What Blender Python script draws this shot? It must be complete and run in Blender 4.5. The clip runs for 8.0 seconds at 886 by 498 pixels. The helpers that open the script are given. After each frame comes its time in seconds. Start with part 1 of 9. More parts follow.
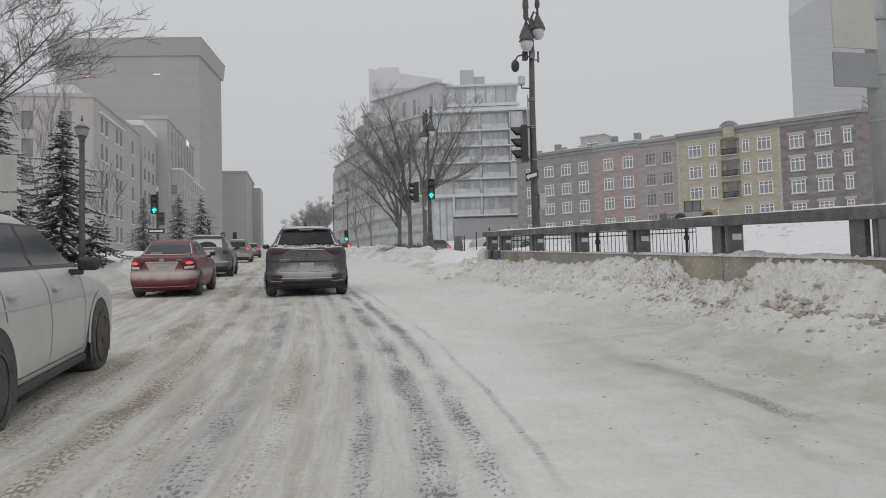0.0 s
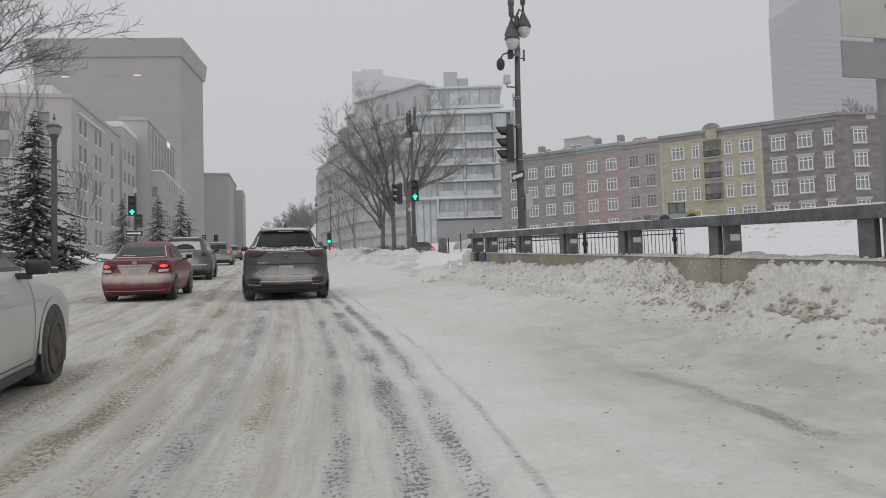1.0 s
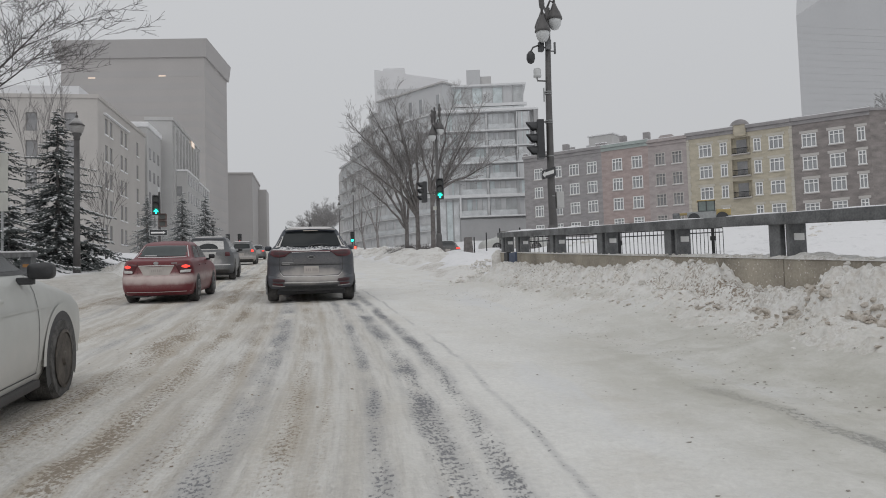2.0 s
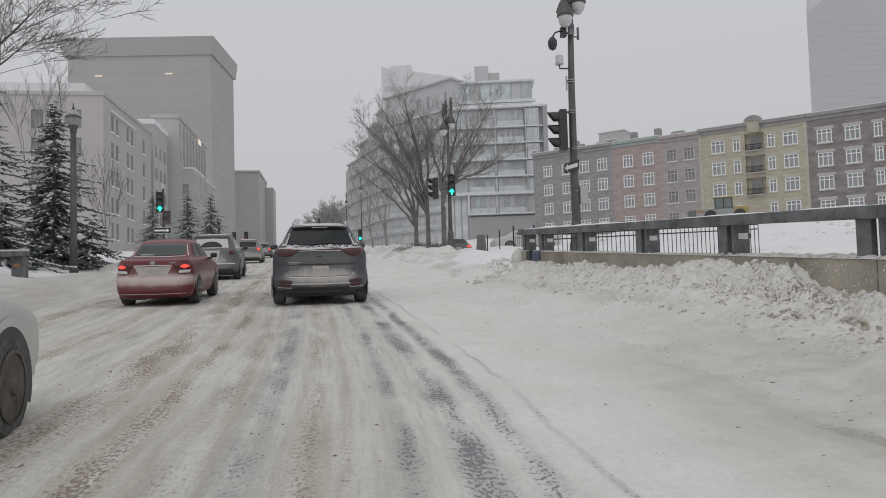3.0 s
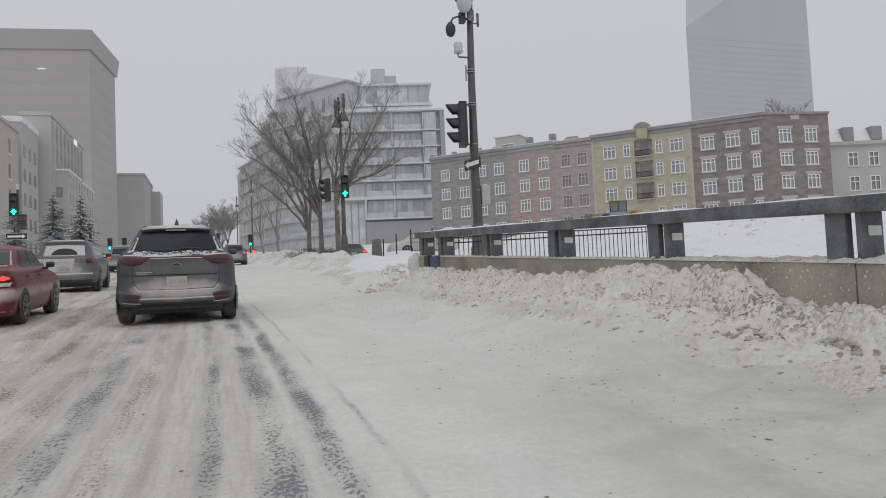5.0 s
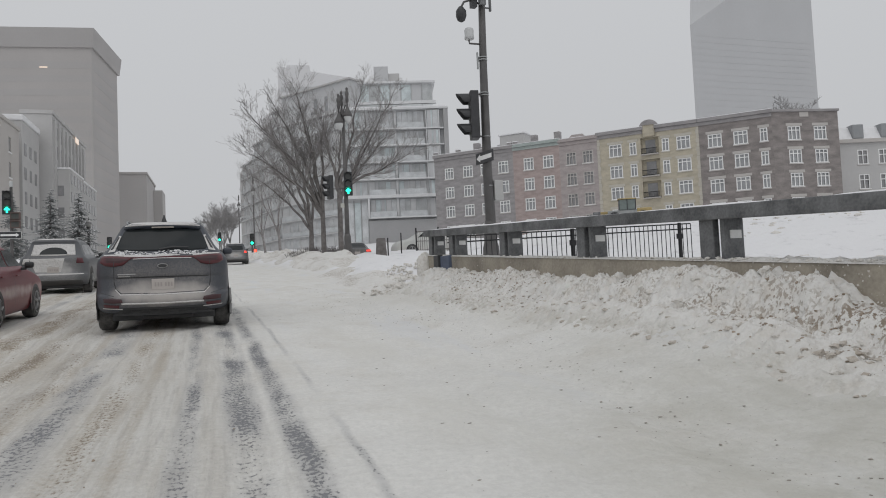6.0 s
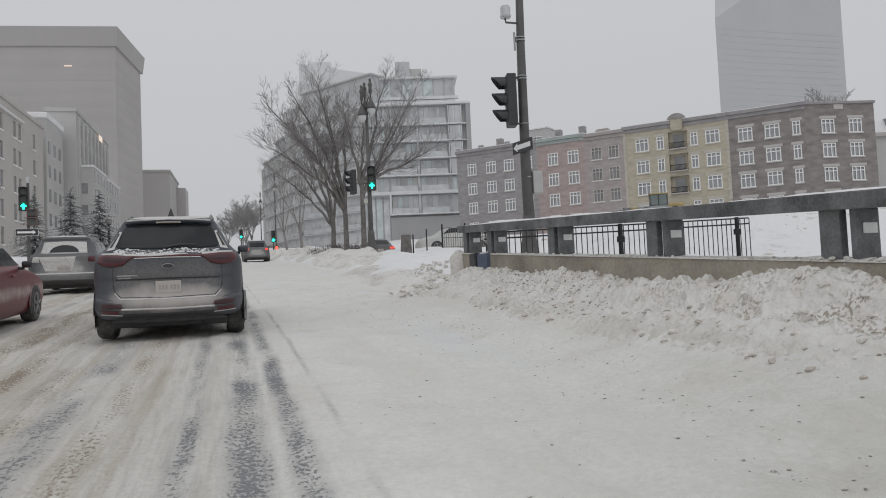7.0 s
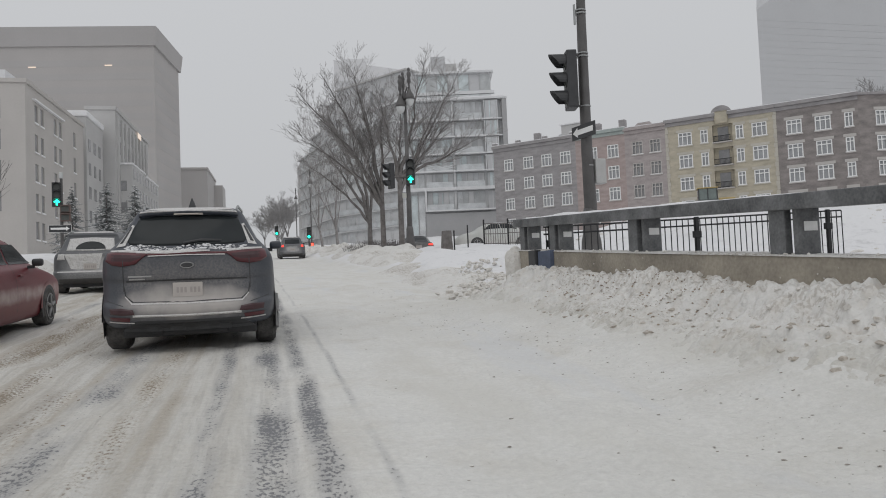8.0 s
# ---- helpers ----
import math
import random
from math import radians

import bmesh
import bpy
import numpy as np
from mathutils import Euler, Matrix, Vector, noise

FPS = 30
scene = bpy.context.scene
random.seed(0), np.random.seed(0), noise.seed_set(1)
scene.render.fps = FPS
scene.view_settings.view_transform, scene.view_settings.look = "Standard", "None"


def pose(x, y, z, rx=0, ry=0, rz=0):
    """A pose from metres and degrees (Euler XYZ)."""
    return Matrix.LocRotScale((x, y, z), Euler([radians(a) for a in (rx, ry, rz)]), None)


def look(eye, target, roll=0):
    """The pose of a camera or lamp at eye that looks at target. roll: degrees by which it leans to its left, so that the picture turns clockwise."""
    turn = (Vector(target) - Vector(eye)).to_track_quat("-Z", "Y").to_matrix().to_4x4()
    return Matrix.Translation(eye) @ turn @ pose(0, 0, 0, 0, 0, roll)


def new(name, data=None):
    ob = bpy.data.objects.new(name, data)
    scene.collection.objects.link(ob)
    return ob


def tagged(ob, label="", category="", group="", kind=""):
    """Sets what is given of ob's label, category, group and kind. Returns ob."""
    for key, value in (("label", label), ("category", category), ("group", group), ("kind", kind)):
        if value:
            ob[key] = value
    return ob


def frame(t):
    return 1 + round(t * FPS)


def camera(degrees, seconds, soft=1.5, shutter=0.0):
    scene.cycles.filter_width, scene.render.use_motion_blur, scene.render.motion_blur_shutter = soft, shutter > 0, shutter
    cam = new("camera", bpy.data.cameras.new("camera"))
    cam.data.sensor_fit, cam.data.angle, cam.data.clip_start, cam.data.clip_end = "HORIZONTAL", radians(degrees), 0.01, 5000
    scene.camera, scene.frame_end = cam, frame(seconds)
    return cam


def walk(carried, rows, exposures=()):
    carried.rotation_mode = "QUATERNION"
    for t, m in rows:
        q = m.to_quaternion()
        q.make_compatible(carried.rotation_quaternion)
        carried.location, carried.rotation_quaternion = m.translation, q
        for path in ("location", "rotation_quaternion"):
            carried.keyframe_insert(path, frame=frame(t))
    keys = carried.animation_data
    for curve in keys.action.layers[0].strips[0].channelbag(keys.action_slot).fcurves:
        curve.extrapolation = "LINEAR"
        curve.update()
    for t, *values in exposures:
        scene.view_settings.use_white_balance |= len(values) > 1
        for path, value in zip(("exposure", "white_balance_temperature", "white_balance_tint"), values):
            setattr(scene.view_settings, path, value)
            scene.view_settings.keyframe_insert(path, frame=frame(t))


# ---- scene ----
# camera: seconds, x, y, z, rx, ry, rz
cam = camera(62.9, 8.0, soft=1.0)
PATH = [
    (0, 0.000, 0.000, 1.100, 93.002, 1.554, -12.750),
    (0.5, 0.067, 0.253, 1.118, 93.031, 1.681, -13.604),
    (1, 0.096, 0.477, 1.118, 93.149, 1.723, -14.023),
    (1.5, 0.109, 0.750, 1.153, 93.111, 1.783, -13.654),
    (2, 0.074, 1.127, 1.177, 93.109, 1.663, -12.287),
    (2.2, 0.059, 1.317, 1.177, 93.140, 1.632, -11.553),
    (3.3, 0.101, 2.701, 1.274, 92.883, 1.751, -12.087),
    (3.5, 0.180, 2.896, 1.268, 92.897, 1.825, -13.170),
    (4, 0.394, 3.311, 1.287, 92.952, 2.097, -15.989),
    (4.5, 0.552, 3.673, 1.327, 92.992, 2.400, -18.300),
    (5, 0.679, 4.113, 1.349, 93.064, 2.560, -19.741),
    (6.5, 0.984, 5.841, 1.463, 92.916, 2.513, -19.018),
    (7, 1.068, 6.537, 1.508, 92.820, 2.521, -17.876),
    (7.5, 1.135, 7.260, 1.544, 92.750, 2.478, -16.565),
    (8, 1.184, 8.004, 1.586, 92.683, 2.388, -15.194),
]
walk(cam, [(t, pose(x, y, z, rx, ry, rz)) for t, x, y, z, rx, ry, rz in PATH])

# ---- world and light: overcast snowy midday ----
world = bpy.data.worlds.new("overcast")
scene.world = world
world.use_nodes = True
wn, wl = world.node_tree.nodes, world.node_tree.links
wn.clear()
w_out = wn.new("ShaderNodeOutputWorld")
w_bg = wn.new("ShaderNodeBackground")
w_sky = wn.new("ShaderNodeTexSky")
w_sky.sky_type = 'NISHITA'
w_sky.sun_disc = False
w_sky.sun_elevation, w_sky.sun_rotation = radians(38), radians(150)
w_sky.air_density, w_sky.dust_density = 2.0, 6.0
w_geo = wn.new("ShaderNodeTexCoord")
w_sep = wn.new("ShaderNodeSeparateXYZ")
w_ramp = wn.new("ShaderNodeValToRGB")
w_ramp.color_ramp.elements[0].position = 0.0
w_ramp.color_ramp.elements[0].color = (0.543, 0.553, 0.571, 1)
w_ramp.color_ramp.elements[1].position = 1.0
w_ramp.color_ramp.elements[1].color = (0.698, 0.71, 0.735, 1)
mid = w_ramp.color_ramp.elements.new(0.30)
mid.color = (0.588, 0.60, 0.621, 1)
w_grey = wn.new("ShaderNodeHueSaturation")
w_grey.inputs["Saturation"].default_value = 0.08
w_grey.inputs["Value"].default_value = 0.06
w_mix = wn.new("ShaderNodeMix")
w_mix.data_type = 'RGBA'
w_mix.inputs[0].default_value = 0.10
wl.new(w_geo.outputs["Generated"], w_sep.inputs[0])
wl.new(w_sep.outputs["Z"], w_ramp.inputs[0])
wl.new(w_sky.outputs[0], w_grey.inputs["Color"])
wl.new(w_ramp.outputs[0], w_mix.inputs[6])
wl.new(w_grey.outputs[0], w_mix.inputs[7])
wl.new(w_mix.outputs[2], w_bg.inputs[0])
w_bg.inputs[1].default_value = 1.0
wl.new(w_bg.outputs[0], w_out.inputs[0])

sun_data = bpy.data.lights.new("sun", 'SUN')
sun_data.energy, sun_data.angle, sun_data.color = 0.35, radians(50), (1.0, 0.97, 0.93)
sun = new("sun", sun_data)
sun.matrix_basis = look((-20, -35, 60), (0, 0, 0))
scene.view_settings.exposure = 0.0

# ---- materials ----
def mat(name, col, rough=0.8, metal=0.0, var=0.18, scale=4.0, fine=45.0, bump=0.15, spec=0.5, tint=None, rand=0.0, stretch=(1, 1, 1), coat=0.0):
    m = bpy.data.materials.new(name)
    m.use_nodes = True
    n, l = m.node_tree.nodes, m.node_tree.links
    b = n["Principled BSDF"]
    b.inputs["Roughness"].default_value = rough
    b.inputs["Metallic"].default_value = metal
    b.inputs["Specular IOR Level"].default_value = spec
    b.inputs["Coat Weight"].default_value = coat
    tc = n.new("ShaderNodeTexCoord")
    mp = n.new("ShaderNodeMapping")
    mp.inputs["Scale"].default_value = stretch
    l.new(tc.outputs["Object"], mp.inputs[0])
    big, small = n.new("ShaderNodeTexNoise"), n.new("ShaderNodeTexNoise")
    big.inputs["Scale"].default_value, big.inputs["Detail"].default_value = scale, 4
    small.inputs["Scale"].default_value, small.inputs["Detail"].default_value = fine, 3
    l.new(mp.outputs[0], big.inputs[0])
    l.new(mp.outputs[0], small.inputs[0])
    mul = n.new("ShaderNodeMath")
    mul.operation = 'MULTIPLY_ADD'
    l.new(small.outputs[0], mul.inputs[0])
    mul.inputs[1].default_value = 0.45
    l.new(big.outputs[0], mul.inputs[2])
    mr = n.new("ShaderNodeMapRange")
    mr.inputs[1].default_value, mr.inputs[2].default_value = 0.4, 1.05
    l.new(mul.outputs[0], mr.inputs[0])
    mix = n.new("ShaderNodeMix")
    mix.data_type = 'RGBA'
    dark = tuple(c * (1 - var) for c in col)
    light = tint if tint else tuple(min(1.0, c * (1 + var)) for c in col)
    mix.inputs[6].default_value = (*dark, 1)
    mix.inputs[7].default_value = (*light, 1)
    l.new(mr.outputs[0], mix.inputs[0])
    out = mix.outputs[2]
    if rand:
        oi = n.new("ShaderNodeObjectInfo")
        hs = n.new("ShaderNodeHueSaturation")
        rr = n.new("ShaderNodeMapRange")
        rr.inputs[3].default_value, rr.inputs[4].default_value = 1 - rand, 1 + rand
        l.new(oi.outputs["Random"], rr.inputs[0])
        l.new(rr.outputs[0], hs.inputs["Value"])
        l.new(out, hs.inputs["Color"])
        out = hs.outputs[0]
    l.new(out, b.inputs["Base Color"])
    if bump:
        bp = n.new("ShaderNodeBump")
        bp.inputs["Strength"].default_value = bump
        bp.inputs["Distance"].default_value = 0.02
        l.new(small.outputs[0], bp.inputs["Height"])
        l.new(bp.outputs[0], b.inputs["Normal"])
    return m


def lamp_mat(name, col, strength):
    m = bpy.data.materials.new(name)
    m.use_nodes = True
    b = m.node_tree.nodes["Principled BSDF"]
    b.inputs["Base Color"].default_value = (*[c * 0.5 for c in col], 1)
    b.inputs["Emission Color"].default_value = (*col, 1)
    b.inputs["Emission Strength"].default_value = strength
    b.inputs["Roughness"].default_value = 0.3
    return m


def frosted(name, col, dust, low=0.35, high=0.95, rough=0.35, coat=0.3, spread=0.22):
    """Car paint with road salt and snow dust, heavier towards the sills and the tail."""
    m = mat(name, col, rough, 0.0, 0.12, 3.0, 160.0, 0.05, coat=coat)
    n, l = m.node_tree.nodes, m.node_tree.links
    b = n["Principled BSDF"]
    paint = b.inputs["Base Color"].links[0].from_socket
    tc = n.new("ShaderNodeTexCoord")
    sep = n.new("ShaderNodeSeparateXYZ")
    l.new(tc.outputs["Object"], sep.inputs[0])
    grain = n.new("ShaderNodeTexNoise")
    grain.inputs["Scale"].default_value, grain.inputs["Detail"].default_value = 5.0, 8
    grain.inputs["Roughness"].default_value = 0.7
    l.new(tc.outputs["Object"], grain.inputs[0])
    addn = n.new("ShaderNodeMath")
    addn.operation = 'MULTIPLY_ADD'
    l.new(grain.outputs[0], addn.inputs[0])
    addn.inputs[1].default_value = spread * 4
    l.new(sep.outputs["Z"], addn.inputs[2])
    mr = n.new("ShaderNodeMapRange")
    mr.interpolation_type = 'SMOOTHSTEP'
    mr.inputs[1].default_value, mr.inputs[2].default_value = low + spread * 2, high + spread * 2
    mr.inputs[3].default_value, mr.inputs[4].default_value = dust, 0.04
    l.new(addn.outputs[0], mr.inputs[0])
    # spray thins out again under the bumper
    under = n.new("ShaderNodeMapRange")
    under.inputs[1].default_value, under.inputs[2].default_value = 0.25, 0.52
    under.inputs[3].default_value, under.inputs[4].default_value = 0.45, 1.0
    l.new(sep.outputs["Z"], under.inputs[0])
    fine_ = n.new("ShaderNodeTexNoise")
    fine_.inputs["Scale"].default_value, fine_.inputs["Detail"].default_value = 38.0, 6
    l.new(tc.outputs["Object"], fine_.inputs[0])
    speck = n.new("ShaderNodeMapRange")
    speck.inputs[1].default_value, speck.inputs[2].default_value = 0.38, 0.60
    speck.inputs[3].default_value, speck.inputs[4].default_value = 0.86, 1.06
    l.new(fine_.outputs[0], speck.inputs[0])
    amount = n.new("ShaderNodeMath")
    amount.operation = 'MULTIPLY'
    l.new(mr.outputs[0], amount.inputs[0])
    l.new(under.outputs[0], amount.inputs[1])
    total = n.new("ShaderNodeMath")
    total.operation = 'MULTIPLY'
    total.use_clamp = True
    l.new(amount.outputs[0], total.inputs[0])
    l.new(speck.outputs[0], total.inputs[1])
    mix = n.new("ShaderNodeMix")
    mix.data_type = 'RGBA'
    l.new(total.outputs[0], mix.inputs[0])
    l.new(paint, mix.inputs[6])
    mix.inputs[7].default_value = (0.66, 0.61, 0.57, 1)
    l.new(mix.outputs[2], b.inputs["Base Color"])
    ro = n.new("ShaderNodeMapRange")
    ro.inputs[3].default_value, ro.inputs[4].default_value = rough, 0.9
    l.new(mr.outputs[0], ro.inputs[0])
    l.new(ro.outputs[0], b.inputs["Roughness"])
    cw = n.new("ShaderNodeMapRange")
    cw.inputs[3].default_value, cw.inputs[4].default_value = coat, 0.0
    l.new(mr.outputs[0], cw.inputs[0])
    l.new(cw.outputs[0], b.inputs["Coat Weight"])
    return m


def snow_mat(name, clean, dirty, amount, scale=1.6, bump=0.5, rough=0.85):
    """Snow with grit and brown stains of two sizes."""
    m = mat(name, clean, rough, 0.0, 0.05, 2.0, 30.0, 0.0, spec=0.25)
    n, l = m.node_tree.nodes, m.node_tree.links
    b = n["Principled BSDF"]
    base = b.inputs["Base Color"].links[0].from_socket
    tc = n.new("ShaderNodeTexCoord")
    st = n.new("ShaderNodeTexNoise")
    st.inputs["Scale"].default_value, st.inputs["Detail"].default_value, st.inputs["Roughness"].default_value = scale, 9, 0.68
    l.new(tc.outputs["Object"], st.inputs[0])
    mr = n.new("ShaderNodeMapRange")
    mr.inputs[1].default_value, mr.inputs[2].default_value = 0.62 - amount * 0.28, 0.86 - amount * 0.22
    l.new(st.outputs[0], mr.inputs[0])
    mix = n.new("ShaderNodeMix")
    mix.data_type = 'RGBA'
    l.new(mr.outputs[0], mix.inputs[0])
    l.new(base, mix.inputs[6])
    mix.inputs[7].default_value = (*dirty, 1)
    l.new(mix.outputs[2], b.inputs["Base Color"])
    bn = n.new("ShaderNodeTexNoise")
    bn.inputs["Scale"].default_value, bn.inputs["Detail"].default_value = 11, 8
    l.new(tc.outputs["Object"], bn.inputs[0])
    bp = n.new("ShaderNodeBump")
    bp.inputs["Strength"].default_value, bp.inputs["Distance"].default_value = bump, 0.06
    l.new(bn.outputs[0], bp.inputs["Height"])
    l.new(bp.outputs[0], b.inputs["Normal"])
    return m


def road_snow():
    """Packed snow over asphalt: tyre tracks run along the street, some worn through to the grey surface in tread-sized flecks, some stained with grit."""
    m = snow_mat("packed_snow", (0.735, 0.728, 0.70), (0.63, 0.605, 0.555), 0.42, 0.9, 0.38)
    n, l = m.node_tree.nodes, m.node_tree.links
    b = n["Principled BSDF"]
    base = b.inputs["Base Color"].links[0].from_socket
    tc = n.new("ShaderNodeTexCoord")
    sep = n.new("ShaderNodeSeparateXYZ")
    l.new(tc.outputs["Object"], sep.inputs[0])

    def op(kind, a, bb, c=None):
        q = n.new("ShaderNodeMath")
        q.operation = kind
        for i, v in enumerate((a, bb, c)):
            if v is None:
                continue
            if isinstance(v, (int, float)):
                q.inputs[i].default_value = v
            else:
                l.new(v, q.inputs[i])
        return q.outputs[0]

    def texture(scale, detail, rough, vector):
        q = n.new("ShaderNodeTexNoise")
        q.inputs["Scale"].default_value, q.inputs["Detail"].default_value, q.inputs["Roughness"].default_value = scale, detail, rough
        l.new(vector, q.inputs[0])
        return q.outputs[0]

    def step(v, lo, hi, to0=0.0, to1=1.0):
        q = n.new("ShaderNodeMapRange")
        q.interpolation_type = 'SMOOTHSTEP'
        for i, w in enumerate((lo, hi, to0, to1)):
            q.inputs[i + 1].default_value = w
        l.new(v, q.inputs[0])
        return q.outputs[0]

    def blend(amount, under, over):
        q = n.new("ShaderNodeMix")
        q.data_type = 'RGBA'
        l.new(amount, q.inputs[0])
        l.new(under, q.inputs[6])
        q.inputs[7].default_value = (*over, 1)
        return q.outputs[2]

    def rgb_of(*c):
        q = n.new("ShaderNodeRGB")
        q.outputs[0].default_value = (*c, 1)
        return q.outputs[0]

    # the tracks swing slowly towards the kerb
    bend = op('DIVIDE', 6.5, op('SMOOTH_MAX', op('ADD', sep.outputs["Y"], 3.0), 2.0, 3.0))
    wob = n.new("ShaderNodeTexNoise")
    wob.noise_dimensions = '1D'
    wob.inputs["Scale"].default_value = 0.3
    l.new(sep.outputs["Y"], wob.inputs["W"])
    across = op('ADD', op('SUBTRACT', op('ADD', sep.outputs["X"], bend), 1.75), op('MULTIPLY', op('SUBTRACT', wob.outputs[0], 0.5), 0.07))

    def along(squeeze):
        q = n.new("ShaderNodeCombineXYZ")
        l.new(across, q.inputs[0])
        l.new(op('MULTIPLY', sep.outputs["Y"], squeeze), q.inputs[1])
        return q.outputs[0]
    streak = texture(6.0, 7, 0.62, along(0.045))
    fine_streak = texture(24.0, 5, 0.6, along(0.06))
    patch = texture(2.2, 4, 0.6, along(0.28))
    tread = texture(44.0, 3, 0.6, along(0.60))
    bars_ = op('MULTIPLY', op('SINE', op('ADD', op('MULTIPLY', sep.outputs["Y"], 75.0), op('MULTIPLY', op('ABSOLUTE', op('SINE', op('MULTIPLY', across, 21.0), None), None), 4.0)), None), 0.04)
    tread = op('ADD', tread, bars_)
    flake = texture(60.0, 4, 0.7, tc.outputs["Object"])

    def band(centre, width, soft=0.05):
        return step(op('ABSOLUTE', op('SUBTRACT', across, centre), None), width, width * soft)

    def tracks(rows):
        total = None
        for c, w, k in rows:
            v = op('MULTIPLY', band(c, w), k)
            total = v if total is None else op('MAXIMUM', total, v)
        return total
    worn = tracks(((-0.38, 0.16, 0.86), (-0.03, 0.24, 1.0), (0.25, 0.18, 0.96), (0.535, 0.07, 0.62),
                   (-1.26, 0.32, 0.84), (-1.62, 0.18, 0.66), (-3.25, 0.26, 0.72), (-4.6, 0.26, 0.74)))
    # a short skid close to the kerb
    skid_x = step(op('ABSOLUTE', op('SUBTRACT', sep.outputs["X"], 3.19), None), 0.16, 0.03)
    skid = op('MULTIPLY', op('MULTIPLY', skid_x, 1.0), op('MULTIPLY', step(sep.outputs["Y"], 6.9, 5.8), step(sep.outputs["Y"], 3.5, 4.2)))
    worn = op('MAXIMUM', worn, skid)
    stained = tracks(((-0.92, 0.20, 0.85), (-1.56, 0.26, 0.8), (-1.97, 0.24, 1.0), (-2.50, 0.50, 1.0), (-3.7, 0.45, 0.8), (-5.2, 0.7, 0.9), (-0.70, 0.10, 0.5)))
    lane = step(across, 0.75, -0.6)
    # beige compacted snow, smoother and cleaner towards the kerb
    col = blend(op('MULTIPLY', op('ADD', op('MULTIPLY', step(streak, 0.38, 0.66), 0.55), 0.32), op('MULTIPLY', lane, 0.88)), base, (0.505, 0.475, 0.425))
    col = blend(op('MULTIPLY', step(fine_streak, 0.48, 0.66), op('MULTIPLY', lane, 0.30)), col, (0.40, 0.385, 0.365))
    # a grey veil where the snow is thin over the tracks
    veil = op('MULTIPLY', step(op('ADD', patch, op('MULTIPLY', streak, 0.4)), 0.52, 0.86), step(worn, 0.2, 0.9))
    col = blend(op('MULTIPLY', veil, 0.80), col, (0.415, 0.415, 0.42))
    # brown grit thrown up between the wheels
    grit = step(op('ADD', op('MULTIPLY', patch, 0.55), op('ADD', op('MULTIPLY', streak, 0.35), op('MULTIPLY', tread, 0.45))), 0.58, 0.80)
    col = blend(op('MULTIPLY', op('MULTIPLY', grit, stained), 0.80), col, (0.40, 0.335, 0.255))
    # bare asphalt in tread flecks
    lift = op('ADD', op('MULTIPLY', op('SUBTRACT', worn, 1.0), 0.42), op('MULTIPLY', op('SUBTRACT', patch, 0.5), 0.85))
    bare = step(op('ADD', op('ADD', tread, op('MULTIPLY', flake, 0.16)), lift), 0.54, 0.68)
    col = blend(op('MULTIPLY', bare, step(worn, 0.12, 0.5, 0.0, 0.80)), col, (0.19, 0.195, 0.21))
    dirt = step(op('ADD', op('ADD', tread, op('MULTIPLY', flake, 0.2)), op('ADD', op('MULTIPLY', op('SUBTRACT', stained, 1.0), 0.4), op('MULTIPLY', op('SUBTRACT', patch, 0.5), 0.7))), 0.57, 0.70)
    col = blend(op('MULTIPLY', dirt, step(stained, 0.12, 0.5, 0.0, 0.7)), col, (0.235, 0.195, 0.15))
    gh = n.new("ShaderNodeHueSaturation")
    l.new(step(texture(22.0, 9, 0.8, tc.outputs["Object"]), 0.3, 0.7, 0.91, 1.06), gh.inputs["Value"])
    l.new(col, gh.inputs["Color"])
    # smears and frozen crusts on the kerb side
    crust = texture(2.6, 9, 0.66, tc.outputs["Object"])
    smear = texture(1.1, 6, 0.6, along(0.22))
    kerb = step(across, 0.35, 1.2)
    col = blend(op('MULTIPLY', step(smear, 0.48, 0.66), op('MULTIPLY', kerb, 0.55)), gh.outputs[0], (0.665, 0.65, 0.605))
    col = blend(op('MULTIPLY', step(smear, 0.46, 0.32), op('MULTIPLY', kerb, 0.55)), col, (0.69, 0.70, 0.715))
    # trodden greyish snow beside the bank
    worn_edge = op('MULTIPLY', step(across, 0.7, 2.4), step(sep.outputs["Y"], 13.0, 6.0))
    col = blend(op('MULTIPLY', op('ADD', op('MULTIPLY', step(op('ADD', op('MULTIPLY', smear, 0.6), op('MULTIPLY', crust, 0.5)), 0.44, 0.68), 0.60), 0.38), worn_edge), col, (0.49, 0.48, 0.43))
    pits = step(texture(9.0, 6, 0.7, tc.outputs["Object"]), 0.60, 0.72)
    col = blend(op('MULTIPLY', op('MULTIPLY', pits, worn_edge), 0.45), col, (0.40, 0.385, 0.35))
    # cleaner snow off the carriageway, scuffed with old footmarks
    clean = blend(step(texture(1.3, 9, 0.74, tc.outputs["Object"]), 0.53, 0.70), rgb_of(0.79, 0.79, 0.80), (0.60, 0.60, 0.61))
    off_road = step(op('ABSOLUTE', sep.outputs["X"], None), 5.5, 6.3)
    fin = n.new("ShaderNodeMix")
    fin.data_type = 'RGBA'
    l.new(off_road, fin.inputs[0])
    l.new(col, fin.inputs[6])
    l.new(clean, fin.inputs[7])
    l.new(fin.outputs[2], b.inputs["Base Color"])
    old = b.inputs["Normal"].links[0].from_node
    bp = n.new("ShaderNodeBump")
    bp.inputs["Strength"].default_value, bp.inputs["Distance"].default_value = 0.8, 0.04
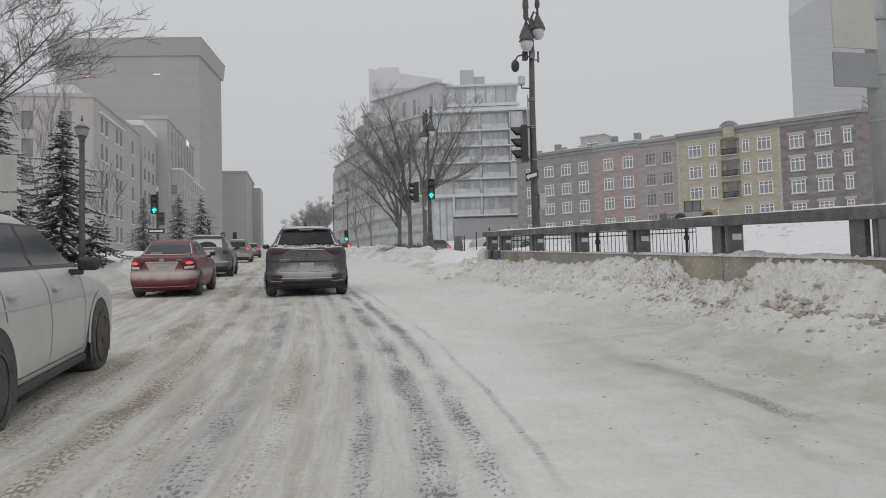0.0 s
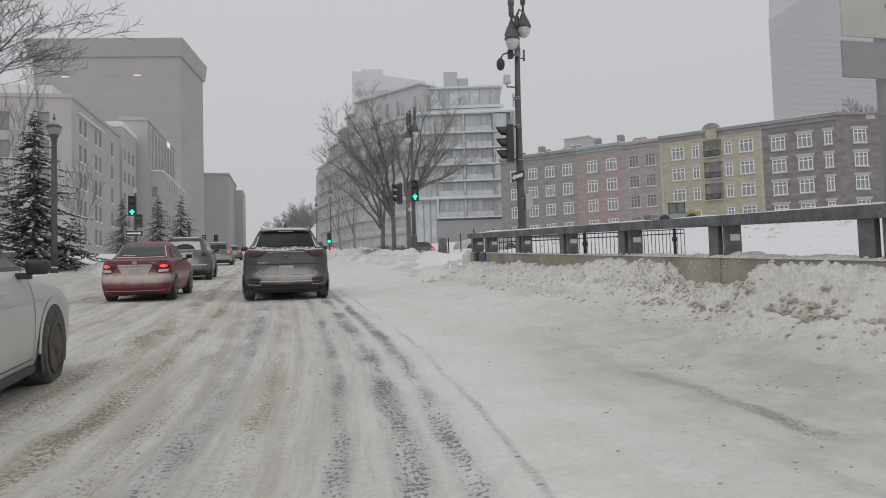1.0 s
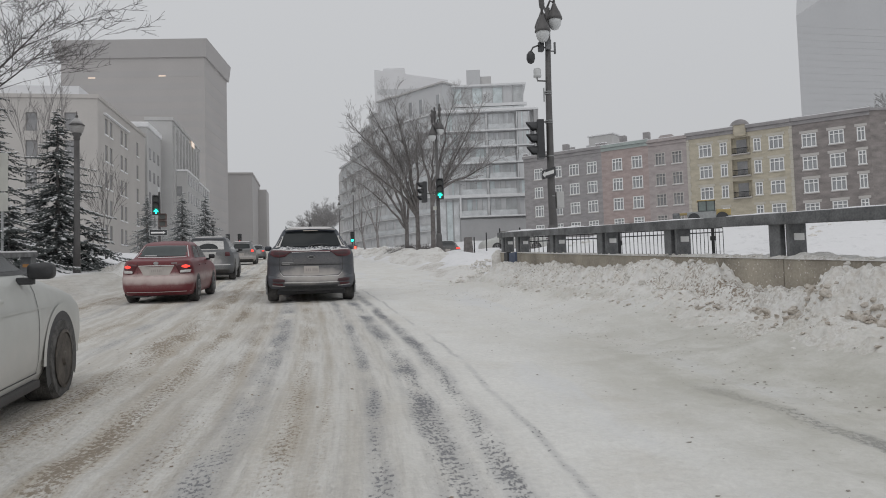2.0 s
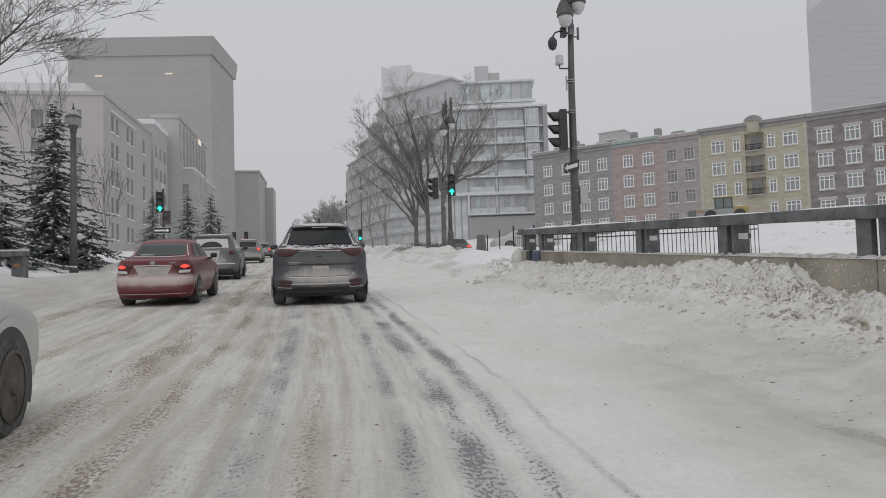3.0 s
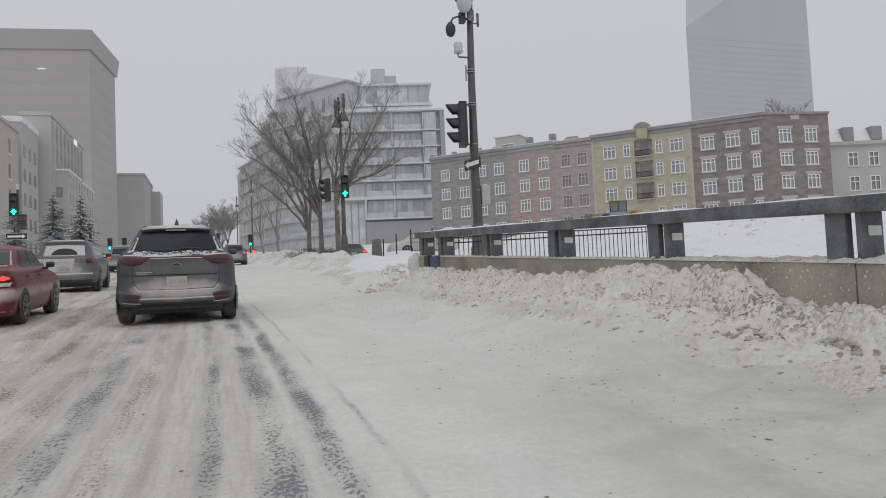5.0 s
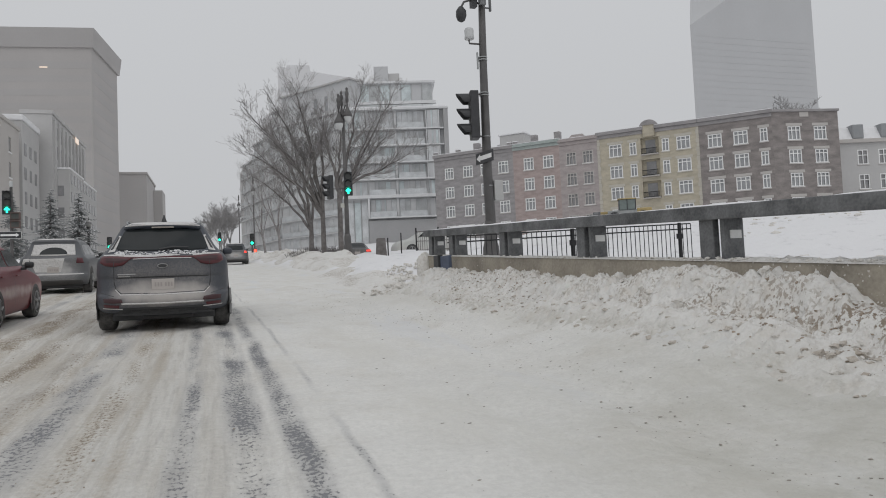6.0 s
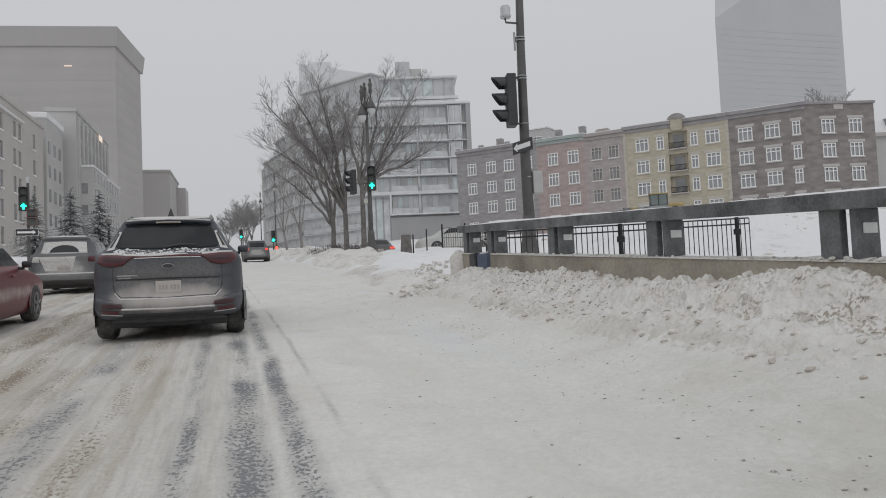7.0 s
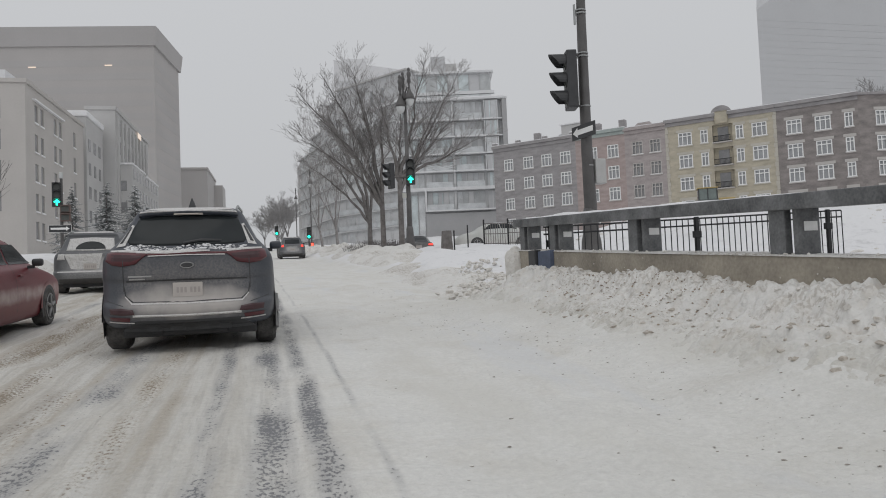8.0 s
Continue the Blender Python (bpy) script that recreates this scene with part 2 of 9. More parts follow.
    l.new(op('ADD', op('ADD', op('MULTIPLY', op('MULTIPLY', crust, kerb), 0.9), op('MULTIPLY', streak, op('ADD', op('MULTIPLY', lane, 0.65), 0.30))), op('SUBTRACT', op('MULTIPLY', tread, op('ADD', op('MULTIPLY', lane, 0.30), 0.25)), op('MULTIPLY', bare, 0.25))), bp.inputs["Height"])
    l.new(old.outputs[0], bp.inputs["Normal"])
    l.new(bp.outputs[0], b.inputs["Normal"])
    return m


def glass_mat(name, col, rough=0.08, spec=0.6):
    m = mat(name, col, rough, 0.0, 0.25, 0.7, 6.0, 0.0, spec=spec)
    return m


def bank_snow(name, scraped=False):
    """Ploughed snow with brown grit in ragged patches; on the scraped bank the grit shows as short dashes along the cut."""
    m = snow_mat(name, (0.745, 0.735, 0.71), (0.62, 0.58, 0.525), 0.5 if scraped else 0.32, 5.0, 0.8 if scraped else 1.0)
    n, l = m.node_tree.nodes, m.node_tree.links
    b = n["Principled BSDF"]
    base = b.inputs["Base Color"].links[0].from_socket
    tc = n.new("ShaderNodeTexCoord")
    drawn = n.new("ShaderNodeMapping")
    drawn.inputs["Scale"].default_value = (1.5, 0.4, 1.5)
    l.new(tc.outputs["Object"], drawn.inputs[0])

    def texture(scale, detail, rough, vector=None):
        q = n.new("ShaderNodeTexNoise")
        q.inputs["Scale"].default_value, q.inputs["Detail"].default_value, q.inputs["Roughness"].default_value = scale, detail, rough
        l.new(vector or tc.outputs["Object"], q.inputs[0])
        return q.outputs[0]

    def ramp(v, lo, hi, to):
        q = n.new("ShaderNodeMapRange")
        q.interpolation_type = 'SMOOTHSTEP'
        q.inputs[1].default_value, q.inputs[2].default_value, q.inputs[4].default_value = lo, hi, to
        l.new(v, q.inputs[0])
        return q.outputs[0]
    patch, speck = ramp(texture(1.1, 5, 0.65, drawn.outputs[0]), 0.46, 0.60, 1.0), ramp(texture(24.0, 7, 0.78), 0.47, 0.58, 0.78)
    if scraped:
        sep = n.new("ShaderNodeSeparateXYZ")
        l.new(tc.outputs["Object"], sep.inputs[0])
        wander = n.new("ShaderNodeMath")
        wander.operation = 'MULTIPLY_ADD'
        l.new(texture(0.9, 3, 0.6), wander.inputs[0])
        wander.inputs[1].default_value = 0.22
        l.new(sep.outputs["X"], wander.inputs[2])
        cut_lo, cut_hi, some = ramp(wander.outputs[0], 5.08, 5.19, 1.0), ramp(wander.outputs[0], 5.72, 5.36, 1.0), ramp(texture(2.2, 5, 0.65), 0.40, 0.58, 1.0)
        cleaner = ramp(sep.outputs["Y"], 14.0, 11.0, 0.8)
        near_heap = ramp(sep.outputs["Y"], 7.4, 9.0, 1.0)
        cleaner_near = n.new("ShaderNodeMath")
        cleaner_near.operation = 'MULTIPLY'
        l.new(near_heap, cleaner_near.inputs[0])
        l.new(cleaner, cleaner_near.inputs[1])
        cleaner_up = n.new("ShaderNodeMath")
        cleaner_up.operation = 'MULTIPLY'
        l.new(cut_hi, cleaner_up.inputs[0])
        l.new(cleaner_near.outputs[0], cleaner_up.inputs[1])
        cut = n.new("ShaderNodeMath")
        cut.operation = 'MULTIPLY'
        l.new(cut_lo, cut.inputs[0])
        l.new(cleaner_up.outputs[0], cut.inputs[1])
        cut_some = n.new("ShaderNodeMath")
        cut_some.operation = 'MULTIPLY'
        l.new(cut.outputs[0], cut_some.inputs[0])
        l.new(some, cut_some.inputs[1])
        few = n.new("ShaderNodeMath")
        few.operation = 'MULTIPLY_ADD'
        l.new(patch, few.inputs[0])
        few.inputs[1].default_value = 0.32
        l.new(cut_some.outputs[0], few.inputs[2])
        few.use_clamp = True
        patch = few.outputs[0]
        dashes = n.new("ShaderNodeMapping")
        dashes.inputs["Scale"].default_value = (1.0, 1.0, 0.55)
        l.new(tc.outputs["Object"], dashes.inputs[0])
        speck = ramp(texture(30.0, 3, 0.6, dashes.outputs[0]), 0.485, 0.57, 0.92)
        lower, mottled = ramp(wander.outputs[0], 5.14, 4.75, 0.60), ramp(texture(2.4, 7, 0.66), 0.30, 0.62, 1.0)
        foot = n.new("ShaderNodeMath")
        foot.operation = 'MULTIPLY'
        l.new(lower, foot.inputs[0])
        l.new(mottled, foot.inputs[1])
        grey = n.new("ShaderNodeMix")
        grey.data_type = 'RGBA'
        l.new(foot.outputs[0], grey.inputs[0])
        l.new(base, grey.inputs[6])
        grey.inputs[7].default_value = (0.555, 0.54, 0.49, 1)
        base = grey.outputs[2]
    both = n.new("ShaderNodeMath")
    both.operation = 'MULTIPLY'
    l.new(patch, both.inputs[0])
    l.new(speck, both.inputs[1])
    mix = n.new("ShaderNodeMix")
    mix.data_type = 'RGBA'
    l.new(both.outputs[0], mix.inputs[0])
    l.new(base, mix.inputs[6])
    mix.inputs[7].default_value = (0.28, 0.228, 0.175, 1)
    l.new(mix.outputs[2], b.inputs["Base Color"])
    return m


ROAD = road_snow()
SNOW = snow_mat("fresh_snow", (0.80, 0.80, 0.81), (0.62, 0.58, 0.53), 0.05, 1.2, 0.4)
BANK = bank_snow("ploughed_snow")
CUTBANK = bank_snow("scraped_snow", True)
CHUNK = snow_mat("gritty_snow", (0.735, 0.715, 0.68), (0.50, 0.44, 0.37), 0.35, 14.0, 0.9)
CLOD = snow_mat("dirty_clods", (0.60, 0.56, 0.51), (0.33, 0.275, 0.215), 0.62, 16.0, 1.0)
CRUMB = mat("frozen_dirt", (0.33, 0.275, 0.215), 0.95, 0, 0.45, 9, 60, 0.5, rand=0.0)
FLECK = mat("dark_grit", (0.34, 0.315, 0.28), 0.9, 0, 0.4, 20, 80, 0.3)
CONCRETE = mat("weathered_concrete", (0.365, 0.33, 0.275), 0.9, 0, 0.42, 2.2, 28, 0.4)
DARKSTEEL = mat("dark_painted_steel", (0.062, 0.068, 0.074), 0.55, 0.1, 0.5, 4.0, 38, 0.2, tint=(0.25, 0.255, 0.26))
IRON = mat("black_iron", (0.02, 0.02, 0.022), 0.5, 0.3, 0.3, 8, 80, 0.1)
POLE = mat("dark_bronze_pole", (0.105, 0.101, 0.10), 0.5, 0.2, 0.35, 3, 70, 0.08)
GALV = mat("galvanised_steel", (0.36, 0.37, 0.37), 0.5, 0.5, 0.2, 4, 60, 0.1)
DULLSIGN = mat("dull_sign_back", (0.30, 0.305, 0.31), 0.5, 0.2, 0.12, 2, 40, 0.05)
SIGNBACK = mat("sign_back", (0.50, 0.50, 0.46), 0.6, 0.1, 0.12, 2, 40, 0.05)
WHITE = mat("white_paint", (0.86, 0.86, 0.85), 0.6, 0, 0.08, 6, 50, 0.05)
BLACK = mat("black_plastic", (0.042, 0.043, 0.046), 0.5, 0, 0.3, 6, 60, 0.1)
OPAL = mat("opal_glass", (0.56, 0.57, 0.57), 0.25, 0, 0.06, 4, 30, 0.0)
TAUPE = mat("grimy_opal_glass", (0.40, 0.39, 0.385), 0.3, 0, 0.15, 5, 40, 0.0)
BLUE = mat("blue_cover", (0.095, 0.12, 0.18), 0.6, 0, 0.3, 6, 50, 0.1)
AMBER = mat("amber_reflector", (0.45, 0.22, 0.07), 0.4, 0, 0.2, 9, 60, 0.0)
RUSTBOX = mat("faded_brown_box", (0.13, 0.095, 0.085), 0.7, 0, 0.3, 6, 50, 0.1)
GREEN_ON = lamp_mat("green_signal", (0.02, 1.0, 0.60), 2.6)
RED_ON = lamp_mat("red_signal", (1.0, 0.10, 0.06), 2.0)
LENS_OFF = mat("dark_lens", (0.10, 0.105, 0.10), 0.25, 0, 0.2, 10, 60, 0)
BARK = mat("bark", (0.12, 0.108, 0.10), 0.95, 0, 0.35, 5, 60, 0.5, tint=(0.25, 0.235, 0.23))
# darker bark for the tree reaching over the pavement
DARKBARK = mat("dark_bark", (0.075, 0.068, 0.065), 0.9, 0, 0.35, 5, 60, 0.4, tint=(0.15, 0.14, 0.138))
# mid and far bark: the haze of distance is put into the colour
MIDBARK = mat("mid_haze_bark", (0.245, 0.228, 0.222), 0.95, 0, 0.3, 5, 60, 0.4, tint=(0.38, 0.365, 0.36))
FARBARK = mat("far_haze_bark", (0.29, 0.283, 0.28), 0.95, 0, 0.25, 5, 60, 0.3)
NEEDLE = mat("spruce_needles", (0.085, 0.098, 0.096), 0.85, 0, 0.5, 3, 30, 0.0, tint=(0.17, 0.188, 0.182))
# needles of the far spruces, a paler copy with haze put into the colour
FARNEEDLE = mat("far_haze_needles", (0.17, 0.185, 0.183), 0.9, 0, 0.3, 2, 20, 0.0, tint=(0.30, 0.315, 0.315))
BR_YEL = mat("yellow_brick", (0.46, 0.42, 0.335), 0.9, 0, 0.24, 0.8, 5, 0.3, stretch=(1, 1, 2.6))
BR_BRN = mat("brown_brick", (0.235, 0.217, 0.212), 0.9, 0, 0.38, 0.6, 5, 0.3, tint=(0.36, 0.325, 0.31), stretch=(1, 1, 2.6))
BR_RED = mat("red_brick", (0.39, 0.322, 0.306), 0.9, 0, 0.26, 0.8, 5, 0.3, stretch=(1, 1, 2.6))
BR_RUS = mat("russet_brick", (0.385, 0.345, 0.338), 0.9, 0, 0.24, 0.8, 5, 0.3, stretch=(1, 1, 2.6))
BR_DRK = mat("dark_brick", (0.315, 0.302, 0.304), 0.9, 0, 0.28, 0.8, 5, 0.3, stretch=(1, 1, 2.6))
COPPER = mat("green_copper", (0.355, 0.40, 0.385), 0.8, 0, 0.2, 1.5, 9, 0.1)
CREAM = mat("cream_stone", (0.50, 0.475, 0.42), 0.9, 0, 0.12, 0.8, 9, 0.2)
DARKSTONE = mat("dark_base_stone", (0.40, 0.40, 0.405), 0.9, 0, 0.1, 0.3, 4, 0.1)
STONE_L = mat("pale_limestone", (0.49, 0.468, 0.447), 0.9, 0, 0.07, 0.3, 4, 0.15)
STONE_G = mat("grey_stone", (0.50, 0.495, 0.49), 0.9, 0, 0.08, 0.25, 3, 0.15)
SLATE = mat("slate", (0.30, 0.31, 0.32), 0.8, 0, 0.12, 1, 9, 0.2)
CONC_H = mat("tower_concrete", (0.44, 0.422, 0.412), 0.9, 0, 0.06, 0.08, 2, 0.1)
CONC_D = mat("ribbed_concrete", (0.43, 0.416, 0.41), 0.9, 0, 0.06, 0.08, 2, 0.1)
PALE_T = mat("pale_curtain_wall", (0.54, 0.545, 0.555), 0.6, 0, 0.05, 0.03, 1, 0.0)
# near-sky tone: distant haze is put into this base colour
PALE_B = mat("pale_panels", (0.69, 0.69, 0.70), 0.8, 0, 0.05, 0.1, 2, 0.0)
SLAB = mat("balcony_slab", (0.69, 0.697, 0.705), 0.8, 0, 0.08, 1, 12, 0.1)
PANEL_G = mat("grey_panels", (0.62, 0.625, 0.63), 0.7, 0, 0.08, 0.3, 3, 0.05)
TEAL = glass_mat("tinted_facade_glass", (0.59, 0.65, 0.66), 0.15, 0.5)
DIMGLASS = glass_mat("dim_facade_glass", (0.49, 0.505, 0.51), 0.15, 0.5)
FRAME_G = mat("grey_window_frames", (0.45, 0.455, 0.46), 0.6, 0, 0.12, 3, 40, 0.05)
GLASSY = glass_mat("facade_glass", (0.61, 0.625, 0.635), 0.15, 0.5)
PANE = glass_mat("window_glass", (0.35, 0.36, 0.37), 0.10)
PANE_H = glass_mat("frosty_window", (0.27, 0.27, 0.275), 0.25)
YELLOWMACH = mat("machine_yellow", (0.42, 0.32, 0.14), 0.6, 0, 0.2, 3, 40, 0.1)
GLASS_RAIL = glass_mat("rail_glass", (0.58, 0.60, 0.61), 0.2, 0.4)
WINGGLASS = glass_mat("wing_glass", (0.59, 0.595, 0.60), 0.3, 0.3)
# tall tower: haze is put into the base colour, bands washed out to match
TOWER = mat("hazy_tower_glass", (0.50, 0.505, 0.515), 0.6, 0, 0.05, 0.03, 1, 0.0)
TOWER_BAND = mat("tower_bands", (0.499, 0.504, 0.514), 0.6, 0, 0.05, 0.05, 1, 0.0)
WARM = lamp_mat("warm_sign", (1.0, 0.82, 0.68), 0.55)
CAB_GLASS = glass_mat("cab_glass", (0.19, 0.225, 0.215), 0.15, 0.4)

# ---- building helpers ----
def box(bm, x0, x1, y0, y1, z0, z1):
    v = [bm.verts.new(p) for p in ((x0, y0, z0), (x1, y0, z0), (x1, y1, z0), (x0, y1, z0), (x0, y0, z1), (x1, y0, z1), (x1, y1, z1), (x0, y1, z1))]
    for f in ((3, 2, 1, 0), (4, 5, 6, 7), (0, 1, 5, 4), (1, 2, 6, 5), (2, 3, 7, 6), (3, 0, 4, 7)):
        bm.faces.new([v[i] for i in f])
    return v


def boxed(x0, x1, y0, y1, z0, z1, bevel=0.0, seg=2):
    bm = bmesh.new()
    box(bm, x0, x1, y0, y1, z0, z1)
    if bevel:
        bmesh.ops.bevel(bm, geom=bm.edges[:], offset=bevel, segments=seg, affect='EDGES', profile=0.6)
    return bm


def tube(bm, pts, radii, seg=8, cap=True):
    """A tapered tube through pts."""
    rings = []
    for i, p in enumerate(pts):
        p = Vector(p)
        a = Vector(pts[max(i - 1, 0)])
        b = Vector(pts[min(i + 1, len(pts) - 1)])
        d = (b - a).normalized()
        s = d.orthogonal().normalized() if abs(d.z) > 0.95 or i == 0 else None
        if i == 0:
            side = Vector((1, 0, 0)) if abs(d.x) < 0.9 else Vector((0, 1, 0))
        u = (side - d * side.dot(d)).normalized()
        side = u
        w = d.cross(u)
        rings.append([bm.verts.new(p + (u * math.cos(k * 2 * math.pi / seg) + w * math.sin(k * 2 * math.pi / seg)) * radii[i]) for k in range(seg)])
    for r0, r1 in zip(rings, rings[1:]):
        for k in range(seg):
            bm.faces.new((r0[k], r0[(k + 1) % seg], r1[(k + 1) % seg], r1[k]))
    if cap:
        bm.faces.new(rings[0][::-1])
        bm.faces.new(rings[-1])
    return bm


def lathe(bm, profile, cx=0.0, cy=0.0, seg=16):
    """A turned shape: profile rows of (radius, height)."""
    rings = [[bm.verts.new((cx + r * math.cos(k * 2 * math.pi / seg), cy + r * math.sin(k * 2 * math.pi / seg), z)) for k in range(seg)] for r, z in profile]
    for r0, r1 in zip(rings, rings[1:]):
        for k in range(seg):
            bm.faces.new((r0[k], r0[(k + 1) % seg], r1[(k + 1) % seg], r1[k]))
    bm.faces.new(rings[0][::-1])
    bm.faces.new(rings[-1])
    return bm


def part(name, bm, material, parent=None, label="", smooth=False, kind="", recalc=True):
    me = bpy.data.meshes.new(name)
    if recalc:
        bmesh.ops.recalc_face_normals(bm, faces=bm.faces[:])
    bm.to_mesh(me)
    bm.free()
    me.materials.append(material)
    if smooth:
        me.polygons.foreach_set("use_smooth", [True] * len(me.polygons))
    ob = new(name, me)
    if parent is not None:
        ob.parent = parent
    return tagged(ob, label, kind=kind)


def shared(name, me, parent, m=None):
    """One more object on an existing mesh."""
    ob = new(name, me)
    ob.parent = parent
    if m is not None:
        ob.matrix_basis = m
    return ob


def thing(name, m, label, category, group="", kind=""):
    ob = new(name)
    ob.empty_display_size = 0.3
    ob.matrix_basis = m
    return tagged(ob, label, category, group, kind)


def ease(a, b, v):
    k = np.clip((v - a) / (b - a), 0, 1)
    return k * k * (3 - 2 * k)


# ---- the lie of the land: a street that climbs at about 3.5 degrees ----
RISE, CROSS = 0.0609, 0.004


def street(x, y):
    return RISE * np.clip(y, -80, 330) + CROSS * np.clip(x, -40, 100)


def fbm(x, y, f, seed, octaves=4, gain=0.5):
    """Value noise by interpolated random lattices."""
    total = np.zeros(np.broadcast(x, y).shape)
    amp = 1.0
    for o in range(octaves):
        rs = np.random.RandomState(seed + o)
        g = rs.rand(97, 97)
        u, v = np.asarray(x) * f, np.asarray(y) * f
        iu, iv = np.floor(u).astype(int), np.floor(v).astype(int)
        fu, fv = u - iu, v - iv
        fu, fv = fu * fu * (3 - 2 * fu), fv * fv * (3 - 2 * fv)
        q = lambda a, b: g[a % 97, b % 97]
        total = total + amp * ((q(iu, iv) * (1 - fu) + q(iu + 1, iv) * fu) * (1 - fv) + (q(iu, iv + 1) * (1 - fu) + q(iu + 1, iv + 1) * fu) * fv - 0.5)
        amp, f = amp * gain, f * 2.03
    return total


def crest(y):
    """Height of the ploughed bank in front of the wall."""
    h = 0.58 + 0.16 * ease(12.8, 11.2, y) - 0.26 * ease(9.75, 8.6, y) + 0.27 * ease(7.50, 7.12, y) + 0.06 * np.exp(-((y - 14.9) / 0.5) ** 2) + 0.015 * np.sin(y * 4.1 + 1)
    return h * ease(20.5, 18.0, y) * ease(-14, -8, y)


def foot_height(y):
    """Height that the bank's lower slope works up to; it stays low in front of the steep near heap."""
    return np.minimum(crest(y), 0.80) - 0.16 * ease(8.2, 7.3, y) * ease(-14, -8, y)


def slope(x):
    """The bank's long lower slope, as a share of its height."""
    return 0.40 * ease(3.5, 5.1, x) + 0.20 * ease(4.4, 5.1, x)


def land(x, y):
    """Height of the ground over the street's plane: kerb, banks and the snowfield beyond."""
    near = ease(20.0, 18.6, y)
    behind = near * 0.55 * ease(5.70, 6.1, x) + (1 - near) * (0.30 * ease(5.2, 6.6, x) + 0.30 * ease(6.6, 8.2, x))
    mound = 1.25 * ease(21, 30, y + 0.8 * (x - 12)) * ease(11, 16, x) * ease(37, 33, y)
    right = behind + mound + ease(34, 37, y) * (0.15 * ease(9.5, 12, x) + 0.9 * ease(20, 34, x))
    left = 0.42 * ease(-4.5, -5.3, x) + 0.35 * ease(-5.3, -8, x)
    return right + left


def ground_z(x, y):
    return float(street(x, y) + land(np.float64(x), np.float64(y)))

# ---- ground: one sheet from the street to the horizon ----
def spread(dense0, dense1, step, lo, hi, grow=1.18):
    mid_part = list(np.arange(dense0, dense1 + 1e-6, step))
    out, s = [dense1], step
    while out[-1] < hi:
        s *= grow
        out.append(out[-1] + s)
    low, s = [dense0], step
    while low[-1] > lo:
        s *= grow
        low.append(low[-1] - s)
    return np.array(sorted(set(np.round(low + mid_part + out, 4))))


def sheet(name, xs, ys, zs, material, label="", category="", kind=""):
    gx, gy = np.meshgrid(xs, ys)
    pts = np.stack([gx, gy, zs], -1).reshape(-1, 3)
    nx, ny = len(xs), len(ys)
    i = (np.arange(ny - 1)[:, None] * nx + np.arange(nx - 1)).ravel()
    quads = np.stack([i, i + 1, i + nx + 1, i + nx], 1)
    me = bpy.data.meshes.new(name)
    me.from_pydata(pts.tolist(), [], quads.tolist())
    me.materials.append(material)
    me.polygons.foreach_set("use_smooth", [True] * len(me.polygons))
    return tagged(new(name, me), label, category, kind=kind)


gxs, gys = spread(-5.2, 6.2, 0.06, -900, 1200), spread(1.0, 30.0, 0.08, -300, 1500)
GX, GY = np.meshgrid(gxs, gys)
on_road = ease(-4.6, -4.2, GX) * ease(5.4, 4.8, GX)
swing = GX - 1.75 + 6.5 / np.maximum(GY + 3.0, 2.0)
apron = foot_height(GY) * (slope(GX + 0.22 * fbm(GX, GY, 0.7, 51)) - 0.03 * ease(4.4, 5.0, GX)) * ease(5.75, 5.65, GX)
ruts = np.zeros_like(GX)
for centre, width, deep in ((0.02, 0.16, 0.022), (-0.42, 0.10, 0.012), (-1.55, 0.16, 0.02), (-3.25, 0.18, 0.02), (-4.6, 0.18, 0.02)):
    ruts -= deep * np.exp(-((swing - centre) / width) ** 2)
kerb_side = ease(1.9, 2.6, GX) * ease(5.2, 4.4, GX)
ridge = kerb_side * (0.05 * fbm(GX * 1.6, GY * 0.22, 1.0, 37, 3) + 0.035 * fbm(GX, GY, 1.7, 43, 3)) + 0.035 * np.exp(-((swing + 2.45) / 0.35) ** 2) * (1 + 1.4 * fbm(GX, GY, 2.5, 21))
GZ = street(GX, GY) + land(GX, GY) + apron + on_road * (ruts + ridge + 0.028 * fbm(GX, GY, 3.0, 5) + 0.03 * fbm(GX, GY, 0.6, 9)) + (1 - on_road) * (0.34 * fbm(GX, GY, 0.45, 31, 5, 0.62) * ease(5.6, 6.6, np.abs(GX)))
ground = sheet("ground", gxs, gys, GZ, ROAD, "snow-covered street and ground with worn wheel tracks", "ground", "structure")

# ---- ploughed bank against the wall ----
bxs, bys = np.arange(4.3, 5.66, 0.022), np.arange(-6.0, 21.5, 0.03)
BX, BY = np.meshgrid(bxs, bys)
lean = BX + 0.22 * fbm(BX, BY, 0.7, 51)
scraped = ease(4.95, 5.2, lean)
lumps = fbm(BX, BY, 1.1, 41, 4) * 0.05 + np.abs(fbm(BX, BY, 5.5, 61, 4)) * (0.07 + 0.03 * scraped) + fbm(BX, BY, 13.0, 77, 2) * (0.06 + 0.035 * scraped)
cut = ease(5.04, 5.34, lean + 0.10 * fbm(BX, BY, 3.0, 67, 3))
rise = slope(lean) * foot_height(BY) + (crest(BY) - 0.60 * foot_height(BY)) * cut
BZ = street(BX, BY) + rise + ease(4.3, 4.75, lean) * lumps * ease(-6, -5, BY) * ease(21.4, 20, BY) - 0.035 + 0.05 * ease(4.35, 4.75, lean)
bank = sheet("snow_bank", bxs, bys, BZ, CUTBANK, "ploughed gritty snow bank piled against the low concrete wall", "snow bank", "stuff")


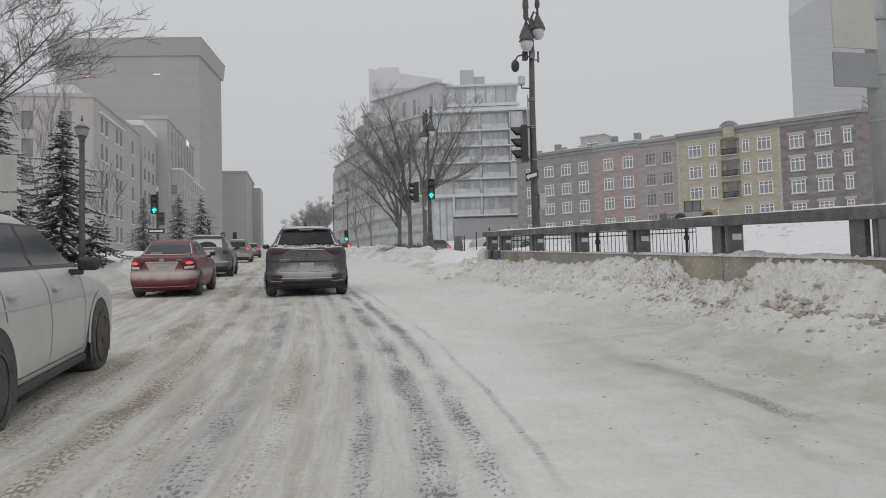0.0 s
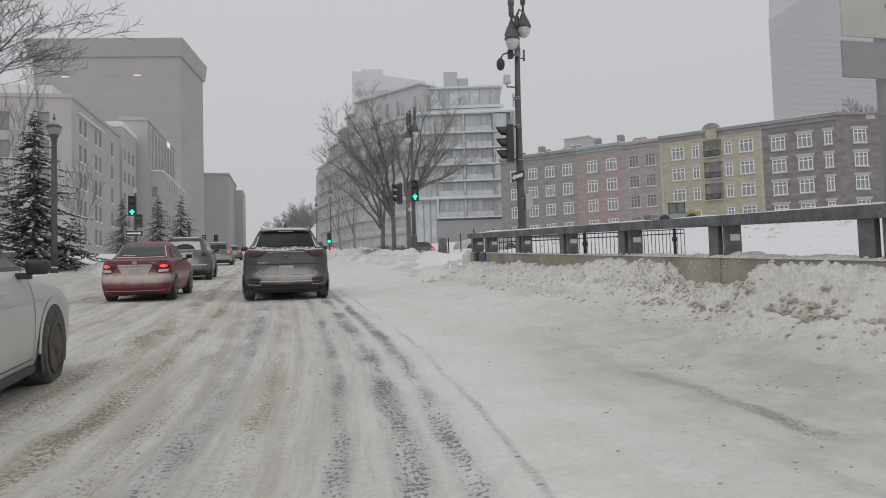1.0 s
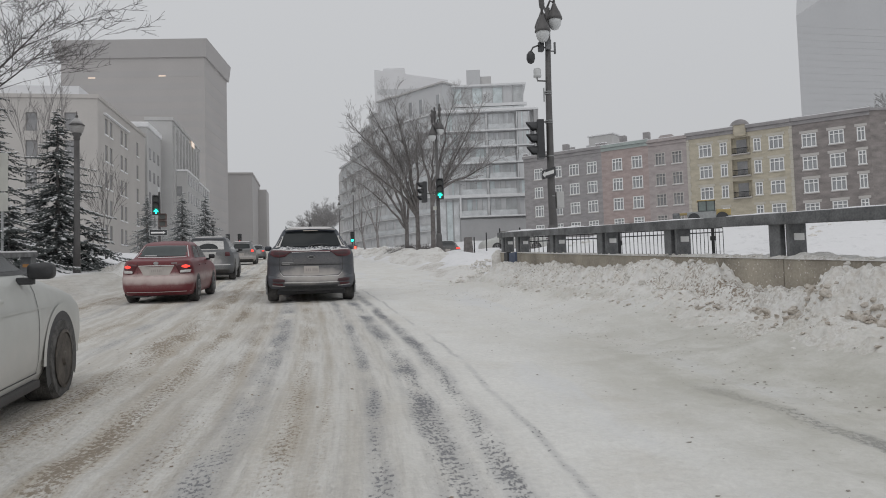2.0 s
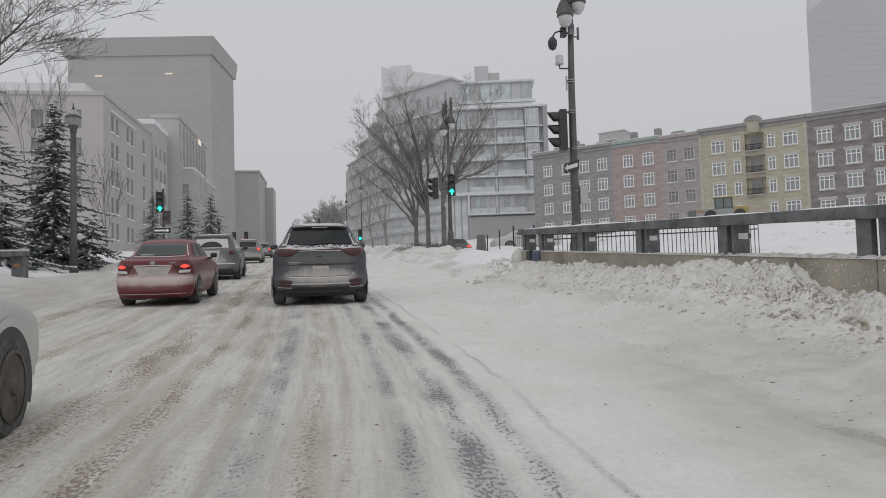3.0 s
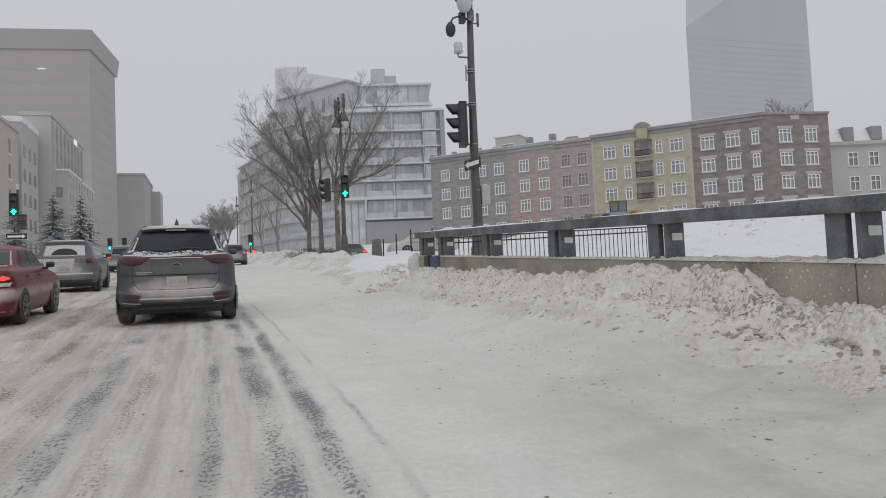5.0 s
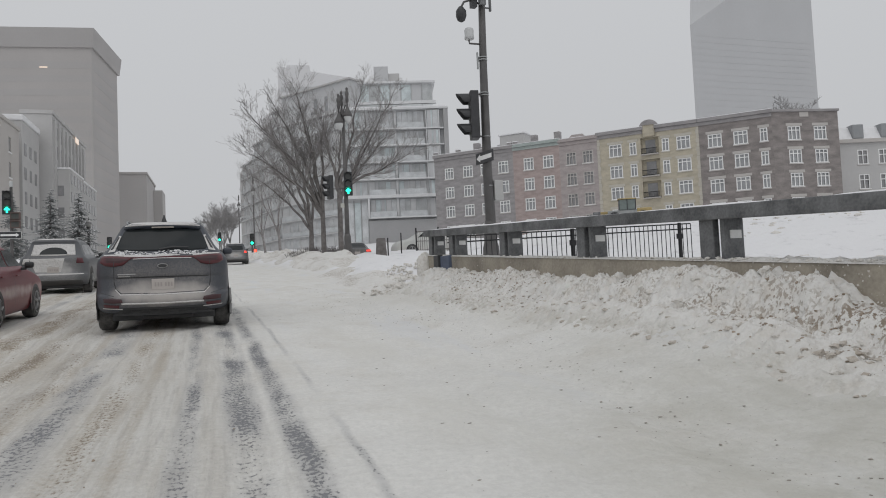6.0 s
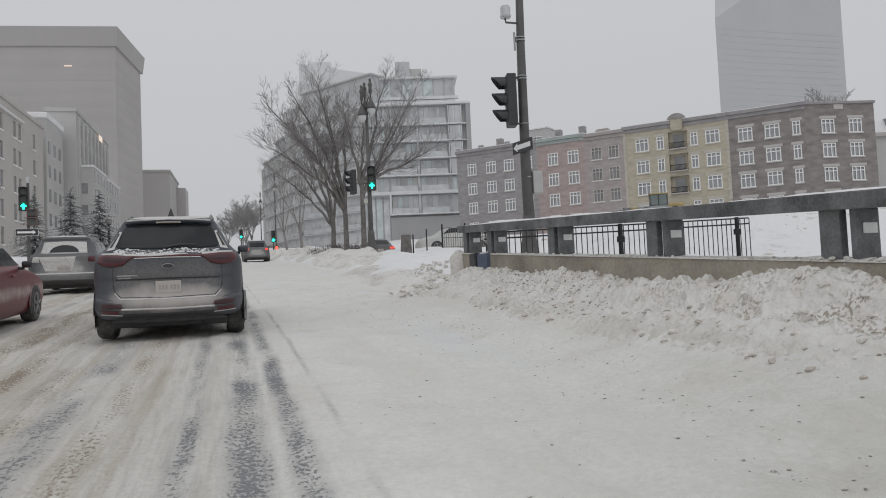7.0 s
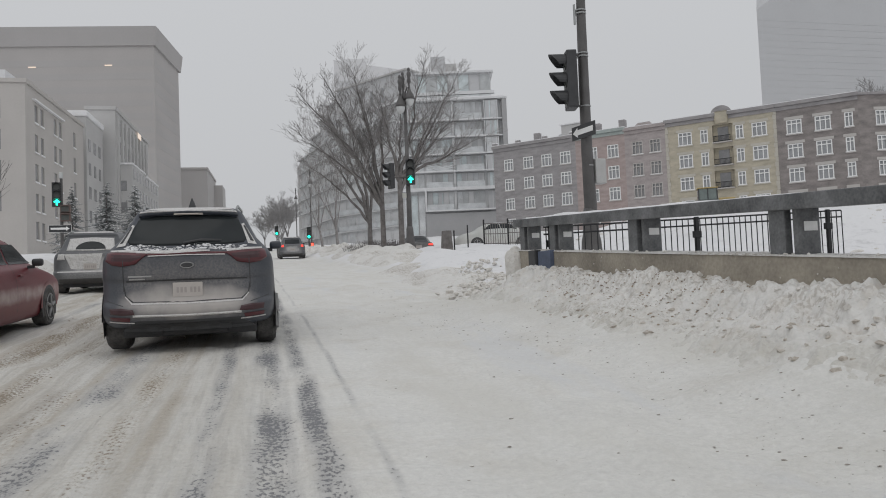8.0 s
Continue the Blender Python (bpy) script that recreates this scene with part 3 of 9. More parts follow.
def snow_ridge(name, x0, x1, y0, y1, high, seed, label, cross=0.10, along=0.25):
    """A long uneven heap of ploughed snow."""
    xs, ys = np.arange(0, 1.001, 0.045), np.arange(y0, y1, along)
    sx, sy = np.meshgrid(xs, ys)
    wx = x0 + (x1 - x0) * sx + 0.35 * fbm(sx * 0, sy, 0.15, seed)
    dome = np.sin(np.pi * sx) ** 0.8
    ends = ease(y0, y0 + 3, sy) * ease(y1, y1 - 3, sy)
    z = street(wx, sy) + land(wx, sy) - 0.06 + dome * ends * high * (1 + 1.1 * fbm(wx, sy, 0.5, seed + 3) + 0.8 * fbm(wx, sy, 1.8, seed + 7))
    pts = np.stack([wx, sy, z], -1).reshape(-1, 3)
    nx, ny = len(xs), len(ys)
    i = (np.arange(ny - 1)[:, None] * nx + np.arange(nx - 1)).ravel()
    me = bpy.data.meshes.new(name)
    me.from_pydata(pts.tolist(), [], np.stack([i, i + 1, i + nx + 1, i + nx], 1).tolist())
    me.materials.append(BANK)
    me.polygons.foreach_set("use_smooth", [True] * len(me.polygons))
    return tagged(new(name, me), label, "snow bank", kind="stuff")


snow_ridge("snow_bank", 4.9, 7.0, 19.8, 34, 0.12, 101, "low ploughed snow ridge round the street corner")
snow_ridge("snow_bank", 6.0, 8.6, 33, 110, 0.34, 131, "ploughed snow ridge along the far kerb")
snow_ridge("snow_bank", -6.0, -4.4, 25, 120, 0.30, 161, "ploughed snow ridge beside the traffic lane")

snow_ridge("snow_bank", 9.0, 13.5, 39.5, 46.0, 0.10, 191, "heaped snow beside the parked cars")

# broken lumps of snow, frozen dirt and small grit
rs = np.random.RandomState(7)
BALLS = {}
for level in (1, 2):
    bm = bmesh.new()
    bmesh.ops.create_icosphere(bm, subdivisions=level, radius=1.0)
    BALLS[level] = ([v.co.copy() for v in bm.verts], [[v.index for v in f.verts] for f in bm.faces])
    bm.free()


def rubble(name, count, place, size, material, label, category, sink=0.15, flat=0.8):
    """Many small broken pieces strewn over the snow, as one mesh."""
    verts, faces = [], []
    for k in range(count):
        x, y = place()
        s = size()
        z = float(np.interp(x, gxs, GZ[int(np.argmin(np.abs(gys - y)))]))
        if 4.3 < x < 5.6:
            z = max(z, BZ[int(np.clip((y + 6.0) / 0.03, 0, len(bys) - 1)), int(np.clip((x - 4.3) / 0.022, 0, len(bxs) - 1))])
        c = Vector((x, y, z + s * sink))
        cos_, tris = BALLS[2 if s > 0.06 else 1]
        off = Vector(rs.rand(3) * 50)
        turn = Euler(rs.rand(3) * 6).to_matrix()
        n0 = len(verts)
        for co in cos_:
            q = turn @ (co * s * (0.72 + 0.6 * noise.noise(co * 0.9 + off) + 0.5 * noise.noise(co * 2.1 + off)))
            verts.append((c + Vector((q.x * 1.2, q.y, q.z * flat)))[:])
        faces += [[n0 + i for i in f] for f in tris]
    me = bpy.data.meshes.new(name)
    me.from_pydata(verts, [], faces)
    me.materials.append(material)
    return tagged(new(name, me), label, category, kind="stuff")


def on_bank():
    return 4.72 + 0.82 * rs.beta(1.8, 1.4), rs.uniform(3.0, 19.0)


def in_patches():
    """Dirt gathers in patches along the scraped face of the bank."""
    while True:
        x, y = (rs.normal(5.22, 0.11) if rs.rand() < 0.7 else 4.6 + 0.94 * rs.beta(2.2, 1.5)), rs.uniform(3.5, 18.0)
        if float(fbm(np.array([[x]]), np.array([[y]]), 0.55, 88)[0, 0]) > rs.uniform(-0.12, 0.28):
            return x, y


def round_corner():
    y = rs.uniform(19.8, 27.0)
    return 5.0 + 0.20 * (y - 19.8) + rs.normal(0.35, 0.35), y


def on_kerb_side():
    """Loose over the kerb side, thicker along the foot of the bank."""
    y = 3.0 + 22.0 * rs.rand() ** 1.3
    if rs.rand() < 0.6:
        return 3.85 + 0.25 * math.sin(y * 0.6) + rs.normal(0, 0.22), y
    return rs.uniform(1.9, 4.6), y


def on_lane():
    return rs.normal(-0.9, 0.75), 4.0 + 20.0 * rs.rand()


rubble("snow_chunks", 1300, on_bank, lambda: 0.008 + 0.05 * rs.rand() ** 5, CHUNK, "broken lumps of dirty snow lying on the bank", "snow lumps")
rubble("snow_chunks", 700, round_corner, lambda: 0.012 + 0.075 * rs.rand() ** 3, CHUNK, "dirty ploughed lumps round the street corner", "snow lumps", 0.5, 0.8)
rubble("dirt_crumbs", 4200, in_patches, lambda: 0.003 + 0.018 * rs.rand() ** 4.0, CRUMB, "brown crumbs of frozen dirt in patches on the snow bank", "dirt")


def below_the_cut():
    """Clods that rolled down the lower slope."""
    y = 4.6 + 12.0 * rs.rand() ** 1.3
    return 5.08 - 0.55 * rs.rand() ** 1.5, y


def foot_pile():
    y = (7.9, 7.2, 6.45, 6.0, 5.25, 4.6)[rs.randint(6)] + rs.normal(0, 0.17)
    return rs.normal(5.03, 0.06), y


def small_pile():
    return rs.normal(4.94, 0.05), rs.normal(8.95, 0.12)


rubble("snow_clods", 760, below_the_cut, lambda: 0.006 + 0.038 * rs.rand() ** 3.2, CLOD, "dirty frozen clods scattered down the bank", "snow lumps", 0.1, 0.6)
rubble("snow_clods", 230, foot_pile, lambda: 0.012 + 0.060 * rs.rand() ** 2.4, CLOD, "pile of brown frozen clods at the foot of the bank", "snow lumps", 0.25, 0.8)
rubble("snow_clods", 26, small_pile, lambda: 0.012 + 0.045 * rs.rand() ** 2.2, CLOD, "few brown clods lying together on the bank", "snow lumps", 0.25, 0.8)


def on_snowfield():
    while True:
        x, y = rs.uniform(11.0, 26.0), rs.uniform(16.0, 32.0)
        if float(fbm(np.array([[x]]), np.array([[y]]), 0.35, 95)[0, 0]) > 0.12:
            return x, y


rubble("grit", 1900, on_kerb_side, lambda: 0.003 + 0.013 * rs.rand() ** 3.5, FLECK, "scattered dark grit lying on the packed snow by the kerb", "grit", 0.1, 0.35)
rubble("slush_crumbs", 600, on_lane, lambda: 0.003 + 0.012 * rs.rand() ** 3.0, CRUMB, "brown crumbs of slush between the wheel tracks", "slush", 0.2, 0.6)

rubble("frozen_lumps", 420, on_snowfield, lambda: 0.03 + 0.14 * rs.rand() ** 3.0, CHUNK, "grey lumps and footmarks in the snowfield behind the wall", "snow lumps", -0.2, 0.6)

# ---- low wall with posts, beam and iron fence ----
WALL_Y0, WALL_Y1 = -9.0, 19.4
wall = thing("wall_east", pose(0, 0, 0), "low weathered concrete wall with snow along its top", "wall", kind="structure")


def sloped(x0, x1, y0, y1, h0, h1, bevel=0.0, cut=0.0):
    """A box that follows the street's slope."""
    bm = boxed(x0, x1, y0, y1, h0, h1, bevel)
    for v in bm.verts:
        v.co.z += RISE * v.co.y + CROSS * v.co.x
    return bm


ys = [WALL_Y0, -3.6, 2.3, 8.33, WALL_Y1]
for a, b in zip(ys, ys[1:]):
    part("wall_panel", sloped(5.60, 6.02, a + 0.006, b - 0.006, -0.4, 0.87, 0.012), CONCRETE, wall)
# crusted snow along the wall's top
cx, cy = np.linspace(5.585, 6.03, 9), np.arange(WALL_Y0, WALL_Y1, 0.09)
CX, CY = np.meshgrid(cx, cy)
edge = ease(5.585, 5.64, CX) * ease(6.03, 5.99, CX)
CZ = street(CX, CY) + 0.865 + edge * np.clip(0.012 + 0.008 * fbm(CX, CY, 1.1, 11) + (0.02 + 0.05 * ease(12.0, 10.5, CY)) * np.abs(fbm(CX, CY, 7, 15)) + 0.05 * np.exp(-((CY - 8.05) / 0.16) ** 2), 0.0, 0.10) + 0.002
cap = sheet("snow_cap", cx, cy, CZ, BANK)
cap.parent = wall
tagged(cap, "crusted snow")

# snow plastered over the wall's end and rounded blocks leaning on its face
END = Vector((5.61, 19.50))
for nm, cx_, cy_, lo, hi, rx_, ry_, lb in (("end_snow", END.x, END.y, 0.02, 0.95, 0.15, 0.20, "snow plastered over the wall's end"), ("snow_block", 5.52, 15.6, 0.2, 0.66, 0.14, 0.34, "rounded block of packed snow"),
                                         ("snow_block", 5.50, 16.6, 0.2, 0.62, 0.15, 0.36, "rounded block of packed snow"), ("snow_block", 5.53, 18.5, 0.2, 0.60, 0.12, 0.22, "rounded block of packed snow")):
    bm = bmesh.new()
    bmesh.ops.create_icosphere(bm, subdivisions=4, radius=1.0)
    zb = float(street(cx_, cy_))
    for v in bm.verts:
        c = v.co.copy()
        g = 1.0 + 0.30 * noise.noise(c * 1.6 + Vector((cy_, 3, 1))) + 0.12 * noise.noise(c * 5.0 + Vector((cy_, 7, 2)))
        flat_ = abs(c.z) ** 0.5 * math.copysign(1, c.z)
        v.co = Vector((cx_ + c.x * rx_ * g * (1.25 - 0.3 * c.z), cy_ + c.y * ry_ * g * (1.2 - 0.25 * c.z), zb + (lo + hi) / 2 + flat_ * (hi - lo) / 2 * (0.9 + 0.1 * g)))
    part(nm, bm, CHUNK, wall, lb, smooth=True)

# snow thrown against the wall's face
verts, faces = [], []
for k in range(620):
    y = rs.normal(9.0, 1.1) if k % 3 else rs.uniform(4.0, 18.5)
    s = 0.003 + 0.013 * rs.rand() ** 3.0
    z = float(street(5.6, y)) + rs.uniform(0.46, 0.865)
    cos_, tris = BALLS[1]
    off = Vector(rs.rand(3) * 50)
    n0 = len(verts)
    for co in cos_:
        q = co * s * (0.75 + 0.7 * noise.noise(co * 1.2 + off))
        verts.append((5.600 + q.x * 0.35, y + q.y, z + q.z))
    faces += [[n0 + i for i in f] for f in tris]
me = bpy.data.meshes.new("snow_spatter")
me.from_pydata(verts, [], faces)
me.materials.append(CHUNK)
tagged(new("snow_spatter", me), "snow spattered on the concrete", kind="stuff").parent = wall

verts, faces = [], []
for k in range(520):
    y = rs.normal(9.3, 1.1) if k % 4 else rs.uniform(4.0, 18.5)
    s = 0.006 + 0.030 * rs.rand() ** 3
    x = 5.615 + 0.12 * rs.rand() ** 1.5
    cos_, tris = BALLS[1]
    off = Vector(rs.rand(3) * 50)
    n0 = len(verts)
    for co in cos_:
        q = co * s * (0.75 + 0.7 * noise.noise(co * 1.2 + off))
        verts.append((x + q.x, y + q.y, float(street(x, y)) + 0.880 + s * 0.3 + q.z * 0.7))
    faces += [[n0 + i for i in f] for f in tris]
me = bpy.data.meshes.new("snow_crumbs")
me.from_pydata(verts, [], faces)
me.materials.append(CHUNK)
tagged(new("snow_crumbs", me), "dirty snow crumbs along the top edge", kind="stuff").parent = wall

rail = thing("railing", pose(0, 0, 0), "dark steel railing: heavy flat beam on paired posts", "railing")
POSTS = [19.12, 17.9, 15.55, 13.12, 10.75, 8.34, 5.95, 3.55, 1.15, -1.25, -3.65]
part("beam", sloped(5.66, 5.97, WALL_Y0, 19.55, 1.272, 1.385, 0.012), DARKSTEEL, rail)
part("beam_lip", sloped(5.60, 5.66, WALL_Y0, 19.57, 1.262, 1.395, 0.01), DARKSTEEL, rail)
bcx, bcy = np.linspace(5.665, 5.965, 7), np.arange(WALL_Y0, 19.5, 0.12)
CX, CY = np.meshgrid(bcx, bcy)
CZ = street(CX, CY) + 1.387 + ease(5.66, 5.73, CX) * ease(5.97, 5.93, CX) * np.clip(0.025 + 0.06 * fbm(CX, CY, 0.8, 19), 0.002, 0.1)
beam_snow = sheet("snow_cap", bcx, bcy, CZ, SNOW)
beam_snow.parent = rail
tagged(beam_snow, "thin layer of snow")
upright = sloped(5.68, 5.91, -0.03, 0.03, 0.86, 1.272, 0.012)
shade_post = sloped(5.66, 5.735, 0.10, 0.30, 0.86, 1.272, 0.012)
plate = boxed(5.74, 5.87, -0.045, -0.032, 1.10, 1.18, 0.003)
first = [part("post", upright, DARKSTEEL, rail), part("post", shade_post, DARKSTEEL, rail), part("reflector", plate, WHITE, rail, "small pale reflector plate")]
first_me = [o.data for o in first]
for o in first:
    o.matrix_basis = pose(0, POSTS[0], RISE * POSTS[0])
for y in POSTS[1:]:
    for nm, dat in zip(("post", "post", "reflector"), first_me):
        shared(nm, dat, rail, pose(0, y, RISE * y))

# the railing's twin across the street
twin = thing("railing", pose(0, 0, 0), "dark steel railing with a flat beam ending beside the spruces", "railing")
part("beam", sloped(-6.56, -6.26, 6.0, 22.0, 1.00, 1.12, 0.012), DARKSTEEL, twin)
for k in range(6):
    y = 21.55 - 2.4 * k
    part("post", sloped(-6.54, -6.28, y, y + 0.38, 0.3, 1.00, 0.012), DARKSTEEL, twin)
    part("reflector", sloped(-6.48, -6.34, y - 0.012, y - 0.001, 0.74, 0.82), AMBER, twin, "small amber reflector plate")
part("plinth", sloped(-6.62, -6.20, 6.0, 22.1, 0.0, 0.46, 0.012), CONCRETE, twin)
part("snow_cap", sloped(-6.55, -6.27, 6.0, 21.98, 1.121, 1.16, 0.012), SNOW, twin, "thin layer of snow")

fence = thing("iron_fence", pose(0, 0, 0), "black wrought-iron fence with upright bars behind the railing", "fence")
FENCE_Y = 19.15
bar = bmesh.new()
tube(bar, [(0, 0, -0.98), (0, 0, 0)], [0.010, 0.010], 5)
first_bar = part("bar", bar, IRON, fence)
bar_me = first_bar.data


def fence_top(x):
    return 2.455 + 0.033 * (x - 6.4)


first_bar.matrix_basis = pose(6.02, FENCE_Y, fence_top(6.02))
fx = 6.02
while fx < 11.95:
    fx += 0.118
    shared("bar", bar_me, fence, pose(fx, FENCE_Y, fence_top(fx)))
for px_ in (6.10, 8.90, 11.72):
    part("fence_post", boxed(px_ - 0.035, px_ + 0.035, FENCE_Y - 0.03, FENCE_Y + 0.03, fence_top(px_) - 1.0, fence_top(px_) + 0.03, 0.006), IRON, fence)
    part("clamp", boxed(px_ - 0.07, px_ + 0.07, FENCE_Y - 0.04, FENCE_Y + 0.04, fence_top(px_) - 0.34, fence_top(px_) - 0.22, 0.01), IRON, fence)
for hh in (0.0, -0.12, -0.86):
    bm = bmesh.new()
    tube(bm, [(5.98, FENCE_Y, fence_top(5.98) + hh), (12.02, FENCE_Y, fence_top(12.02) + hh)], [0.016] * 2, 6)
    part("rail_bar", bm, IRON, fence)

cover = thing("utility_cover", pose(5.56, 18.15, float(street(5.5, 18.15)) + 0.55), "blue and dark cover strapped to the wall end", "cover")
part("shell", boxed(-0.02, 0.05, -0.22, 0.25, 0.0, 0.33, 0.01), BLUE, cover)
part("strap", boxed(-0.06, 0.05, 0.27, 0.55, -0.12, 0.36, 0.02), BLACK, cover, "dark strap")

# ---- buildings ----
def holed(bm, x0, x1, z0, z1, y, holes, depth=0.22):
    """A wall sheet at y with openings, and their reveals."""
    xs = sorted({x0, x1, *[v for h in holes for v in h[:2]]})
    zs = sorted({z0, z1, *[v for h in holes for v in h[2:4]]})
    grid = {}

    def vert(a, b, d=0.0):
        key = (round(a, 3), round(b, 3), d)
        if key not in grid:
            grid[key] = bm.verts.new((a, y + d, b))
        return grid[key]
    for a, b in zip(xs, xs[1:]):
        for c, d in zip(zs, zs[1:]):
            mx, mz = (a + b) / 2, (c + d) / 2
            if any(h[0] < mx < h[1] and h[2] < mz < h[3] for h in holes):
                continue
            bm.faces.new((vert(a, c), vert(b, c), vert(b, d), vert(a, d)))
    for h in holes:
        a, b, c, d = h[:4]
        ring = ((a, c), (b, c), (b, d), (a, d))
        for p, q in zip(ring, ring[1:] + ring[:1]):
            bm.faces.new((bm.verts.new((p[0], y, p[1])), bm.verts.new((q[0], y, q[1])), bm.verts.new((q[0], y + depth, q[1])), bm.verts.new((p[0], y + depth, p[1]))))
    return bm


def shell(bm, x0, x1, y0, y1, z0, z1, thick=0.0):
    """Sides, back and top of a block whose front is a holed sheet."""
    for q in (((x0, y0, z0), (x0, y1, z0), (x0, y1, z1), (x0, y0, z1)), ((x1, y0, z0), (x1, y1, z0), (x1, y1, z1), (x1, y0, z1)),
              ((x0, y1, z0), (x1, y1, z0), (x1, y1, z1), (x0, y1, z1)), ((x0, y0, z1), (x1, y0, z1), (x1, y1, z1), (x0, y1, z1))):
        bm.faces.new([bm.verts.new(p) for p in q])


def sash(w, h, bars=2, cross=0.62, thick=0.13):
    """A white window frame with mullions, centred at the foot."""
    bm = bmesh.new()
    t = thick
    box(bm, -w / 2, -w / 2 + t, 0, 0.06, 0, h)
    box(bm, w / 2 - t, w / 2, 0, 0.06, 0, h)
    box(bm, -w / 2 + t, w / 2 - t, 0, 0.06, 0, t)
    box(bm, -w / 2 + t, w / 2 - t, 0, 0.06, h - t, h)
    for i in range(1, bars + 1):
        x = -w / 2 + w * i / (bars + 1)
        box(bm, x - t * 0.42, x + t * 0.42, 0.005, 0.055, t, h - t)
    if cross:
        box(bm, -w / 2 + t, w / 2 - t, 0.008, 0.05, h * cross, h * cross + t * 0.8)
    return bm


def window(parent, x, z, w, h, y=0.0, pane=PANE, bars=2, cross=0.68, lintel=None, frame_mat=WHITE):
    """window > frame, pane, sill"""
    win = part("window", boxed(x - w / 2 - 0.001, x + w / 2 + 0.001, y + 0.17, y + 0.19, z, z + h), pane, parent)
    fr = sash(w, h, bars, cross)
    bmesh.ops.translate(fr, verts=fr.verts[:], vec=(x, y + 0.03, z))
    part("window_frame", fr, frame_mat, win, recalc=False)
    part("window_sill", boxed(x - w / 2 - 0.1, x + w / 2 + 0.1, y - 0.09, y + 0.05, z - 0.13, z - 0.01), lintel or STONE_L, win)
    part("sill_snow", boxed(x - w / 2 - 0.08, x + w / 2 + 0.08, y - 0.085, y + 0.03, z - 0.009, z + 0.06, 0.015), SNOW, win)
    if lintel:
        part("lintel", boxed(x - w / 2 - 0.22, x + w / 2 + 0.22, y - 0.05, y + 0.03, z + h + 0.02, z + h + 0.36), lintel, win)
    return win


ROW = Vector((38.2, 110.28, 0.0))
ROW_TURN = -47.15
BASE, TOP = 5.5, 21.5
rows_z = (18.72, 15.78, 12.84, 9.8)


def apartment(u0, u1, name, label, wallmat, columns, lintel=None, top=TOP, cornice=True, pane=PANE, dz=0.0, bars=2, voids=(), sash_paint=WHITE):
    """One house of the row: local x along the street front, y into the house."""
    m = Matrix.Translation(ROW) @ pose(0, 0, 0, 0, 0, ROW_TURN) @ pose(u0, 0, 0)
    b = thing(name, m, label, "apartment building", "row of brick apartment houses")
    w = u1 - u0
    holes = []
    for x, ww, hh in columns:
        for zc in rows_z:
            holes.append((x - u0 - ww / 2, x - u0 + ww / 2, zc + dz - hh / 2, zc + dz + hh / 2))
    bm = bmesh.new()
    holed(bm, 0, w, BASE, top, 0, holes + list(voids))
    shell(bm, 0, w, 0, 12, BASE, top)
    part("wall", bm, wallmat, b)
    for x0, x1, z0, z1 in voids:
        bm = bmesh.new()
        box(bm, x0 - 0.1, x1 + 0.1, 0.6, 0.7, z0 - 0.1, z1 + 0.1)
        for a, c in ((x0 - 0.1, x0 - 0.002), (x1 + 0.002, x1 + 0.1)):
            box(bm, a, c, 0.22, 0.6, z0 - 0.1, z1 + 0.1)
        box(bm, x0 - 0.1, x1 + 0.1, 0.22, 0.6, z1 + 0.002, z1 + 0.1)
        part("loggia", bm, wallmat, b, "shaded recess behind the balcony")
    crown_mat = wallmat if cornice is True else cornice
    part("cornice", boxed(-0.12, w + 0.12, -0.35, 0.3, top - 0.15, top + 0.28, 0.05), crown_mat, b)
    part("frieze", boxed(-0.02, w + 0.02, -0.14, 0.05, top - 0.62, top - 0.16, 0.03), crown_mat, b)
    part("cornice_snow", boxed(-0.1, w + 0.1, -0.33, 0.26, top + 0.281, top + 0.36, 0.03), SNOW, b, "line of snow on the cornice")
    part("string_course", boxed(-0.01, w + 0.01, -0.06, 0.03, BASE + 2.2, BASE + 2.45, 0.02), lintel or STONE_L, b)
    part("roof", boxed(0.05, w - 0.05, 0.35, 11.9, top + 0.005, top + 0.14, 0.03), SNOW, b, "snow-covered flat roof")
    for h in holes:
        window(b, (h[0] + h[1]) / 2, h[2], h[1] - h[0], h[3] - h[2], 0, pane, bars if h[1] - h[0] > 1.2 else 1, 0.68, lintel, sash_paint)
    return b


dark_house = apartment(-0.6, 12.5, "apartment_building", "dark brown brick apartment house with white sash windows", BR_DRK, [(1.9, 1.5, 1.75), (5.1, 1.6, 1.75), (8.0, 1.6, 1.75), (10.9, 1.6, 1.8)], dz=0.0)
red_house = apartment(12.5, 19.6, "apartment_building", "red brick apartment house with white sash windows", BR_RED, [(14.9, 1.55, 1.8), (17.9, 1.6, 1.8)], cornice=COPPER)
russet_house = apartment(19.6, 25.1, "apartment_building", "russet brick apartment house with dull grey windows", BR_RUS, [(21.3, 1.5, 1.8), (23.7, 1.5, 1.8)], top=21.3, pane=PANE_H, sash_paint=STONE_L)
yellow_house = apartment(25.1, 38.5, "apartment_building", "yellow brick apartment house with a rounded gable and balconies", BR_YEL, [(27.6, 1.75, 1.75), (30.0, 0.95, 1.75), (34.3, 0.95, 1.75), (36.6, 1.75, 1.75)], lintel=CREAM, cornice=BR_DRK, dz=0.3, voids=[(5.95, 8.35, zc - 0.85, zc + 1.55) for zc in rows_z[:3]])
brown_house = apartment(38.5, 47.3, "apartment_building", "dark brown brick apartment house with pale lintels", BR_BRN, [(40.5, 1.7, 1.75), (43.6, 1.7, 1.75), (46.3, 0.9, 1.75)], lintel=STONE_L, cornice=BR_DRK)
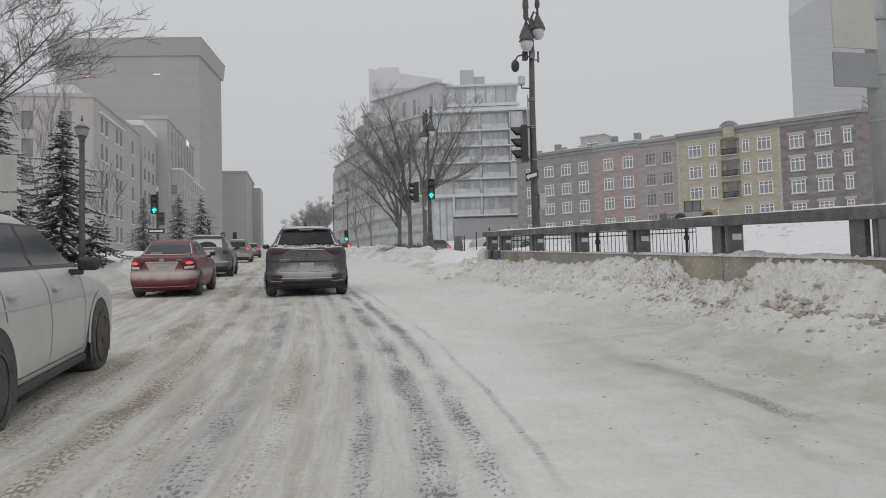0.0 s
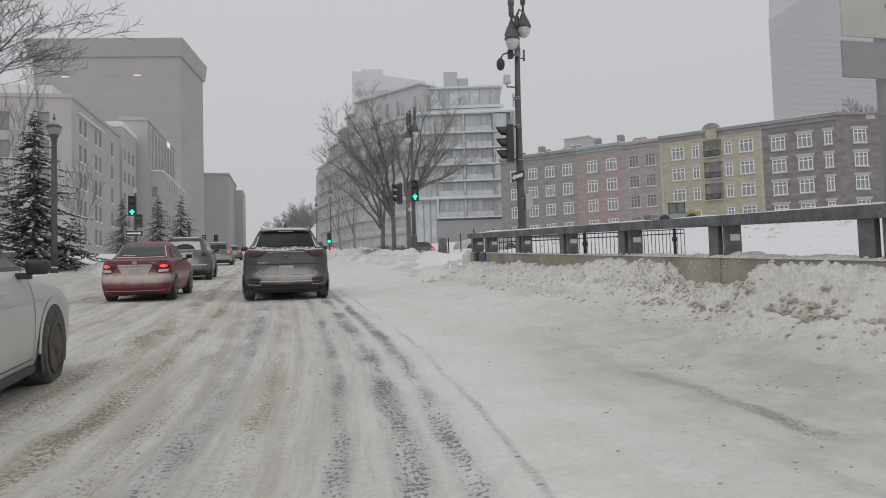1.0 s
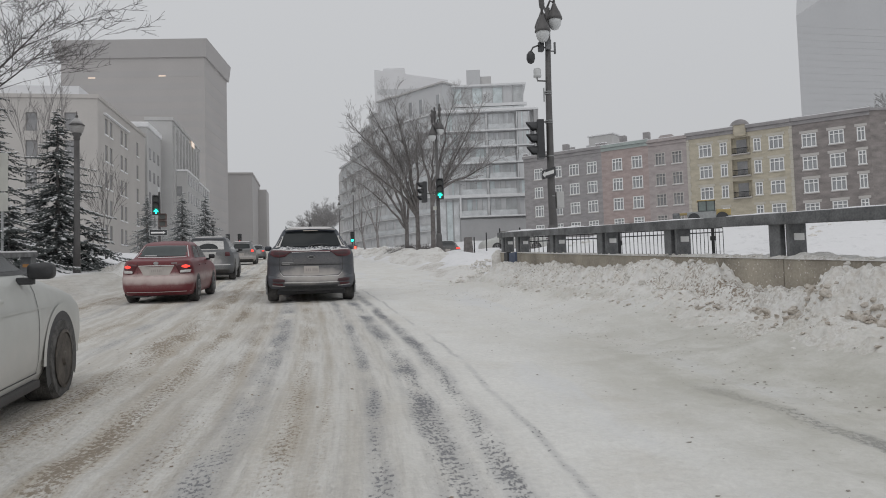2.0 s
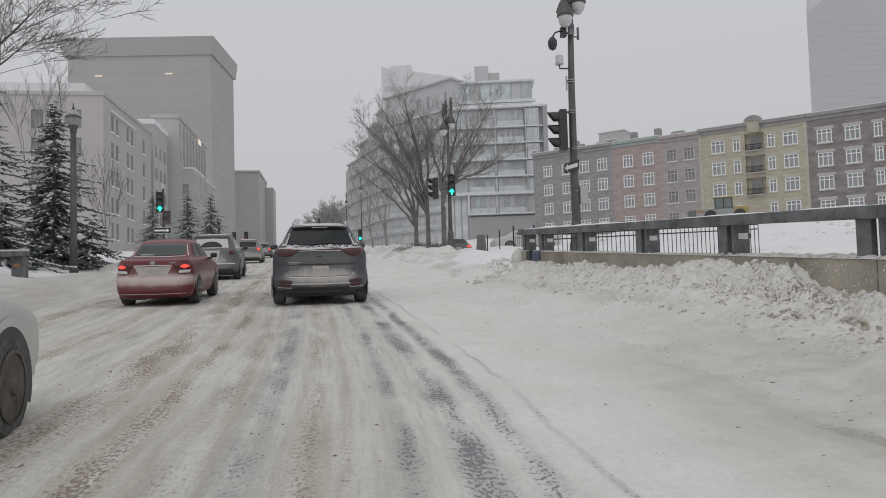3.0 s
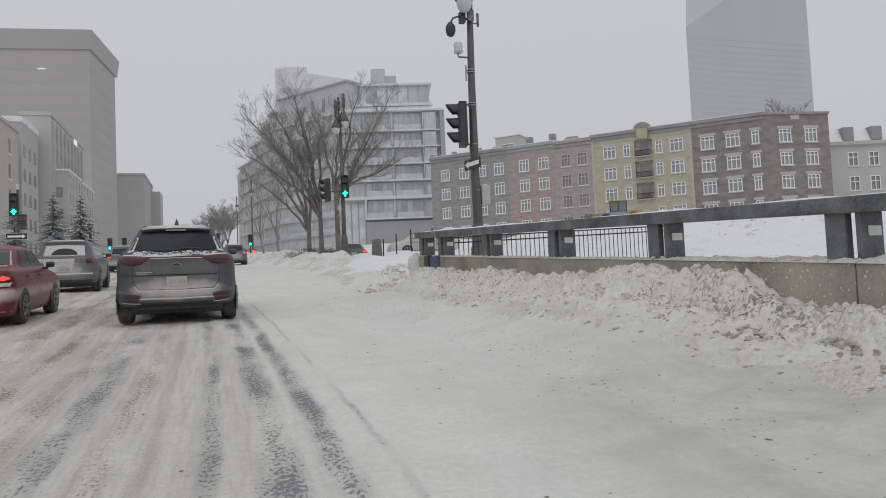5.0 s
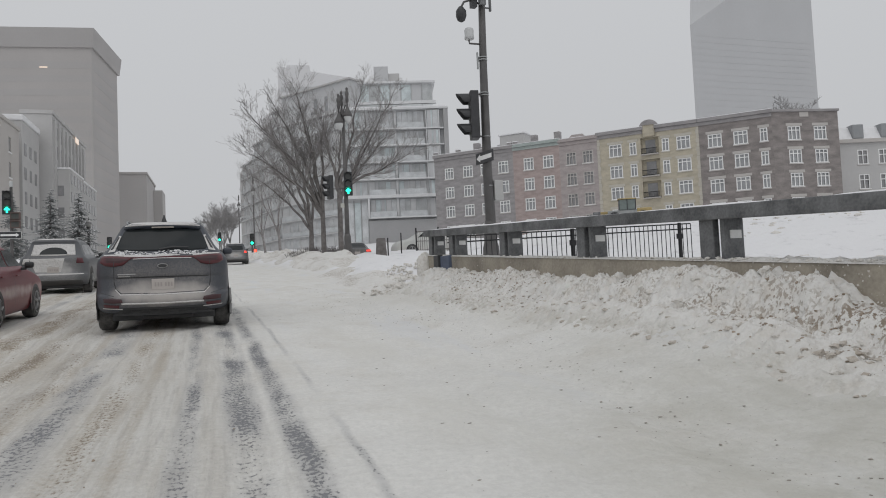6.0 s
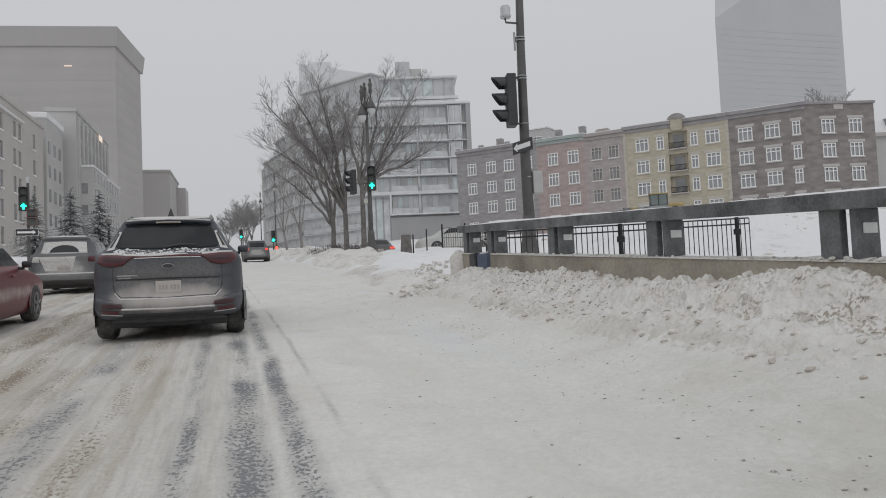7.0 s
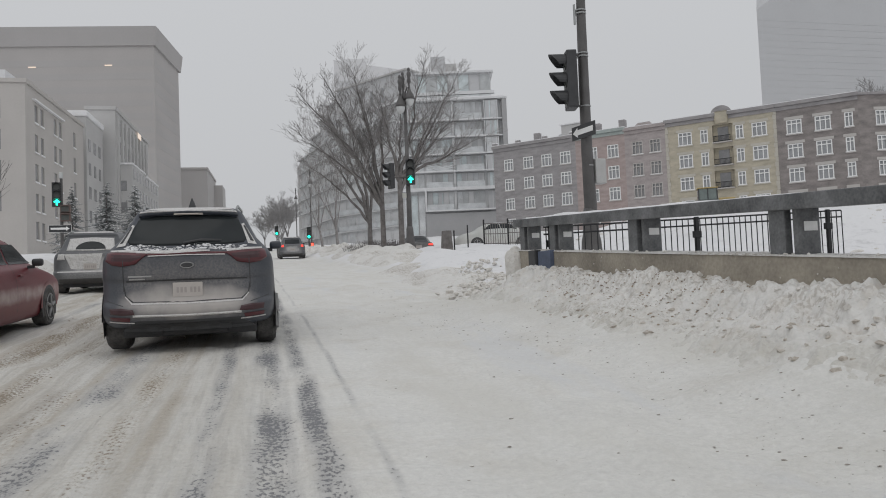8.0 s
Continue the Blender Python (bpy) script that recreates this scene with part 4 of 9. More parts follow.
# balconies and gable of the yellow house
for zc in rows_z[:3]:
    floor_z = zc - 0.72
    bal = part("balcony", boxed(5.97, 8.33, -0.55, 0.58, floor_z - 0.12, floor_z, 0.02), STONE_L, yellow_house)
    bm = bmesh.new()
    for k in range(15):
        x = 6.15 + k * 0.143
        box(bm, x - 0.02, x + 0.02, -0.52, -0.48, floor_z, floor_z + 0.72)
    box(bm, 6.1, 8.2, -0.54, -0.46, floor_z + 0.70, floor_z + 0.78)
    box(bm, 6.1, 8.2, -0.53, -0.47, floor_z + 0.05, floor_z + 0.12)
    part("balustrade", bm, IRON, bal)
    part("door", boxed(6.5, 7.8, 0.52, 0.59, floor_z + 0.12, floor_z + 2.0), PANE_H, yellow_house)
    part("balcony_snow", boxed(6.12, 8.18, -0.45, -0.02, floor_z + 0.001, floor_z + 0.12, 0.04), SNOW, bal, "snow lying on the balcony")
bm = bmesh.new()
prof = [(6.0, 21.5)] + [(7.15 + 1.25 * math.cos(a), 21.65 + 1.0 * math.sin(a)) for a in np.linspace(math.pi, 0, 12)] + [(8.3, 21.5)]
fr = [bm.verts.new((x, -0.3, z)) for x, z in prof]
bk = [bm.verts.new((x, 0.2, z)) for x, z in prof]
bm.faces.new(fr)
bm.faces.new(bk[::-1])
for i in range(len(prof)):
    j = (i + 1) % len(prof)
    bm.faces.new((fr[i], bk[i], bk[j], fr[j]))
part("gable", bm, BR_DRK, yellow_house, "rounded parapet gable")
part("gable_panel", boxed(6.35, 7.95, -0.36, -0.28, 20.35, 21.9, 0.15, 3), BR_YEL, yellow_house)
for x in (0.0, 13.06):
    for k in range(24):
        q = 0.10 if k % 2 else 0.0
        part("quoin", boxed(x + (q if x else 0), x + 0.42 - (0 if x else q), -0.05, 0.02, 7.2 + k * 0.58, 7.2 + k * 0.58 + 0.54), CREAM, yellow_house)
# low gable on the russet house, chimneys on the roofs
bm = boxed(1.2, 4.3, -0.2, 0.3, 21.3, 22.0)
for v in bm.verts:
    if v.co.z > 21.5:
        v.co.x += 0.75 if v.co.x < 2 else -0.75
part("gable", bm, BR_RUS, russet_house)
part("gable_snow", boxed(1.95, 3.55, -0.22, 0.28, 22.003, 22.08, 0.03), SNOW, russet_house, "snow on the gable")
# square parapet piers
for u, house in ((0.35, dark_house), (4.2, dark_house), (8.5, dark_house), (12.7, dark_house), (0.5, red_house)):
    pier = part("parapet_pier", boxed(u - 0.32, u + 0.32, -0.28, 0.3, 21.3, 22.15, 0.03), BR_DRK, house)
    part("snow_cap", boxed(u - 0.36, u + 0.36, -0.32, 0.34, 22.15, 22.27, 0.04), SNOW, pier, "cap of snow")
part("stair_hut", boxed(9.4, 13.4, 4.2, 8.0, 21.5, 24.3, 0.05), STONE_G, dark_house, "pale roof hut")
part("hut_snow", boxed(9.2, 13.6, 4.0, 8.2, 24.3, 24.5, 0.05), SNOW, dark_house, "snow on the roof hut")
for u, house in ((6.3, dark_house), (2.6, red_house), (6.2, red_house)):
    part("chimney", boxed(u - 0.45, u + 0.45, 2.0, 2.9, 21.5, 23.3, 0.04), BR_DRK, house)
part("roof_deck", boxed(1.0, 7.5, 5.0, 9.0, 22.1, 22.5, 0.05), PALE_T, dark_house, "pale roof deck with snow")
part("roof_hatch", boxed(8.6, 10.4, 5.0, 7.0, 21.6, 23.2, 0.05), PALE_T, dark_house)
# turned wing of the brown house
wm = Matrix.Translation(ROW) @ pose(0, 0, 0, 0, 0, ROW_TURN) @ pose(47.3, 0, 0) @ pose(0, 0, 0, 0, 0, 34)
wing = thing("apartment_building", wm, "dark brown brick corner house with pale lintels", "apartment building", "row of brick apartment houses")
holes = [(x - 0.85, x + 0.85, zc - 0.88, zc + 0.88) for x in (2.9, 6.4) for zc in rows_z]
bm = bmesh.new()
holed(bm, 0, 8.9, BASE, TOP, 0, holes)
shell(bm, 0, 8.9, 0, 9, BASE, TOP)
part("wall", bm, BR_BRN, wing)
part("cornice", boxed(-0.05, 9.0, -0.25, 0.2, TOP - 0.1, TOP + 0.2, 0.04), BR_DRK, wing)
part("roof_panel", boxed(3.7, 4.9, -0.1, 0.1, TOP - 0.75, TOP - 0.12, 0.02), STONE_L, wing, "pale stone date panel")
for h in holes:
    window(wing, (h[0] + h[1]) / 2, h[2], 1.7, 1.76, 0, PANE, 2, 0.68, STONE_L)
# grey mansard house past the corner
gm = pose(84.5, 77.0, 0, 0, 0, -20)
grey = thing("apartment_building", gm, "pale grey stone house with snowy mansard roof and dormers", "apartment building")
holes = [(x - 0.7, x + 0.7, z, z + 2.0) for x in (1.8, 4.6, 7.4, 10.2) for z in (8.5, 11.9, 15.2)]
bm = bmesh.new()
holed(bm, -2, 14, BASE, 18.3, 0, holes)
shell(bm, -2, 14, 0, 10, BASE, 18.3)
part("wall", bm, STONE_G, grey)
part("cornice", boxed(-2.1, 14.1, -0.4, 0.2, 18.1, 18.6, 0.05), STONE_L, grey)
bm = boxed(-1.9, 13.9, 0.0, 9.9, 18.6, 20.4)
for v in bm.verts:
    if v.co.z > 20:
        v.co.y += 1.0 if v.co.y < 5 else -1.0
part("roof", bm, SNOW, grey, "snowy mansard roof")
for x in (0.6, 4.4, 8.2):
    part("dormer", boxed(x, x + 1.5, -0.1, 1.4, 18.7, 20.6, 0.15), SLATE, grey)
for h in holes:
    window(grey, (h[0] + h[1]) / 2, h[2], 1.4, 2.0, 0, PANE_H, 1, 0.6)


def block(bm, pts, z0, z1):
    """An upright prism on a footprint."""
    lo = [bm.verts.new((x, y, z0)) for x, y in pts]
    hi = [bm.verts.new((x, y, z1)) for x, y in pts]
    bm.faces.new(lo[::-1])
    bm.faces.new(hi)
    for i in range(len(pts)):
        j = (i + 1) % len(pts)
        bm.faces.new((lo[i], lo[j], hi[j], hi[i]))


# glass-fronted apartment block at the far corner: broad front, a panelled bend and a long wing that steps down
GLASS_TURN = -15.4
gb = thing("apartment_block", Matrix.Translation((28.6, 135.2, 0)) @ pose(0, 0, 0, 0, 0, GLASS_TURN), "pale modern glass apartment block with long balconies", "apartment building")
G_TOP, G_W = 34.6, 19.6
STOREYS = ((14.45, 18.20), (18.20, 21.54), (21.54, 24.67), (24.67, 27.82), (27.82, 30.87), (30.87, 34.56))
rg = random.Random(17)
bm = bmesh.new()
block(bm, [(0.2, 1.15), (G_W - 0.4, 1.15), (G_W - 0.4, 18), (0.2, 18)], 5.0, G_TOP)
part("core", bm, PANEL_G, gb, "grey panelled wall")
part("plinth", boxed(4.4, G_W - 1.2, 0.35, 1.2, 5.0, 14.1, 0.02), DARKSTONE, gb, "grey stone ground storey")
for i in range(3):
    part("shop_window", boxed(0.5 + i * 1.3, 1.6 + i * 1.3, 0.95, 1.05, 6.6, 17.6), (GLASSY, TEAL, GLASSY)[i], gb)
    part("mullion", boxed(1.62 + i * 1.3, 1.78 + i * 1.3, 0.88, 1.1, 6.0, 18.0), DARKSTONE, gb)
part("roof_slab", boxed(-0.6, G_W + 0.2, -0.15, 4.0, G_TOP, G_TOP + 0.35, 0.04), SLAB, gb)
part("side_fin", boxed(G_W - 0.75, G_W + 0.1, -0.05, 3.0, 21.0, G_TOP - 0.01), DARKSTONE, gb, "dark end wall")


def glazing(x0, x1, z0, z1, y, n):
    """A row of tall panes in dark frames: each pane > its frame bars."""
    w = (x1 - x0) / n
    for i in range(n):
        xa = x0 + i * w
        pn = part("window", boxed(xa + 0.05, xa + w - 0.05, y, y + 0.06, z0, z1), rg.choice((GLASSY, GLASSY, TEAL, TEAL, PANEL_G, DIMGLASS)), gb)
        part("window_frame", boxed(xa + w - 0.05, xa + w + 0.05, y - 0.05, y + 0.06, z0, z1), FRAME_G, pn)
        if rg.random() < 0.35:
            part("curtain", boxed(xa + 0.12, xa + w * rg.uniform(0.4, 0.8), y - 0.012, y - 0.004, z0 + 0.05, z1 - 0.05), PALE_T, pn)
    part("window_head", boxed(x0, x1, y - 0.05, y + 0.05, z1 - 0.12, z1), FRAME_G, gb)


for k, (z0, z1) in enumerate(STOREYS):
    thick = 0.5 if k == 1 else 0.2
    part("balcony_slab", boxed(4.3 if k == 0 else -0.5, G_W - (0.8 if k > 2 else 1.6), -0.1, 1.1, z0, z0 + thick, 0.03), SLAB, gb)
    part("slab_snow", boxed(4.4 if k == 0 else -0.4, G_W - 1.8, -0.08, 0.0, z0 + thick + 0.002, z0 + thick + 0.07, 0.02), SNOW, gb, "thin snow along the slab edge")
    zf, zt = z0 + thick + 0.02, z1 - 0.12
    glazing(4.7, 9.6, zf, zt, 1.02, 5)
    glazing(10.1, 15.2, zf, zt, 1.02, 5)
    if k:
        glazing(0.3, 4.3, zf, zt, 1.02, 4)
    glazing(15.75, 17.85, zf, zt, 0.12 if k > 1 else 0.9, 2)
    if k > 1:
        for x in (15.55, 17.9):
            part("bay_frame", boxed(x, x + 0.16, 0.02, 1.1, zf, zt, 0.02), SLAB, gb)
    part("pier", boxed(9.62, 10.05, 0.55, 1.14, zf, z1, 0.02), PANEL_G, gb)
    for x0, x1 in ((4.7, 9.5), (10.2, 15.2)):
        part("balcony_rail", boxed(x0, x1, -0.05, -0.02, zf + 0.05, zf + 1.05), GLASS_RAIL, gb, "glass balcony front")
# framed bay low on the front
for x in (4.3, G_W - 1.9):
    part("bay_frame", boxed(x, x + 0.35, -0.12, 0.9, 14.66, 18.19, 0.03), SLAB, gb)


def wing(a, b, steps, base=5.0, deep=9.0, fine_=True):
    """One straight stretch of the side wing; steps give where each top height ends."""
    ax, ay = a
    dx, dy = b[0] - ax, b[1] - ay
    ln = math.hypot(dx, dy)
    ux, uy = dx / ln, dy / ln
    px_, py_ = -uy, ux
    if px_ * 0.3 + py_ < 0:
        px_, py_ = -px_, -py_

    def at(s, d=0.0):
        return (ax + ux * s + px_ * d, ay + uy * s + py_ * d)
    s0 = 0.0
    for s1, top_ in steps:
        e = s1 * ln
        bm = bmesh.new()
        block(bm, [at(s0), at(e), at(e, deep), at(s0, deep)], base, top_)
        part("wing", bm, WINGGLASS, gb, "grey glazed side wing")
        bm = bmesh.new()
        block(bm, [at(s0, -0.6), at(e, -0.6), at(e, deep), at(s0, deep)], top_, top_ + 0.35)
        part("roof_slab", bm, SLAB, gb)
        z = 9.0
        while z + 2.9 < top_:
            bm = bmesh.new()
            block(bm, [at(s0, -0.7), at(e, -0.7), at(e, 0.2), at(s0, 0.2)], z, z + 0.18)
            part("balcony_slab", bm, PANEL_G, gb)
            n_w = max(2, int((e - s0) / 2.4))
            for j in range(n_w):
                sa = s0 + (e - s0) * (j + 0.15) / n_w
                sb = s0 + (e - s0) * (j + 0.85) / n_w
                bm = bmesh.new()
                block(bm, [at(sa, -0.08), at(sb, -0.08), at(sb, 0.04), at(sa, 0.04)], z + 0.3, z + 2.8)
                part("window", bm, rg.choice((GLASSY, GLASSY, PANEL_G, WINGGLASS)), gb)
            if rg.random() < 0.6:
                bm = bmesh.new()
                block(bm, [at(s0 + 0.3, -0.66), at(e - 0.5, -0.66), at(e - 0.5, -0.62), at(s0 + 0.3, -0.62)], z + 0.25, z + 1.15)
                part("balcony_rail", bm, GLASS_RAIL, gb)
            z += 3.2
        s0 = e
    return at


wing((-0.1, 0.95), (-13.0, 13.0), ((1.0, 34.6),))
wing((-13.0, 13.0), (-25.8, 39.6), ((0.18, 38.4), (0.40, 36.6), (0.66, 34.4), (1.0, 31.4)))
# panelled top storey over the bend
at_top = wing((1.6, 1.6), (-13.0, 14.4), ((1.0, G_TOP + 0.3),), base=G_TOP - 0.5, deep=8.0)
bm = bmesh.new()
block(bm, [at_top(0), at_top(19.0), at_top(19.0, 8), at_top(0, 8)], G_TOP + 0.6, 40.9)
part("penthouse", bm, PALE_T, gb, "pale panelled top storey")
bm = bmesh.new()
block(bm, [at_top(-0.4, -0.4), at_top(19.4, -0.4), at_top(19.4, 8.2), at_top(-0.4, 8.2)], 40.9, 41.2)
part("roof_slab", bm, STONE_G, gb)
for s in (0.8, 5.6, 8.6):
    bm = bmesh.new()
    block(bm, [at_top(s, -0.06), at_top(s + 0.95, -0.06), at_top(s + 0.95, 0.1), at_top(s, 0.1)], G_TOP + 1.5, 38.9)
    o = part("window", bm, PANE, gb)
    bm = bmesh.new()
    block(bm, [at_top(s - 0.15, -0.14), at_top(s, -0.14), at_top(s, 0.1), at_top(s - 0.15, 0.1)], G_TOP + 1.4, 39.0)
    part("window_frame", bm, SLAB, o)
for s in range(4):
    bm = bmesh.new()
    block(bm, [at_top(12.0 + s * 1.7, -0.05), at_top(13.4 + s * 1.7, -0.05), at_top(13.4 + s * 1.7, 0.1), at_top(12.0 + s * 1.7, 0.1)], G_TOP + 1.2, 38.8)
    part("window", bm, GLASSY, gb)
part("penthouse_core", boxed(3.3, 17.3, 4.06, 14.0, G_TOP + 0.35, 40.5), PANEL_G, gb, "top storey behind the glazing")
for i in range(7):
    x = 3.24 + i * 2.0
    pn = part("window", boxed(x + 0.1, x + 1.92, 3.97, 4.05, G_TOP + 2.6, 40.25), (TEAL, DIMGLASS, TEAL, GLASSY, TEAL, PALE_T, DIMGLASS)[i], gb)
    part("window_frame", boxed(x - 0.06, x + 0.10, 3.88, 4.04, G_TOP + 2.5, 40.4), FRAME_G, pn)
    part("balcony_rail", boxed(x + 0.04, x + 1.96, 3.2, 3.23, G_TOP + 0.4, G_TOP + 1.7), GLASS_RAIL, gb, "glass terrace front")
part("roof_slab", boxed(2.8, 17.8, 3.3, 14.4, 40.5, 40.9, 0.05), SLAB, gb)
part("terrace_band", boxed(2.8, 17.9, 3.3, 4.04, G_TOP + 1.85, G_TOP + 2.45, 0.05), SLAB, gb)
part("roof_snow", boxed(-0.4, G_W - 0.2, 0.1, 3.4, G_TOP + 0.35, G_TOP + 0.62, 0.12), SNOW, gb, "snow on the terrace edge")
part("plant_room", boxed(6.2, 9.0, 8.0, 12.0, 40.9, 45.2, 0.05), PALE_T, gb)
part("plant_room", boxed(9.0, 11.2, 8.5, 12.0, 40.9, 43.9, 0.05), STONE_G, gb)
part("roof_box", boxed(-6.5, -2.5, 12.0, 16.0, 41.1, 42.2, 0.05), CONC_D, gb, "dark roof housing")
end_ = thing("brick_block", Matrix.Translation((15.0, 186.0, 0)), "plain grey block at the end of the glazed wing", "building")
part("wall", boxed(0, 9, 0, 14, 8, 33.0, 0.05), STONE_G, end_)

# church spire far behind the roofs
sp = thing("church", pose(171.3, 160.0, 4.0), "slim grey church spire far behind the roofs", "church")
part("tower", boxed(-2.2, 2.2, -2.2, 2.2, 10, 33.5, 0.1), STONE_G, sp)
bm = bmesh.new()
base_ = [bm.verts.new(q) for q in ((-2.0, -2.0, 33.5), (2.0, -2.0, 33.5), (2.0, 2.0, 33.5), (-2.0, 2.0, 33.5))]
tip = bm.verts.new((0, 0, 43.5))
bm.faces.new(base_[::-1])
for i in range(4):
    bm.faces.new((base_[i], base_[(i + 1) % 4], tip))
part("spire", bm, CONC_D, sp)

# pale block far behind it
fb = thing("office_block", pose(33.4, 262, 0, 0, 0, -12), "pale distant tower block with haze put into its colour", "building")
bm = boxed(0, 27, 0, 30, 10, 82.0)
for v in bm.verts:
    if v.co.z > 50 and v.co.x > 10:
        v.co.z -= 4.5
part("wall", bm, PALE_B, fb)
part("roof_house", boxed(3, 11, 4, 12, 80.0, 83.6), PALE_B, fb)
for i in range(12):
    part("window_band", boxed(1.0, 26.0, -0.08, 0.05, 22 + i * 4.6, 24 + i * 4.6), PALE_T, fb)

# tall tower beyond the brick row
tw = thing("office_tower", pose(268.4, 330, 0), "tall pale glass office tower with haze put into its colour", "tower")
bm = bmesh.new()
block(bm, [(0, 0), (24, -0.8), (86, -3), (118, 50), (46, 52)], 12, 140.5)
for v in bm.verts:
    if v.co.z > 100 and v.co.x > 20:
        v.co.z += 15.5 if v.co.x < 30 else 60
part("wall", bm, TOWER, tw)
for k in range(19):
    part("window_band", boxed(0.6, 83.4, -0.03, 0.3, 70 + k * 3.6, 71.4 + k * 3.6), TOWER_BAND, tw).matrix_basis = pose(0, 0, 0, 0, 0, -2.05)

# pale stone institution beside the left pavement
def stone_block(name, m, label, w, d, z0, z1, front, side, material, roofmat=SNOW, pane=PANE_H):
    """local x along the front (to the right), y into the block; the right side wall looks at the street."""
    b = thing(name, m, label, "building")
    bm = bmesh.new()
    holed(bm, 0, w + 0.35, z0, z1, 0, front, 0.3)
    shell(bm, 0, w, 0.02, d, z0, z1)
    part("wall", bm, material, b)
    # side wall with its own openings, laid just outside the shell
    bm = bmesh.new()
    holed(bm, 0, d, z0, z1, 0, side, 0.3)
    sw = part("side_wall", bm, material, b)
    sw.matrix_basis = Matrix.Translation((w + 0.35, 0, 0)) @ pose(0, 0, 0, 0, 0, 90)
    for h in front:
        part("window", boxed(h[0] + 0.02, h[1] - 0.02, 0.22, 0.28, h[2] + 0.02, h[3] - 0.02), pane, b)
    for h in side:
        o = part("window", boxed(h[0] + 0.02, h[1] - 0.02, 0.14, 0.20, h[2] + 0.02, h[3] - 0.02), pane, b)
        o.matrix_basis = sw.matrix_basis.copy()
        part("window_sill", boxed(h[0] - 0.15, h[1] + 0.15, -0.12, 0.1, h[2] - 0.22, h[2] - 0.02), SNOW, o)
    part("parapet", boxed(-0.2, w + 0.55, -0.2, d + 0.2, z1, z1 + 0.55, 0.06), material, b)
    part("roof", boxed(0.4, w - 0.2, 0.6, d - 0.6, z1 + 0.56, z1 + 0.75, 0.05), roofmat, b, "snow on the flat roof")
    return b


side = []
for zc in (26.0, 22.1, 18.2, 14.3, 10.6):
    for y in (3.4, 5.7, 11.2, 13.5, 20.5):
        side.append((y, y + 1.25, zc - 1.15, zc + 1.15))
front = [(x, x + 1.5, zc - 1.3, zc + 1.3) for zc in (25.8, 21.9, 18.0, 14.1) for x in (4.0, 9.5, 15.0, 20.0)]
inst = stone_block("stone_building", pose(-49.4, 110.5, 0, 0, 0, -3.5), "pale limestone building with narrow paired windows", 24.0, 26, 4.0, 29.1, front, side, STONE_L)
part("ledge_snow", boxed(24.36, 24.75, 2.5, 15.2, 27.55, 27.75, 0.04), SNOW, inst, "snow on the cornice ledge")
part("roof_house", boxed(8, 20, 6, 20, 29.6, 32.5), PALE_B, inst)

# taller stone block with ledges
st2 = thing("stone_building", pose(-26.0, 150, 0, 0, 0, -3), "tall grey stone office block with snowy ledges and pilasters", "building")
holes = [(x, x + 1.3, z, z + 2.0) for x in (1.2, ) for z in (10, 13.6, 17.2, 20.8, 24.4, 28.0, 31.4)]
bm = bmesh.new()
holed(bm, 0, 5.0, 5, 35.6, 0, holes, 0.3)
shell(bm, 0, 5.0, 0, 32, 5, 35.6)
part("wall", bm, STONE_G, st2)
for h in holes:
    part("window", boxed(h[0], h[1], 0.2, 0.28, h[2], h[3]), PANE_H, st2)
for k in range(9):
    part("pilaster", boxed(4.9, 5.35, 1.0 + k * 3.4, 2.2 + k * 3.4, 5, 34.8, 0.05), STONE_G, st2)
for k in range(8):
    for z in (12, 16, 20, 24, 28, 31.5):
        part("window", boxed(4.98, 5.06, 2.6 + k * 3.4, 4.0 + k * 3.4, z, z + 2.4), PANE_H, st2)
part("annex", boxed(3.0, 7.4, 2.0, 30.0, 5, 26.0, 0.05), STONE_G, st2)
for a, b, z in ((2.0, 15.0, 26.0), (15.2, 30.0, 25.6)):
    part("ledge_snow", boxed(6.9, 7.5, a, b, z - 0.1, z + 0.28, 0.06), SNOW, st2, "snow on the ledge")
part("ledge_snow", boxed(2.9, 7.3, 1.8, 2.4, 25.9, 26.25, 0.06), SNOW, st2, "snow on the ledge")
for k in range(9):
    for z in (8.0, 12.0, 16.0, 20.0, 23.4):
        part("window", boxed(7.38, 7.46, 3.0 + k * 3.0, 4.3 + k * 3.0, z, z + 1.9), PANE_H, st2)
for z in (9.0, 13.0, 17.0, 21.0):
    for x in (3.6, 5.4):
        part("window", boxed(x, x + 1.0, 1.94, 2.02, z, z + 1.9), PANE_H, st2)

part("roof", boxed(-0.2, 5.2, -0.2, 32.2, 35.6, 36.3, 0.06), STONE_G, st2)
part("lit_sign", boxed(5.4, 5.5, 18.6, 21.8, 34.3, 35.4), WARM, st2, "warm lit panel high on the wall")
lowroof = thing("stone_building", pose(-33.5, 138, 0, 0, 0, -3), "grey stone block with snow on its stepped roof", "building")
part("wall", boxed(0, 10.0, 0, 11, 5, 31.5, 0.05), STONE_G, lowroof)
part("roof", boxed(-0.2, 10.2, -0.2, 11.2, 31.5, 32.5, 0.2), SNOW, lowroof, "snowy stepped roof")
for k in range(3):
    for z in (10.0, 14.0, 18.0, 22.0, 26.0):
        part("window", boxed(9.98, 10.06, 1.2 + k * 3.3, 2.5 + k * 3.3, z, z + 2.0), PANE_H, lowroof)
for k in range(3):
    for z in (14.0, 18.0, 22.0, 26.0):
        part("window", boxed(1.0 + k * 3.2, 2.3 + k * 3.2, -0.06, 0.02, z, z + 2.0), PANE_H, lowroof)

